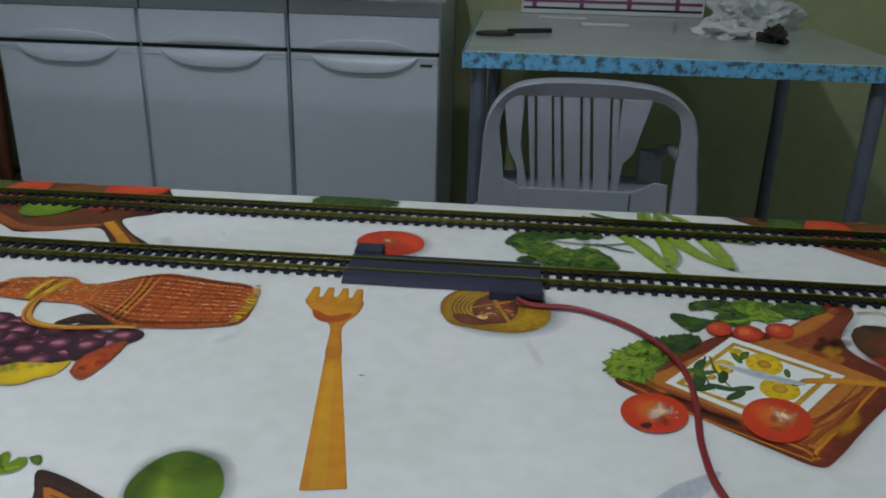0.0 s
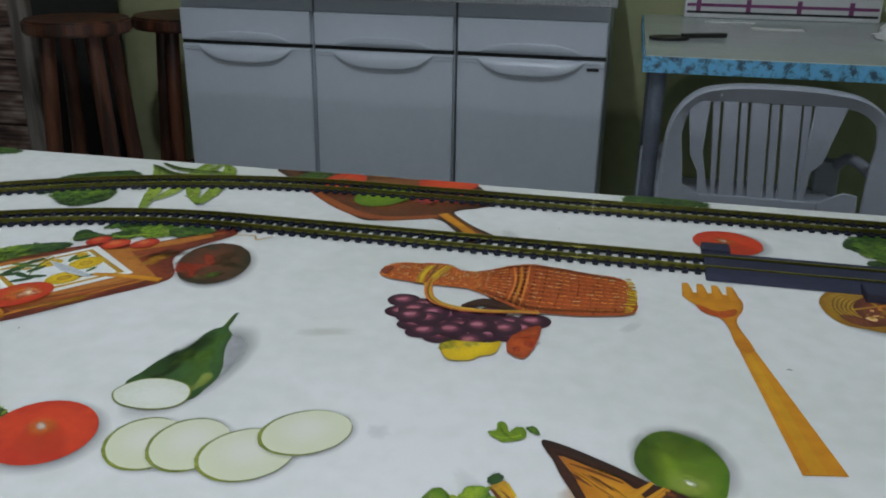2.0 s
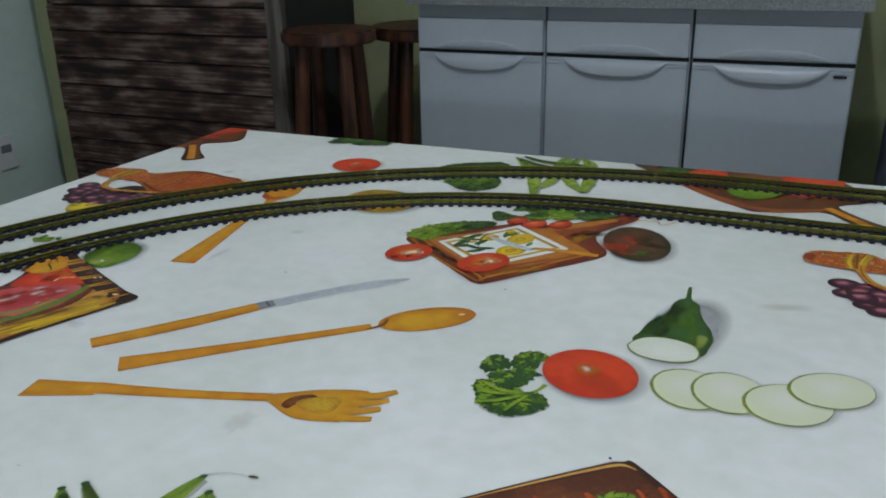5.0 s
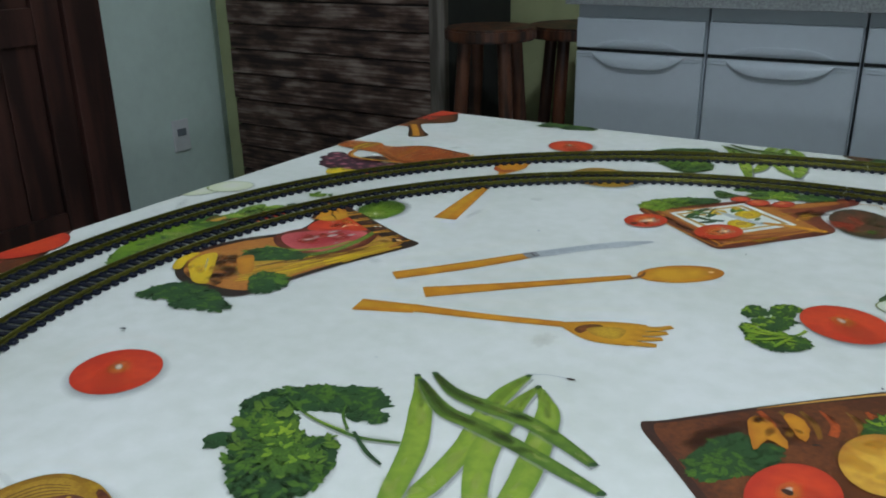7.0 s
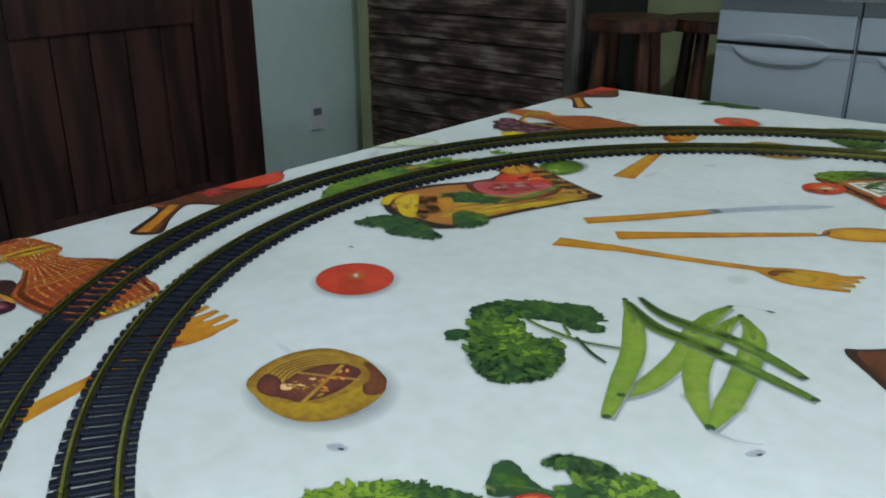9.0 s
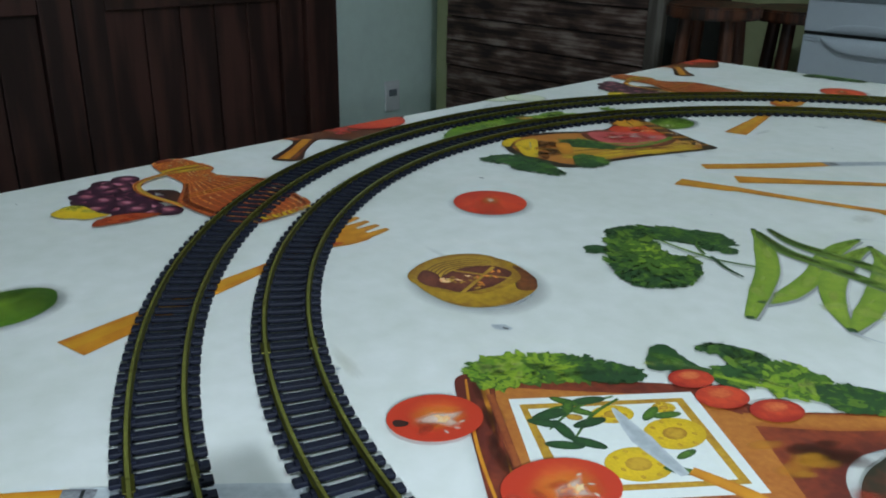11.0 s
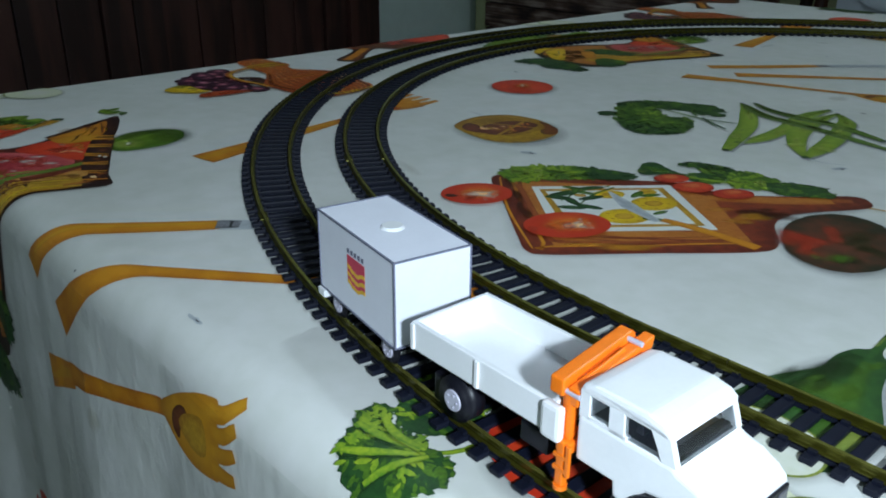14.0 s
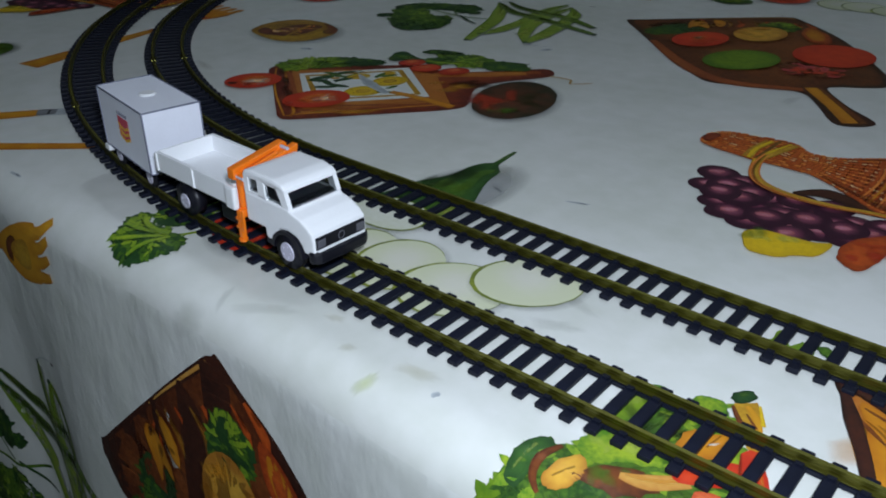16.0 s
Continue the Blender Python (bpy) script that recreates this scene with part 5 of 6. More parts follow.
    k.blob("olive", [(-140, -248), (-121, -251), (-108, -246), (-101, -233), (-102, -217), (-107, -209), (-117, -203), (-131, -200), (-145, -204), (-153, -214), (-156, -225), (-153, -238)], 5)
    k.blob("brown", [(-126, -202), (-112, -205), (-106, -210), (-103, -216), (-108, -220), (-115, -214)], 5)
    k.blob("olive", [(-149, -245), (-154, -236), (-156, -221), (-150, -207), (-139, -201), (-125, -204), (-115, -210), (-113, -220), (-115, -234), (-121, -240), (-131, -247), (-140, -248)], 5)
    k.blob("straw2", [(-147, -243), (-151.5, -235), (-153, -221), (-148, -209), (-139, -203.5), (-126, -206), (-117, -211.5), (-115.5, -220), (-117, -233), (-122, -238.5), (-131, -245), (-140, -246)], 5)
    for j in range(5):
        k.strip("brown2", [(-147 + 2 * j, -238 + j), (-150 + 2 * j, -226), (-146 + 2 * j, -212 - j), (-136 + j, -206 - j)], (0.5, 1.0, 0.8, 0.4))
    k.blob("maroon", [(-145, -243), (-149, -235), (-142, -234), (-136, -238), (-131, -243), (-138, -245.5)], 5)
    k.blob("maroon", [(-133, -243), (-138, -236), (-140, -223), (-133, -210), (-123, -208), (-119, -213), (-117, -226), (-121, -239), (-127, -242)], 5)
    k.strip("straw2", [(-140, -226), (-117, -214)], (1.6, 1.6), 2).strip("straw2", [(-131, -210), (-121, -240)], (2.0, 2.0), 2)
    k.leaves(["pale", "straw2"], -131, -232, 5, 7, 0, 12, 1.4).leaves(["straw2", "straw"], -124, -222, 5, 11, 20, 16, 1.1)
    k.strip("pale", [(-137, -236), (-134, -238), (-132, -236)], (2, 3, 2), 3)
    return p, *beans, t, k


def draw_lime():
    p = Print("printed_lime", 15)
    p.halo(-230, 106, 20, 24)
    p.blob("skin", [(-229, 87), (-239, 92), (-247, 101), (-248, 112), (-243, 124), (-235, 128), (-224, 124), (-219, 118), (-215.5, 109), (-216, 99), (-218, 91), (-223, 87)], 5)
    p.oval("s_dark", -232, 121, 17, 12, 0, 22, 0.04).oval("s_dark", -244, 108, 7, 17, 10, 20, 0.04).oval("s_light", -229, 97, 11, 10, 0, 20, 0.04).oval("s_light", -230, 94, 7, 6, 0, 16, 0.06).oval("s_green", -226, 110, 10, 12, 0, 18, 0.06)
    p.oval("s_dark", -229, 88, 7, 2.4, 10, 14).oval("s_light", -226, 97, 5, 4, 0, 14, 0.1).oval("s_white", -229, 97, 3.2, 1.6, -30, 12).oval("white", -229.5, 96.6, 1.2, 0.7, -30, 8, 0.2)
    return p


def draw_slab():
    p = Print("printed_slab", 16)
    rnd = p.rnd
    # salad leaves beside the board
    p.foliage([(-318, -56), (-331, -34), (-337, -6), (-334, 16), (-322, 28), (-305, 24), (-300, 0), (-303, -36), (-308, -58)], 190, 3.4, 1.4, ("deep", "skin", "skin"), 0.1, (-0.6, 0.3), ground="skin")
    p.mottle("s_light", -318, -10, 12, 30, 3, 10, 4)
    p.foliage([(-314, 17), (-324, 15), (-329, 25), (-327, 37), (-320, 40), (-317, 47), (-319, 57), (-317, 65), (-313, 71), (-306, 72), (-303, 77), (-298, 78), (-292, 70), (-286, 61), (-283, 49), (-288, 35), (-296, 25), (-304, 19)], 260, 2.5, 1.3, ("s_dark", "green", "lime"), 0.12, ground="green")
    p.blob("skin", [(-318, 55), (-319, 63), (-315, 74), (-310, 72), (-309, 65), (-312, 57)], 5, 0.3).oval("s_light", -316, 66, 5, 2, 75, 14, 0.1).strip("s_dark", [(-311, 72), (-308, 67), (-311, 57)], (0.8, 1.6, 0.8))
    p.blob("deep2", [(-328, 25), (-329, 33), (-326, 39), (-321, 37), (-323, 30), (-324, 24)], 5, 0.2).strip("s_light", [(-327, 27), (-326, 36)], (0.8, 1.4))
    p.blob("lime", [(-306, 71), (-304, 77), (-298, 78), (-297, 73), (-302, 69)], 4, 0.4).blob("lime", [(-319, 42), (-317, 49), (-311, 53), (-303, 51), (-300, 47), (-307, 43), (-313, 39)], 4, 0.6).blob("lime", [(-292, 61), (-288, 66), (-284, 61), (-286, 55), (-291, 55)], 4, 0.5)
    p.mottle("s_dark", -306, 61, 9, 10, 40, 20, 1.5, 2.8).mottle("s_light", -310, 49, 9, 5, 20, 7, 1.6, 2.2)
    p.strip("brown", [(-321, 39), (-323, 33), (-322, 28), (-319, 25)], (1.4, 2.6, 2.0, 1.0)).blob("potato", [(-320, 29), (-319, 35), (-316, 39), (-312.5, 36), (-313, 30), (-317, 27)], 5, 0.3).strip("s_brown", [(-318, 30), (-315, 35)], (0.6, 0.9))
    p.blob("orange", [(-301, 56), (-300.5, 63), (-296, 65), (-292, 67), (-291, 60), (-294, 55), (-298, 54)], 4, 0.5).strip("s_brown", [(-299, 62), (-296, 59), (-297, 55)], (0.5, 1.2, 0.5)).strip("s_brown", [(-294, 66), (-295, 60)], (0.5, 0.9)).oval("s_white", -294, 62, 1.6, 0.6, 50, 8, 0.3)
    p.oval("brown", -306, 37, 9, 4.5, 25, 20, 0.2).mottle("s_green", -306, 37, 7, 3, 25, 6, 1.6).strip("tan", [(-306, 39), (-300, 41), (-293, 47)], (2, 5, 4)).strip("s_orange", [(-305, 40), (-298, 43), (-294, 47)], (1, 2, 1.4))
    p.oval("ripe2", -293, 50, 5.5, 3.6, 40, 18, 0.1).oval("ripe2", -288, 54, 6, 4, 60, 18, 0.08).oval("s_white", -289, 55, 1.6, 0.6, 60, 8, 0.3).blob("red2", [(-291, 45), (-286, 47), (-283, 41), (-288, 38)], 4, 0.3)
    p.fill("ripe2", [(-286, 68), (-280, 59), (-274, 47), (-280, 43), (-285, 53), (-288, 63)]).strip("s_brown", [(-288, 63), (-284, 53), (-279, 44)], (0.7, 1.3, 0.8)).strip("s_orange", [(-284, 63), (-279, 54)], (0.8, 1.4))
    # a gold wedge of pepper with a dark green cap
    p.fill("gold", [(-296.5, 79.5), (-292, 83.5), (-283.5, 66.5), (-287.5, 65.5), (-293.5, 73.5)]).strip("amber", [(-293.5, 80.5), (-289.5, 76.5), (-285.5, 68.5)], (1.4, 2.2, 1)).strip("brown", [(-296.5, 78.5), (-292.5, 73.5), (-286.5, 66.5)], (0.8, 1.5, 0.9)).strip("brown", [(-292.5, 77.5), (-288.5, 73.5)], (0.4, 1.0)).strip("lemon", [(-291.1, 82.5), (-287.5, 75.5)], (0.6, 1.2))
    p.oval("deep", -295.5, 83.5, 3.6, 2.4, 60, 16, 0.12).oval("s_green", -296, 84.5, 1.6, 0.9, 60, 10, 0.2)
    p.blob("skin", [(-303, 111), (-300, 108), (-296, 106), (-289, 110), (-289, 116), (-293, 117), (-295, 113), (-297, 119), (-300, 119), (-300, 113)], 4, 0.4).strip("lime", [(-302, 110), (-296, 108.5), (-290, 112)], (0.6, 2.0, 1.6)).strip("s_dark", [(-299, 117), (-297, 112), (-292, 108)], (0.8, 1.6, 0.8)).blob("green", [(-289, 117), (-286, 119), (-283, 114), (-286, 114)], 4, 0.2)
    p.hem = (-4.0, 3.5)
    # the board
    p.blob("dark", [(-282, 108), (-276, 110), (-256, 101), (-236, 90), (-214, 79), (-198, 71), (-180, 66), (-169, 62), (-172, 50), (-180, 30), (-190, 4), (-198, -24), (-204, -50), (-216, -60), (-238, -58), (-258, -54), (-278, -36), (-282, -16), (-273, 12), (-256, 36), (-254, 56), (-266, 82)], 4)
    p.blob("board2", [(-276, 102), (-256, 94), (-238, 83), (-214, 72), (-186, 61), (-178, 56), (-184, 32), (-195, 2), (-203, -26), (-210, -48), (-238, -52), (-258, -48), (-274, -32), (-277, -16), (-268, 10), (-250, 36), (-249, 58), (-261, 80)], 4)
    p.mottle("s_orange", -258, 84, 12, 14, 60, 8, 4)
    p.mottle("s_brown", -240, -10, 28, 18, 30, 14, 5).mottle("s_orange", -228, 0, 32, 26, 40, 12, 4, 2.4, 50)
    # noodles and strips of pepper along it
    p.blob("gold", [(-236, -30), (-244, -14), (-232, 4), (-214, 12), (-204, 26), (-203, 50), (-190, 60), (-181, 54), (-187, 30), (-198, 2), (-206, -24), (-220, -36)], 4, 0.5)
    for k in range(90):
        f = rnd.random()
        x, y = -225 + 36 * f + rnd.uniform(-9, 7), -24 + 64 * f + rnd.uniform(-8, 8)
        n = rnd.uniform(9, 18)
        d = rnd.uniform(-4, 4)
        p.strip(rnd.choice(["gold", "lemon", "amber", "lemon", "gold", "brown", "tan"]), [(x - n * 0.5, y - n * 0.9), (x + d * 0.4, y - d * 0.3), (x + n * 0.42, y + n * 0.9)], (0.8, rnd.uniform(1.4, 2.6), 0.8), 3)
        if k % 3 == 0:
            p.strip("s_brown", [(x - n * 0.45 + 2, y - n * 0.85), (x + 2.4, y - 0.6), (x + n * 0.42 + 2, y + n * 0.8)], (0.6, 1.4, 0.6), 3)
    # sliced sausage with a wet shine, tomato over it
    p.blob("mahogany", [(-258, 27), (-254, 44), (-243, 54), (-225, 66), (-204, 66), (-196, 42), (-206, 18), (-222, 10), (-244, 14)], 4)
    p.blob("crimson", [(-254, 30), (-243, 47), (-226, 61), (-209, 61), (-202, 40), (-211, 21), (-234, 16)], 5, 0.4)
    p.mottle("s_red", -226, 38, 16, 12, 40, 8, 4).mottle("s_white", -224, 42, 16, 12, 40, 11, 1.5, 2.4, 50)
    p.blob("ripe2", [(-249, 48), (-254, 64), (-246, 78), (-240, 82), (-228, 78), (-212, 70), (-216, 62), (-228, 58), (-238, 50)], 5).mottle("s_red", -238, 60, 9, 7, 20, 5, 3.4).mottle("s_orange", -236, 72, 8, 4, -20, 4, 2.6)
    for x, y, t in ((-229, 68, 60), (-225, 70, 20), (-231, 64, 100)):
        p.oval("pale", x, y, 2.4, 0.8, t, 8, 0.3)
    p.oval("s_white", -243, 68, 2.4, 0.9, 40, 8, 0.3)
    # long bean and herbs
    p.strip("bean2", [(-256, -4), (-236, 2), (-219, 9), (-208, 24), (-205, 48), (-207, 66), (-213, 76)], (3, 4.6, 5, 5.4, 5, 4, 1.4)).strip("s_light", [(-240, 1), (-219, 9), (-209, 24), (-206, 46)], (0.8, 1.6, 1.6, 1)).strip("bean", [(-250, 10), (-228, 14), (-214, 28), (-209, 44)], (2, 3, 3, 1.4))
    p.foliage([(-246, -18), (-253, -4), (-248, 8), (-236, 12), (-218, 12), (-214, 4), (-224, -4), (-236, -12)], 90, 2.4, 1.2, ("s_dark", "deep", "green"), 0.0)
    # yellow pepper and onion, at the board's lower end
    p.mottle("s_brown", -254, -34, 22, 16, 0, 16, 4)
    p.blob("lemon", [(-268, -36), (-272, -22), (-267, -15), (-256, -26), (-241, -44), (-236, -52), (-244, -54), (-256, -46)], 5).mottle("s_orange", -256, -38, 5, 10, 130, 6, 2.6, 2.0, 130).strip("s_white", [(-265, -24), (-254, -36)], (1.2, 1.0), 3)
    p.blob("lemon", [(-279, -36), (-281, -24), (-276, -20), (-273, -32), (-266, -44), (-271, -46)], 4).blob("orange", [(-250, -14), (-246, -6), (-238, -12), (-226, -26), (-230, -32), (-240, -24)], 4).mottle("s_brown", -234, -44, 7, 8, 0, 6, 3)
    p.foliage([(-258, -82), (-258, -69), (-250, -58), (-236, -56), (-222, -58), (-208, -63), (-200, -68), (-203, -77), (-214, -78), (-226, -84), (-238, -78), (-248, -84)], 170, 2.8, 2.6, ("s_dark", "deep", "green"), 0.0)
    p.foliage([(-212, -43), (-222, -29), (-216, -20), (-201, -23), (-193, -34), (-198, -46), (-206, -48)], 100, 2.5, 2.0, ("s_dark", "deep", "green"), 0.0)
    # bound edge: amber canes over dark hollows, knotted at the corner
    p.blob("orange", [(-272, 100), (-263, 96.5), (-250, 91), (-246, 82), (-253, 70), (-259, 66), (-263, 76), (-268, 89)], 4, 0.3).blob("amber", [(-250, 88), (-241, 85), (-243, 70), (-254, 66), (-256, 72)], 4, 0.2)
    for k in range(9):
        x, y = -268 + 2.2 * k + rnd.uniform(-1, 1), 94 - 1.9 * k + rnd.uniform(-3, 3)
        p.strip("s_brown" if k % 3 else "brown", [(x - 3, y + 2), (x + 1, y - rnd.uniform(0, 2)), (x + 6, y - 5)], (0.4, rnd.uniform(0.8, 1.8), 0.4), 3)
    p.strip("dark", [(-279, 106), (-266, 101), (-250, 94), (-240, 88)], (1.5, 3.2, 3.0, 2.4)).strip("dark", [(-279, 106), (-272, 92), (-266, 80), (-260, 66)], (1.2, 4.2, 3.6, 3.0)).strip("brown", [(-271, 98), (-262, 95), (-252, 91)], (0.6, 1.4, 0.7))
    edge = [(-246, 90), (-238, 86), (-216, 75), (-196, 66), (-178, 59)]
    p.strip("dark", edge, (5, 11, 12, 12, 10), 6)
    line = smooth_line([Vector(q) for q in edge], 8, closed=False)
    for k, q in enumerate(line[1:-1]):
        d = line[k + 2] - line[k]
        side = Vector((-d.y, d.x)).normalized()
        if k % 5 < 2:
            lean = rnd.uniform(0.6, 2.2)
            p.strip("amber" if k % 2 else "orange", [q + side * 5 + d.normalized() * lean, q - side * 6 - d.normalized() * lean], (rnd.uniform(0.8, 1.6), rnd.uniform(1.4, 2.8)), 2)
        elif rnd.random() < 0.4:
            p.oval("brown", q.x + side.x * rnd.uniform(-3, 4), q.y + side.y * rnd.uniform(-3, 4), rnd.uniform(1.6, 3), 1.2, rnd.uniform(0, 180), 8, 0.2)
    p.oval("tan", -192, 56, 6, 4.4, 20, 14, 0.12).oval("s_brown", -190, 54, 5, 3, 20, 10, 0.2).oval("pale", -183, 60, 2, 1.4, 0, 8, 0.2)
    p.strip("gold", [(-190, 12), (-183, 34), (-175, 52)], (3, 4, 2.6)).strip("lemon", [(-196, 4), (-187, 28), (-180, 46)], (2, 3, 1.6)).strip("s_brown", [(-192, 12), (-185, 32), (-178, 50)], (0.8, 1.2, 0.6))
    for x, y in ((-212, 74), (-209, 75.5)):
        p.oval("white", x, y, 1.2, 0.8, 0, 8, 0.2)
    return p


def draw_dark_board():
    p = Print("printed_serving_board", 17)
    p.blob("dark", [(22, -64), (30, -55), (62, -23), (94, 7), (103, 13.5), (111, 12), (150, -24), (190, -82), (199, -104), (190, -116), (178, -124), (176, -132), (192, -152), (210, -170), (196, -182), (180, -160), (168, -146), (150, -147), (126, -158), (112, -152), (80, -124), (40, -83)], 5)
    p.blob("brown", [(27, -63), (34, -54), (64, -24), (95, 3), (103, 10), (110, 8.5), (147, -25), (186, -82), (194, -104), (187, -113), (176, -121), (172, -134), (166, -143), (150, -143), (126, -154), (114, -148), (84, -122), (44, -82)], 5)
    p.strip("tan", [(58, -28.5), (76, -11.5), (94, 4.6), (103, 11.4), (109, 10.6)], (0.4, 1.1, 1.5, 1.6, 0.5))
    p.mottle("s_brown", 66, -44, 30, 9, 44, 10, 4, 2.0, 44).mottle("s_brown", 130, -108, 32, 20, 20, 12, 6, 1.6)
    for k in range(9):
        x, y = 60 + 7.5 * k + p.rnd.uniform(-1, 1), -32 + 4.2 * k
        p.strip("s_orange" if k in (1, 2, 4, 6) else "rust", [(x - 2, y + 2), (x + 5, y - 6), (x + 6 + p.rnd.uniform(-2, 3), y - 15)], (p.rnd.uniform(1, 3), p.rnd.uniform(3, 7), p.rnd.uniform(1, 4)), 3)
        p.oval("s_brown", x + 3, y - 2, 4, 1.6, -50, 10, 0.2)
    p.strip("board", [(60, -100), (100, -138), (130, -152), (166, -140)], (5, 9, 9, 6))
    p.strip("orange", [(168, -134), (186, -156), (202, -175)], (7, 7, 12)).strip("brown", [(172, -132), (190, -154), (205, -172)], (2, 3, 5))
    p.foliage([(44, -79), (46, -67), (50, -57), (57, -50), (65, -53), (73, -52), (74, -60), (72, -66), (78, -68), (69, -73), (62, -79), (56, -86), (50, -87)], 150, 2.3, 1.2, ("s_dark", "deep", "green"), 0.0, (-0.4, -0.8))
    p.foliage([(96, -24), (99, -12), (106, -5), (115, -7), (121, -15), (118, -27), (109, -33), (101, -31)], 120, 2.4, 1.2, ("deep", "green", "lime"), 0.0, (0, 0.8))
    p.blob("orange", [(57, -38), (62, -35), (69, -41), (75, -52), (67, -50), (64, -59), (60, -50)], 4, 0.4).blob("orange", [(68, -30), (72, -26), (79, -34), (79, -44), (74, -39)], 4, 0.4).mottle("s_brown", 68, -40, 10, 6, 0, 8, 1.8)
    p.oval("s_brown", 84, -82, 26, 20, 80, 24)
    tomato(p, 82, -80, 21, 15, 80)
    p.oval("dark", 80, -79, 2.2, 1.5, 0, 10, 0.2)
    p.oval("s_brown", 107, -46, 26, 19, 85, 24).oval("potato", 106, -44, 21, 15, 85, 26).mottle("s_orange", 104, -42, 12, 8, 85, 5, 4)
    p.blob("rust", [(124, -8), (140, -20), (148, -40), (138, -44), (126, -28)], 4).blob("orange", [(127, -12), (138, -22), (142, -36), (136, -38), (128, -26)], 4)
    p.oval("ripe2", 158, -66, 26, 22, 85, 28)
    p.oval("skin", 120, -108, 25, 18, 70, 24)
    p.leaves(["crimson", "red", "brown"], 160, -104, 18, 11, 20, 49, 3.5)
    return p


def draw_wear():
    """Scuffs, nicks, specks, faint stains and two soft grey ovals, once each."""
    out, rnd = [], random.Random(77)
    for x, y, a, b, t in ((-89, -251, 4, 2.2, 20), (22, -161, 4, 2, 60), (-115, 122, 1.2, 1, 0), (60, -452, 1.5, 1, 20), (-38, -452, 4, 0.8, 0), (182, -450, 1.4, 1, 50), (150, -330, 5, 0.7, 20), (120, -340, 3, 0.5, -20)):
        p = Print("scuff_mark", 60 + len(out))
        p.oval("grey", x, y, a, b, t, 12, 0.3)
        if a > 3:
            p.oval("soot", x + a * 0.3, y, a * 0.35, b * 0.3, t, 8, 0.3)
        out.append(p)
    # at (188, -404) and (186, -390) these are just soft grey ovals
    for ink_name, x, y, a, b, t in (("s_light", 163, -457, 5, 2.4, 70), ("stain2", 137, -442, 4, 2, 20), ("stain2", 150, -450, 3, 2, 40), ("stain", 101, -455, 6, 1.6, 100), ("stain", 188, -404, 9, 3, 20), ("stain", 186, -390, 10, 3, 160), ("stain", 116, -452, 14, 3, 30), ("stain2", 172, -446, 9, 3, 10)):
        p = Print("faint_mark", 300 + len(out))
        p.base = -0.00005
        p.oval(ink_name, x, y, a, b, t, 20, 0.25)
        out.append(p)
    for k in range(46):
        p = Print("scuff_mark", 100 + k)
        p.base = 0.0008
        x, y, r = rnd.uniform(-375, 620), rnd.uniform(-450, 380) if k % 3 else rnd.uniform(-640, -430), rnd.uniform(0.35, 1.0)
        p.oval("soot" if k % 2 else "grey", x, y, r * rnd.uniform(1, 2.4), r * 0.7, rnd.uniform(0, 180), 8, 0.25)
        out.append(p)
    for k in range(60):
        p = Print("faint_mark", 200 + k)
        x, y = rnd.uniform(-375, 620), rnd.uniform(-600, 380)
        p.base = -0.00012
        p.oval("stain" if k % 3 else "stain2", x, y, rnd.uniform(4, 15), rnd.uniform(2, 6), rnd.uniform(0, 180), 22, 0.22)
        out.append(p)
    return out


for motif in (*draw_grapes(), draw_flask(), draw_board(), draw_zucchini(), *draw_slices(), *draw_parsley_tomato(), *draw_cutlery(), *draw_parsley_beans(), draw_lime(), cut_tomato(-62, -313, 15, 13, 60, 31), cut_tomato(-14, -312, 17, 13, 62, 32), draw_slab(), draw_dark_board()):
    motif.everywhere()
for scuff in draw_wear():
    scuff.place(0, 0)


# ---- the model railway ----
GAUGE, PITCH, TIE_L, TIE_W, TIE_H, RAIL_H = 0.0165, 0.00705, 0.0264, 0.0033, 0.0016, 0.0025
RAIL_TOP = TOP + 0.0004 + TIE_H + RAIL_H
END_X = 0.90


def loop_line(west, near, far, near_x, far_x, full=2.0):
    """A track's centre line: near straight, half an oval round the table's end, far straight, as evenly spaced points.
    The straights at y = near and far begin at near_x and far_x; past 2 the oval is fuller than an ellipse."""
    bend = lambda w: math.copysign(abs(w) ** (2 / full), w)
    cy, b = (near + far) / 2, (far - near) / 2
    raw = [Vector((END_X + (near_x - END_X) * k / 60, near)) for k in range(60)]
    for k in range(240):
        a, cx = math.pi * k / 240, near_x if k < 120 else far_x
        raw.append(Vector((cx - (cx - west) * bend(math.sin(a)), cy - b * bend(math.cos(a)))))
    raw += [Vector((far_x + (END_X - far_x) * k / 60, far)) for k in range(61)]
    out, left, step = [raw[0]], 0.0, PITCH / 2
    for p, q in zip(raw, raw[1:]):
        length, at = (q - p).length, step - left
        while at <= length:
            out.append(p + (q - p) * at / length)
            at += step
        left = (left + length) % step
    return out


def heading(line, k):
    d = line[min(k + 1, len(line) - 1)] - line[max(k - 1, 0)]
    return math.atan2(d.y, d.x)


tie_bm = box((-TIE_W / 2, -TIE_L / 2, 0), (TIE_W / 2, TIE_L / 2, TIE_H), 0.0004)
for s in (-1, 1):
    for q in (-1, 1):
        add_box(tie_bm, (-0.0010, s * GAUGE / 2 + q * 0.0017 - 0.0006, TIE_H - 0.0002), (0.0010, s * GAUGE / 2 + q * 0.0017 + 0.0006, TIE_H + 0.0008))
TIE_MESH = bpy.data.meshes.new("sleeper")
tie_bm.to_mesh(TIE_MESH)
tie_bm.free()
TIE_MESH.materials.append(SLEEPER)


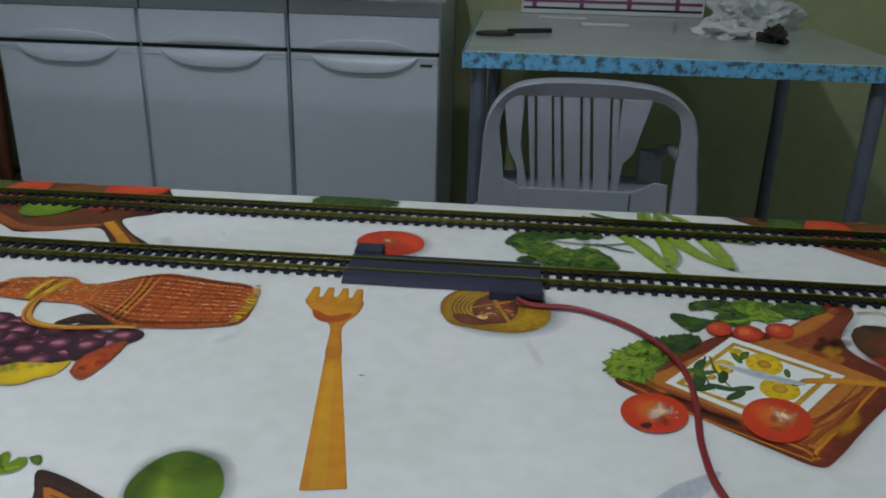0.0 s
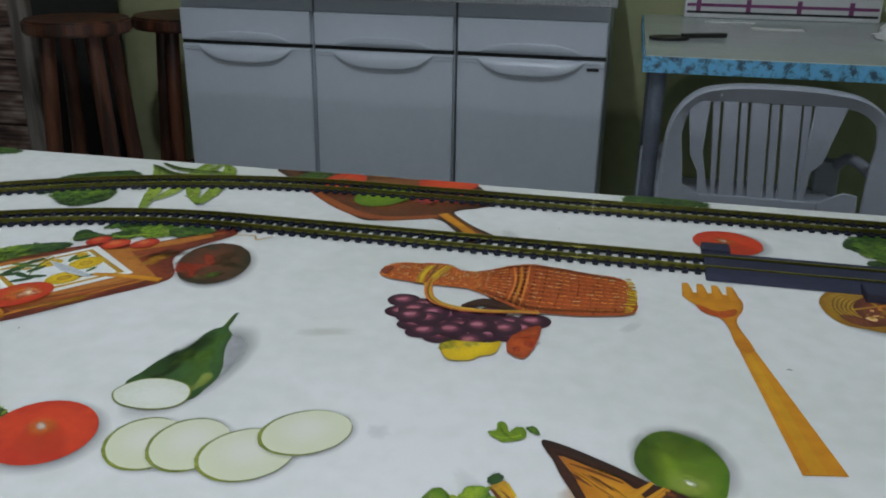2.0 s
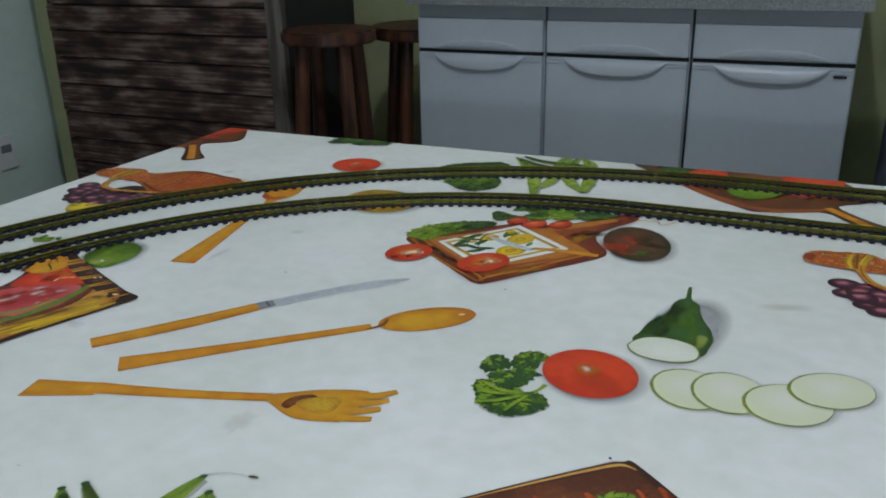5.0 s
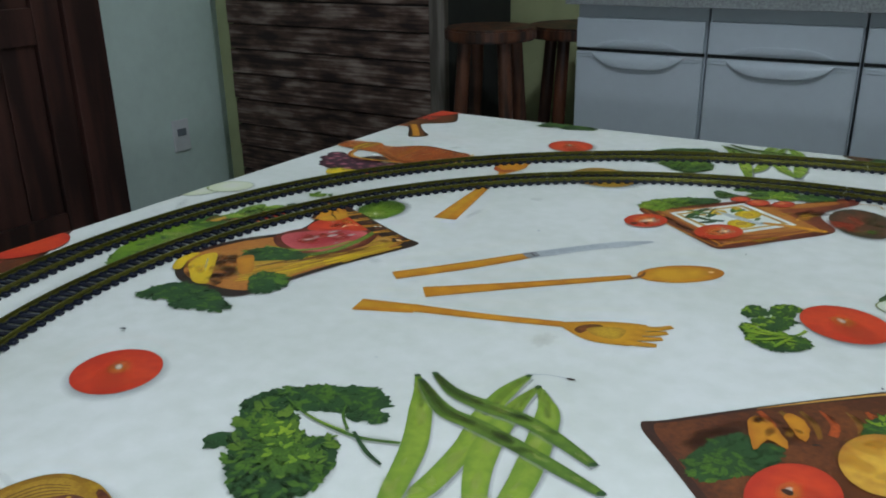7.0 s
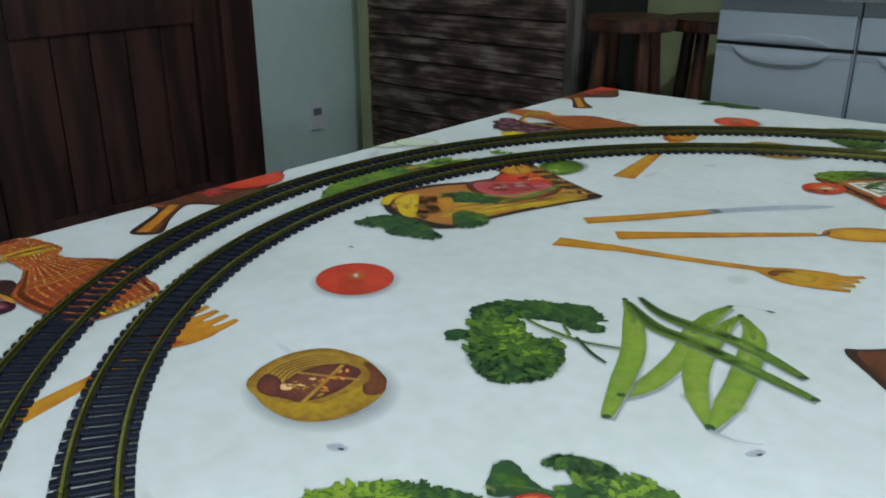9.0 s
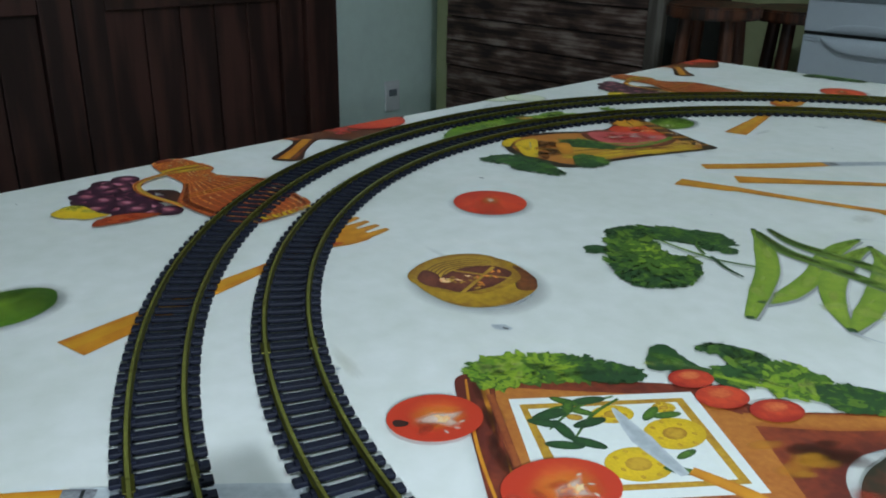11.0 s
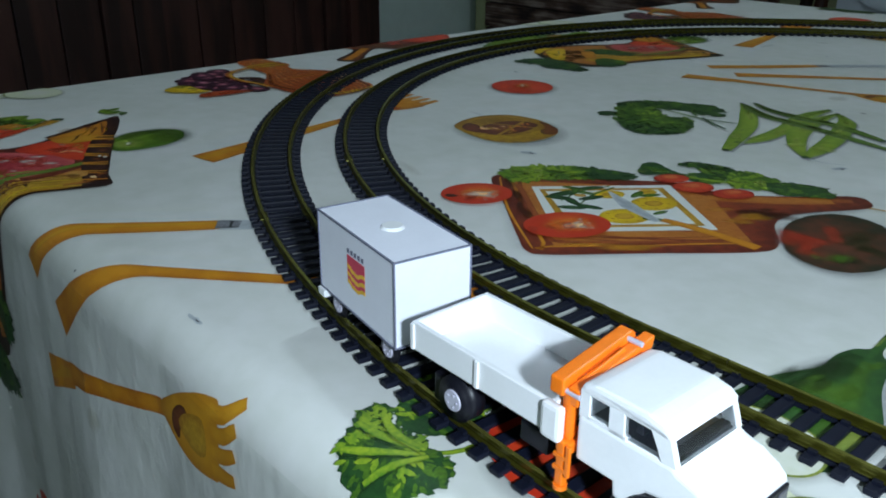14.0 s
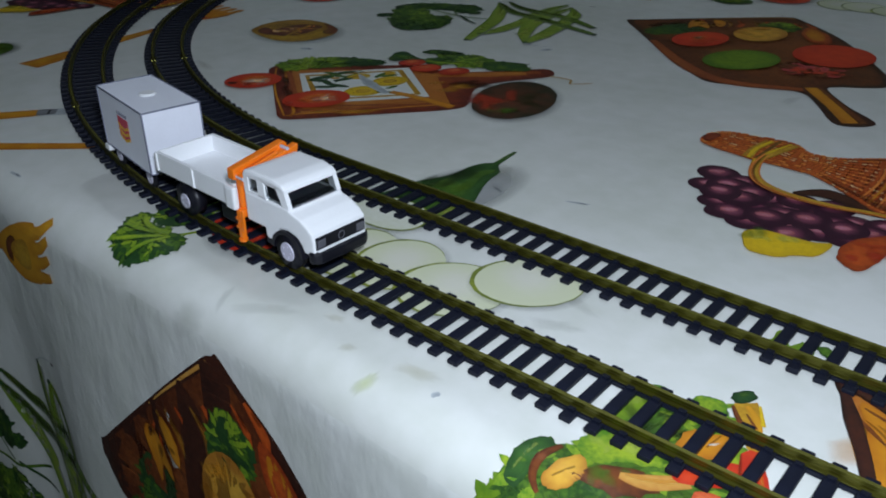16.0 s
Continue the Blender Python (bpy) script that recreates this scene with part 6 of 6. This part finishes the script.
def swept(line, offset, profile):
    """A profile of (side, height) pulled along a line, shifted to one side of it."""
    bm, rings = bmesh.new(), []
    for k, p in enumerate(line):
        h = heading(line, k)
        n = Vector((-math.sin(h), math.cos(h)))
        rings.append([bm.verts.new((p.x + n.x * (offset + s), p.y + n.y * (offset + s), z)) for s, z in profile])
    m = len(profile)
    for a, b in zip(rings, rings[1:]):
        for j in range(m):
            f = bm.faces.new((a[j], a[(j + 1) % m], b[(j + 1) % m], b[j]))
            f.material_index = 1 if profile[j][1] > RAIL_TOP - 1e-5 and profile[(j + 1) % m][1] > RAIL_TOP - 1e-5 else 0
    bm.faces.new(rings[0]), bm.faces.new(rings[-1][::-1])
    bmesh.ops.recalc_face_normals(bm, faces=bm.faces)
    return bm


Z0 = TOP + 0.0004
ZB = Z0 + TIE_H
RAIL = [(-0.0010, ZB), (0.0010, ZB), (0.0010, ZB + 0.0004), (0.0004, ZB + 0.0007), (0.0004, ZB + 0.0014), (0.00055, ZB + 0.0017), (0.00055, RAIL_TOP), (-0.00055, RAIL_TOP), (-0.00055, ZB + 0.0017), (-0.0004, ZB + 0.0014), (-0.0004, ZB + 0.0007), (-0.0010, ZB + 0.0004)]
WEB = [(-0.0014, Z0 + 0.0003), (0.0014, Z0 + 0.0003), (0.0014, ZB - 0.0002), (-0.0014, ZB - 0.0002)]


def lay_track(line, label, group, length=52, cut=0, bare=()):
    """Sections of track, joined end to end: two rails, webs, sleepers and joiners."""
    k, last = cut, len(line) - 1
    starts = [0] + list(range(cut, last, length)) if cut else list(range(0, last, length))
    for a in starts:
        b = min(a + length if a >= cut else cut, last)
        if b - a < 3:
            continue
        t = thing("track_section", label, "model track", None, group)
        piece = line[a:b + 1]
        trimmed = [piece[0].lerp(piece[1], 0.06)] + piece[1:-1] + [piece[-1].lerp(piece[-2], 0.06)]
        for s in (-1, 1):
            part("rail", swept(trimmed, s * GAUGE / 2, RAIL), [BRASS, RAILTOP], t, "tarnished brass rail")
            part("web", swept(trimmed, s * GAUGE / 2, WEB), SLEEPER, t)
            j = piece[0]
            h = heading(line, a)
            if a:
                part("joiner", box((-0.004, -0.0017, ZB - 0.0001), (0.004, 0.0017, ZB + 0.0011), 0.0003, pose(j.x - math.sin(h) * s * GAUGE / 2, j.y + math.cos(h) * s * GAUGE / 2, 0, 0, 0, math.degrees(h))), BRASS, t, "brass rail joiner")
        for q in range(a + 1, b, 2):
            p, h = line[q], heading(line, q)
            if any(lo < p.x < hi and (p.y > 0) for lo, hi in bare):
                continue
            o = new("sleeper", TIE_MESH)
            o.parent = t
            o.matrix_basis = pose(p.x, p.y, Z0, 0, 0, math.degrees(h))


OUTER = loop_line(-0.343, -0.4250, 0.3895, 0.098, 0.1055, 2.042)
INNER = loop_line(-0.2936, -0.3703, 0.3025, 0.0597, 0.0495, 2.0257)
RR0, RR1 = 0.331, 0.437
lay_track(OUTER, "outer model track, brass rails on black sleepers", "outer track loop", 62, 34)
lay_track(INNER, "inner model track, brass rails on black sleepers", "inner track loop", 62, 46, ((RR0 - 0.002, RR1 + 0.002),))


def rerailer():
    """The dark ramp that lies round the rails on the inner far straight."""
    y = 0.3025
    r = thing("rerailer_ramp", "dark navy plastic rerailing ramp with a wire terminal", "rerailer", pose(0, y, Z0))
    h, g = TIE_H + RAIL_H - 0.0006, GAUGE / 2
    low = TIE_H - 0.0001
    for q in (-1, 1):
        out = [(q * 0.0205, 0), (q * 0.0165, h - 0.0008), (q * (g + 0.0014), h), (q * (g + 0.0014), low), (q * 0.014, 0.0)]
        part("side_ramp", prism(out if q > 0 else out[::-1], RR0, RR1, "x"), NAVY, r)
    part("middle", box((RR0, -g + 0.0014, low), (RR1, g - 0.0014, h - 0.0002), 0.0006), NAVY, r)
    part("base", box((RR0, -0.0128, 0.0), (RR1, 0.0128, low - 0.0002)), NAVY, r)
    part("terminal", box((0.410, -0.0300, 0), (0.4375, -0.0150, 0.0048), 0.0006), NAVY, r, "dark terminal box")
    part("terminal", box((RR0, 0.0165, 0), (RR0 + 0.016, 0.0285, 0.0045), 0.0006), NAVY, r, "dark terminal box")
    return r


rerailer()
wire = tube([(0.424, 0.268, TOP + 0.004), (0.432, 0.2655, TOP + 0.0022), (0.452, 0.265, TOP + 0.002), (0.466, 0.258, TOP + 0.002), (0.481, 0.245, TOP + 0.002), (0.493, 0.225, TOP + 0.002), (0.498, 0.203, TOP + 0.002), (0.497, 0.178, TOP + 0.002), (0.494, 0.150, TOP + 0.002), (0.497, 0.118, TOP + 0.002), (0.520, 0.060, TOP + 0.002), (0.60, -0.02, TOP + 0.002)], 0.0014, 10, 6)
tagged(part("feeder_wire", wire, RED_WIRE, None, "", True), "dark red feeder wire running over the tablecloth", "wire")


# ---- the rail truck and its trailer ----
MM = 0.001
LENS_GREY = mat("dark_grey_toy_plastic", (0.10, 0.10, 0.12), 0.3, 0, 0.15, 200)
# darker copy of the crane's orange, for the shade inside its slots
SLOT_SHADE = mat("slot_shade_orange", (0.60, 0.10, 0.006), 0.5, 0, 0.1, 200)


def mm(points):
    return [(x * MM, y * MM) for x, y in points]


def mbox(lo, hi, bevel=0.0):
    return box([v * MM for v in lo], [v * MM for v in hi], bevel * MM)


def wheel(parent, x, y, r, w, hub, material):
    s = 1 if y > 0 else -1
    bm = rod((x * MM, (y - s * w) * MM, r * MM), (x * MM, y * MM, r * MM), r * MM, r * MM, 28)
    bmesh.ops.bevel(bm, geom=[e for e in bm.edges if abs(e.verts[0].co.y - e.verts[1].co.y) < 1e-7], offset=0.7 * MM, segments=2, affect="EDGES")
    t = part("wheel", bm, material, parent, "black toy tyre", True)
    part("hub", rod((x * MM, (y - s * 0.3) * MM, r * MM), (x * MM, (y + s * 0.35) * MM, r * MM), r * hub * MM, r * hub * 0.9 * MM, 24), TOY_GREY, t, "pale grey wheel hub")
    for k in range(5):
        a = 2 * math.pi * k / 5
        cx, cz = (x + r * hub * 0.55 * math.cos(a)) * MM, (r + r * hub * 0.55 * math.sin(a)) * MM
        part("bolt", rod((cx, (y + s * 0.3) * MM, cz), (cx, (y + s * 0.6) * MM, cz), 0.28 * MM, 0.28 * MM, 8), TOY_GREY, t)
    return t


def rail_truck(m):
    """A snub-nosed toy truck on rails: cab, flat bed with low sides, folded loading crane."""
    t = thing("toy_truck", "white toy flatbed truck with an orange crane on the rails", "toy truck", m)
    W = 10.6
    # cab shell: lower body, pillars and roof, open where the windows are
    lower = [(-20, 10.5), (-20, 20.6), (1.2, 20.6), (2.6, 19.7), (6.6, 18.7), (10.0, 17.0), (11.9, 15.3), (12.5, 13.2), (12.6, 9.6), (11.2, 8.2), (7.6, 8.2), (6.8, 10.2), (4.6, 12.3), (0.6, 13.1), (-3.6, 12.3), (-5.8, 9.8), (-6.2, 7.2), (-10.6, 7.2), (-11, 10.5)]
    bm = prism(mm(lower), -W * MM, W * MM, "y", 0.7 * MM)
    part("cab_body", bm, TOY_WHITE, t)
    part("roof", prism(mm([(-20.2, 25.5), (-19.9, 27.6), (-17, 28.3), (-5, 28.4), (-1.2, 27.6), (0.4, 26.3), (0.5, 25.5)]), -10.5 * MM, 10.5 * MM, "y", 0.9 * MM), TOY_WHITE, t)
    for s in (-1, 1):
        y0, y1 = sorted((s * 8.9, s * 10.4))
        part("pillar", prism(mm([(-20, 20.5), (-20, 26.4), (-17.9, 26.4), (-17.7, 20.5)]), y0 * MM, y1 * MM), TOY_WHITE, t)
        part("pillar", prism(mm([(-13.0, 20.5), (-13.2, 26.4), (-9.9, 26.4), (-9.5, 20.5)]), y0 * MM, y1 * MM), TOY_WHITE, t)
        part("pillar", prism(mm([(-1.2, 20.5), (-2.4, 23.0), (-3.6, 25.2), (-4.2, 26.4), (-0.2, 26.4), (1.9, 20.5)]), y0 * MM, y1 * MM), TOY_WHITE, t)
        part("window_sill", mbox((-18, min(s * 8.9, s * 10.4), 20.3), (-9, max(s * 8.9, s * 10.4), 21.2)), TOY_WHITE, t)
        part("side_window", prism(mm([(-17.7, 20.5), (-17.9, 26.2), (-13.1, 26.2), (-13.0, 20.5)]), s * 9.6 * MM, s * 9.8 * MM), GLASS, t, "small clear side window")
        part("side_window", prism(mm([(-9.5, 20.5), (-9.8, 26.2), (-4.0, 26.2), (-1.2, 20.5)]), s * 9.6 * MM, s * 9.8 * MM), GLASS, t, "small clear side window")
        part("fender", swept_arch(s, W), TOY_BLACK, t, "black wheel arch")
        part("step", mbox((-11, min(s * 8, s * 10.4), 5.2), (-6.4, max(s * 8, s * 10.4), 7.4), 0.4), TOY_BLACK, t)
        part("headlight", mbox((12.4, min(s * 6.2, s * 9.4), 10.9), (13.1, max(s * 6.2, s * 9.4), 13.6), 0.3), LENS_GREY, t, "dark grey square headlight")
    part("rear_panel", mbox((-20, -9, 20.5), (-18.9, 9, 26.2)), TOY_WHITE, t)
    part("windscreen", prism(mm([(1.4, 20.4), (-0.6, 26.2), (-0.4, 26.2), (1.6, 20.4)]), -9.2 * MM, 9.2 * MM), GLASS, t, "clear windscreen")
    part("interior", mbox((-18, -8.6, 20.4), (1.0, 8.6, 20.8)), LENS_GREY, t, "dark grey cab floor")
    for s in (-1, 1):
        part("seat", mbox((-9.5, s * 4.4 - 2.6, 20.7), (-7.5, s * 4.4 + 2.6, 24.0), 0.5), LENS_GREY, t)
    part("dashboard", mbox((-1.5, -8.6, 20.7), (0.6, 8.6, 21.5), 0.3), TOY_BLACK, t)
    part("grille", mbox((12.3, -9.8, 10.4), (12.9, 9.8, 14.4), 0.25), TOY_BLACK, t, "black front grille")
    star = bmesh.new()
    for k in range(24):
        a, b = 2 * math.pi * k / 24, 2 * math.pi * (k + 1) / 24
        add_rod(star, (13.0 * MM, 1.2 * math.cos(a) * MM, (12.4 + 1.2 * math.sin(a)) * MM), (13.0 * MM, 1.2 * math.cos(b) * MM, (12.4 + 1.2 * math.sin(b)) * MM), 0.16 * MM, None, 6)
    part("front_ring", star, LENS_GREY, t, "plain grey ring on the grille")
    part("bumper", prism([(10.2 * MM, -11.2 * MM), (12.6 * MM, -11.2 * MM), (14.2 * MM, -9 * MM), (14.6 * MM, 0), (14.2 * MM, 9 * MM), (12.6 * MM, 11.2 * MM), (10.2 * MM, 11.2 * MM)], 5.8 * MM, 9.8 * MM, "z", 1.0 * MM), TOY_BLACK, t, "black front bumper")
    part("bumper_trim", mbox((12.9, -9.4, 9.75), (13.3, 9.4, 10.2), 0.1), TOY_WHITE, t, "thin white strip over the bumper")
    part("chassis", mbox((-70, -4.2, 7.6), (6, 4.2, 12.4), 0.4), TOY_BLACK, t, "black chassis")
    part("chassis_rail", mbox((-70, -9.5, 11.0), (-24, 9.5, 13.2), 0.3), TOY_BLACK, t)
    part("fuel_tank", mbox((-36, -9.6, 5.6), (-28, -5.2, 10.8), 0.6), TOY_BLACK, t)
    bed = part("bed", mbox((-69.5, -11.6, 13.4), (-25.5, 11.6, 14.6), 0.3), TOY_WHITE, t)
    for s in (-1, 1):
        part("side_board", mbox((-69.5, min(s * 10.7, s * 12.0), 13.6), (-25.5, max(s * 10.7, s * 12.0), 20.8), 0.3), TOY_WHITE, bed)
        for x in (-69.5, -47.6):
            part("stanchion", mbox((x, min(s * 11.9, s * 12.5), 13.8), (x + 1.1, max(s * 11.9, s * 12.5), 20.4), 0.15), TOY_WHITE, bed)
    part("end_board", mbox((-69.6, -10.7, 13.6), (-68.4, 10.7, 20.8), 0.3), TOY_WHITE, bed)
    part("end_board", mbox((-26.8, -10.7, 13.6), (-25.4, 10.7, 20.8), 0.3), TOY_WHITE, bed)
    for s in (-1, 1):
        part("headboard_corner", mbox((-27.6, min(s * 11.0, s * 13.2), 13.2), (-22.6, max(s * 11.0, s * 13.2), 21.2), 0.9), TOY_WHITE, bed)
    # the crane folded across behind the cab
    c = part("crane_post", mbox((-24.6, -2.6, 12.8), (-20.6, 2.6, 23.0), 0.6), TOY_ORANGE, t, "orange crane post")
    part("crane_beam", mbox((-24.4, -11.6, 10.6), (-21.0, 11.6, 13.4), 0.5), TOY_ORANGE, c)
    for s in (-1, 1):
        leg = part("outrigger", mbox((-23.8, min(s * 10.2, s * 12.0), 2.8), (-21.8, max(s * 10.2, s * 12.0), 13.5 if s < 0 else 12), 0.4), TOY_ORANGE, t, "orange outrigger leg")
        part("foot", rod((-22.8 * MM, s * 11.1 * MM, 2.0 * MM), (-22.8 * MM, s * 11.1 * MM, 3.0 * MM), 1.5 * MM, 1.5 * MM, 16), TOY_ORANGE, leg)
    # two parallel arms lie folded, rising to the far side
    for x0, x1, rise, y0, y1 in ((-27.0, -23.6, 1.2, -11.4, 9.0), (-23.2, -20.4, -0.4, -10.5, 12.0)):
        at = lambda y: 21.8 + rise + (y + 11) * 0.23
        part("crane_arm", prism([(y0 * MM, at(y0) * MM), (y1 * MM, at(y1) * MM), ((y1 + 0.5) * MM, (at(y1) + 2.8) * MM), (y0 * MM, (at(y0) + 3.6) * MM)], x0 * MM, x1 * MM, "x", 0.45 * MM), TOY_ORANGE, c)
        # raised strip, no recess: the slot's shade is put into its colour
        part("slot_strip", prism([((y0 + 4) * MM, (at(y0 + 4) + 1.0) * MM), ((y1 - 4) * MM, (at(y1 - 4) + 0.9) * MM), ((y1 - 4) * MM, (at(y1 - 4) + 1.7) * MM), ((y0 + 4) * MM, (at(y0 + 4) + 1.9) * MM)], (x1 - 0.2) * MM, (x1 + 0.12) * MM, "x"), SLOT_SHADE, c, "darker orange strip coloured as a shaded slot on the crane arm")
    part("hydraulic_ram", rod((-22.4 * MM, -8 * MM, 25.0 * MM), (-22.4 * MM, 5 * MM, 28.0 * MM), 0.55 * MM, 0.55 * MM, 10), TOY_ORANGE, c)
    for z in (6.5, 9.5):
        part("ladder_rung", mbox((-24.4, -12.2, z), (-20.6, -11.4, z + 1.0), 0.2), TOY_ORANGE, c)
    part("ladder_rail", mbox((-21.2, -12.2, 6.0), (-20.2, -11.4, 13.2), 0.2), TOY_ORANGE, c)
    part("crane_arm", mbox((-24.4, -10.6, 13.0), (-21.8, -8.2, 24.6), 0.9), TOY_ORANGE, c)
    part("crane_arm", mbox((-27.2, 5.6, 25.6), (-23.4, 10.6, 30.0), 1.3), TOY_ORANGE, c, "knuckle of the folded crane")
    for y, z in ((-10.2, 24.0), (-5, 25.2), (7.8, 29.0)):
        part("pin", rod((-24.0 * MM, y * MM, z * MM), (-20.1 * MM, y * MM, z * MM), 0.6 * MM, 0.6 * MM, 10), TOY_GREY, c)
    for x, y in ((0, 11.0), (0, -11.0)):
        wheel(t, x, y, 6.0, 3.6, 0.56, TOY_BLACK)
    for x, y in ((-55.8, 11.0), (-55.8, -11.0)):
        wheel(t, x, y, 5.7, 5.5, 0.5, TOY_BLACK)
    for x in (-62.0,):
        part("axle_box", mbox((x - 3, -9, 1.0), (x + 3, 9, 8.4), 0.8), TOY_BLACK, t)
    part("coupling", mbox((-78, -1, 5.2), (-70, 1, 6.6), 0.2), TOY_BLACK, t)
    return t


def swept_arch(s, w):
    """A wheel arch over the front wheel."""
    outer = [(7.6 * math.cos(a), 5.4 + 7.6 * math.sin(a)) for a in (math.pi * (0.02 + 0.96 * k / 14) for k in range(15))]
    inner = [(6.2 * math.cos(a), 5.4 + 6.2 * math.sin(a)) for a in (math.pi * (0.02 + 0.96 * k / 14) for k in range(15))]
    y0, y1 = sorted((s * (w - 2.5), s * (w + 0.7)))
    return prism(mm(outer + inner[::-1]), y0 * MM, y1 * MM)


BADGE = {
    "red": mat("badge_red", (0.62, 0.05, 0.10), 0.6, 0, 0.1, 200),
    "yellow": mat("badge_yellow", (0.85, 0.50, 0.03), 0.6, 0, 0.1, 200),
}


def card_trailer(m):
    """A box trailer of folded white card on four small wheels."""
    t = thing("toy_trailer", "white card box trailer with a red and yellow chevron badge", "toy trailer", m)
    L, W, z0, z1 = 21.5, 11.0, 8.0, 31.2
    body = part("box_body", mbox((-L, -W, z0), (L, W, z1)), CARD, t)
    e = 0.45
    for y in (-W, W):
        for z in (z0, z1):
            part("card_edge", mbox((-L - 0.06, y - e / 2, z - e / 2), (L + 0.06, y + e / 2, z + e / 2)), CARD_EDGE, body)
        for x in (-L, L):
            part("card_edge", mbox((x - e / 2, y - e / 2, z0), (x + e / 2, y + e / 2, z1)), CARD_EDGE, body)
    for x in (-L, L):
        for z in (z0, z1):
            part("card_edge", mbox((x - e / 2, -W, z - e / 2), (x + e / 2, W, z + e / 2)), CARD_EDGE, body)
    bm = rod((1 * MM, 0, z1 * MM), (1 * MM, 0, (z1 + 0.7) * MM), 3.3 * MM, 2.7 * MM, 24)
    part("roof_disc", bm, TOY_WHITE, body, "small white disc on the roof")
    for s in (-1, 1):
        def sheet(name, pts, material, d):
            y = s * (W + d)
            part(name, prism(mm(pts), min(s * W * MM, y * MM), max(s * W * MM, y * MM)), material, body)
        cx, top, half = -1.0 * s, 24.3, 5.0
        sheet("badge", [(cx - half, top), (cx + half, top), (cx + half, top - 7.2), (cx, top - 9.4), (cx - half, top - 7.2)], BADGE["red"], 0.06)
        for k in range(3):
            z = top - 2.6 - 2.2 * k
            n = 8
            up = [(cx - half + 2 * half * j / n, z - 1.5 * (1 - abs(2 * j / n - 1)) + 0.25 * math.sin(j * 2.2)) for j in range(n + 1)]
            sheet("badge_stripe", up + [(x, q - 1.1) for x, q in up[::-1]], BADGE["yellow"], 0.10)
        for k in range(5):
            x = cx - half + 0.1 + 2.0 * k
            sheet("badge_bar", [(x, top + 0.5), (x + 1.3, top + 0.5), (x + 1.3, top + 2.0), (x, top + 1.7)], CARD_EDGE, 0.06)
    part("chassis", mbox((-17, -6, 4.6), (17, 6, 7.9), 0.3), TOY_BLACK, t, "black underframe")
    for x in (-14.6, 14.6):
        for s in (-1, 1):
            wheel(t, x, s * 9.3, 4.4, 1.6, 0.6, TOY_BLACK)
    part("step", mbox((-L - 0.5, -W - 1.0, 5.6), (-L + 3.5, -W + 1.2, 7.8), 0.2), TOY_WHITE, t, "small white rear step")
    part("tow_bar", mbox((17, -0.8, 5.0), (27, 0.8, 6.2), 0.2), TOY_BLACK, t)
    return t


def on_track(line, x_front, back):
    """Place and heading on the near part of a line, a distance back along it from the point at x_front."""
    k = min((j for j in range(len(line)) if line[j].y < -0.1), key=lambda j: abs(line[j].x - x_front))
    j = k + int(round(back / (PITCH / 2)))
    return line[j]


def stand(line, x_front, lead, trail):
    """A pose whose two axles stand on the rails, the front one at the origin."""
    a, b = on_track(line, x_front, lead), on_track(line, x_front, trail)
    d = a - b
    return pose(a.x, a.y, RAIL_TOP - 0.0003, 0, 0, math.degrees(math.atan2(d.y, d.x)))


FRONT = 0.109
rail_truck(stand(OUTER, FRONT, 0.0, 0.058))
card_trailer(stand(OUTER, FRONT, 0.085, 0.115) @ pose(-0.0146, 0, 0))
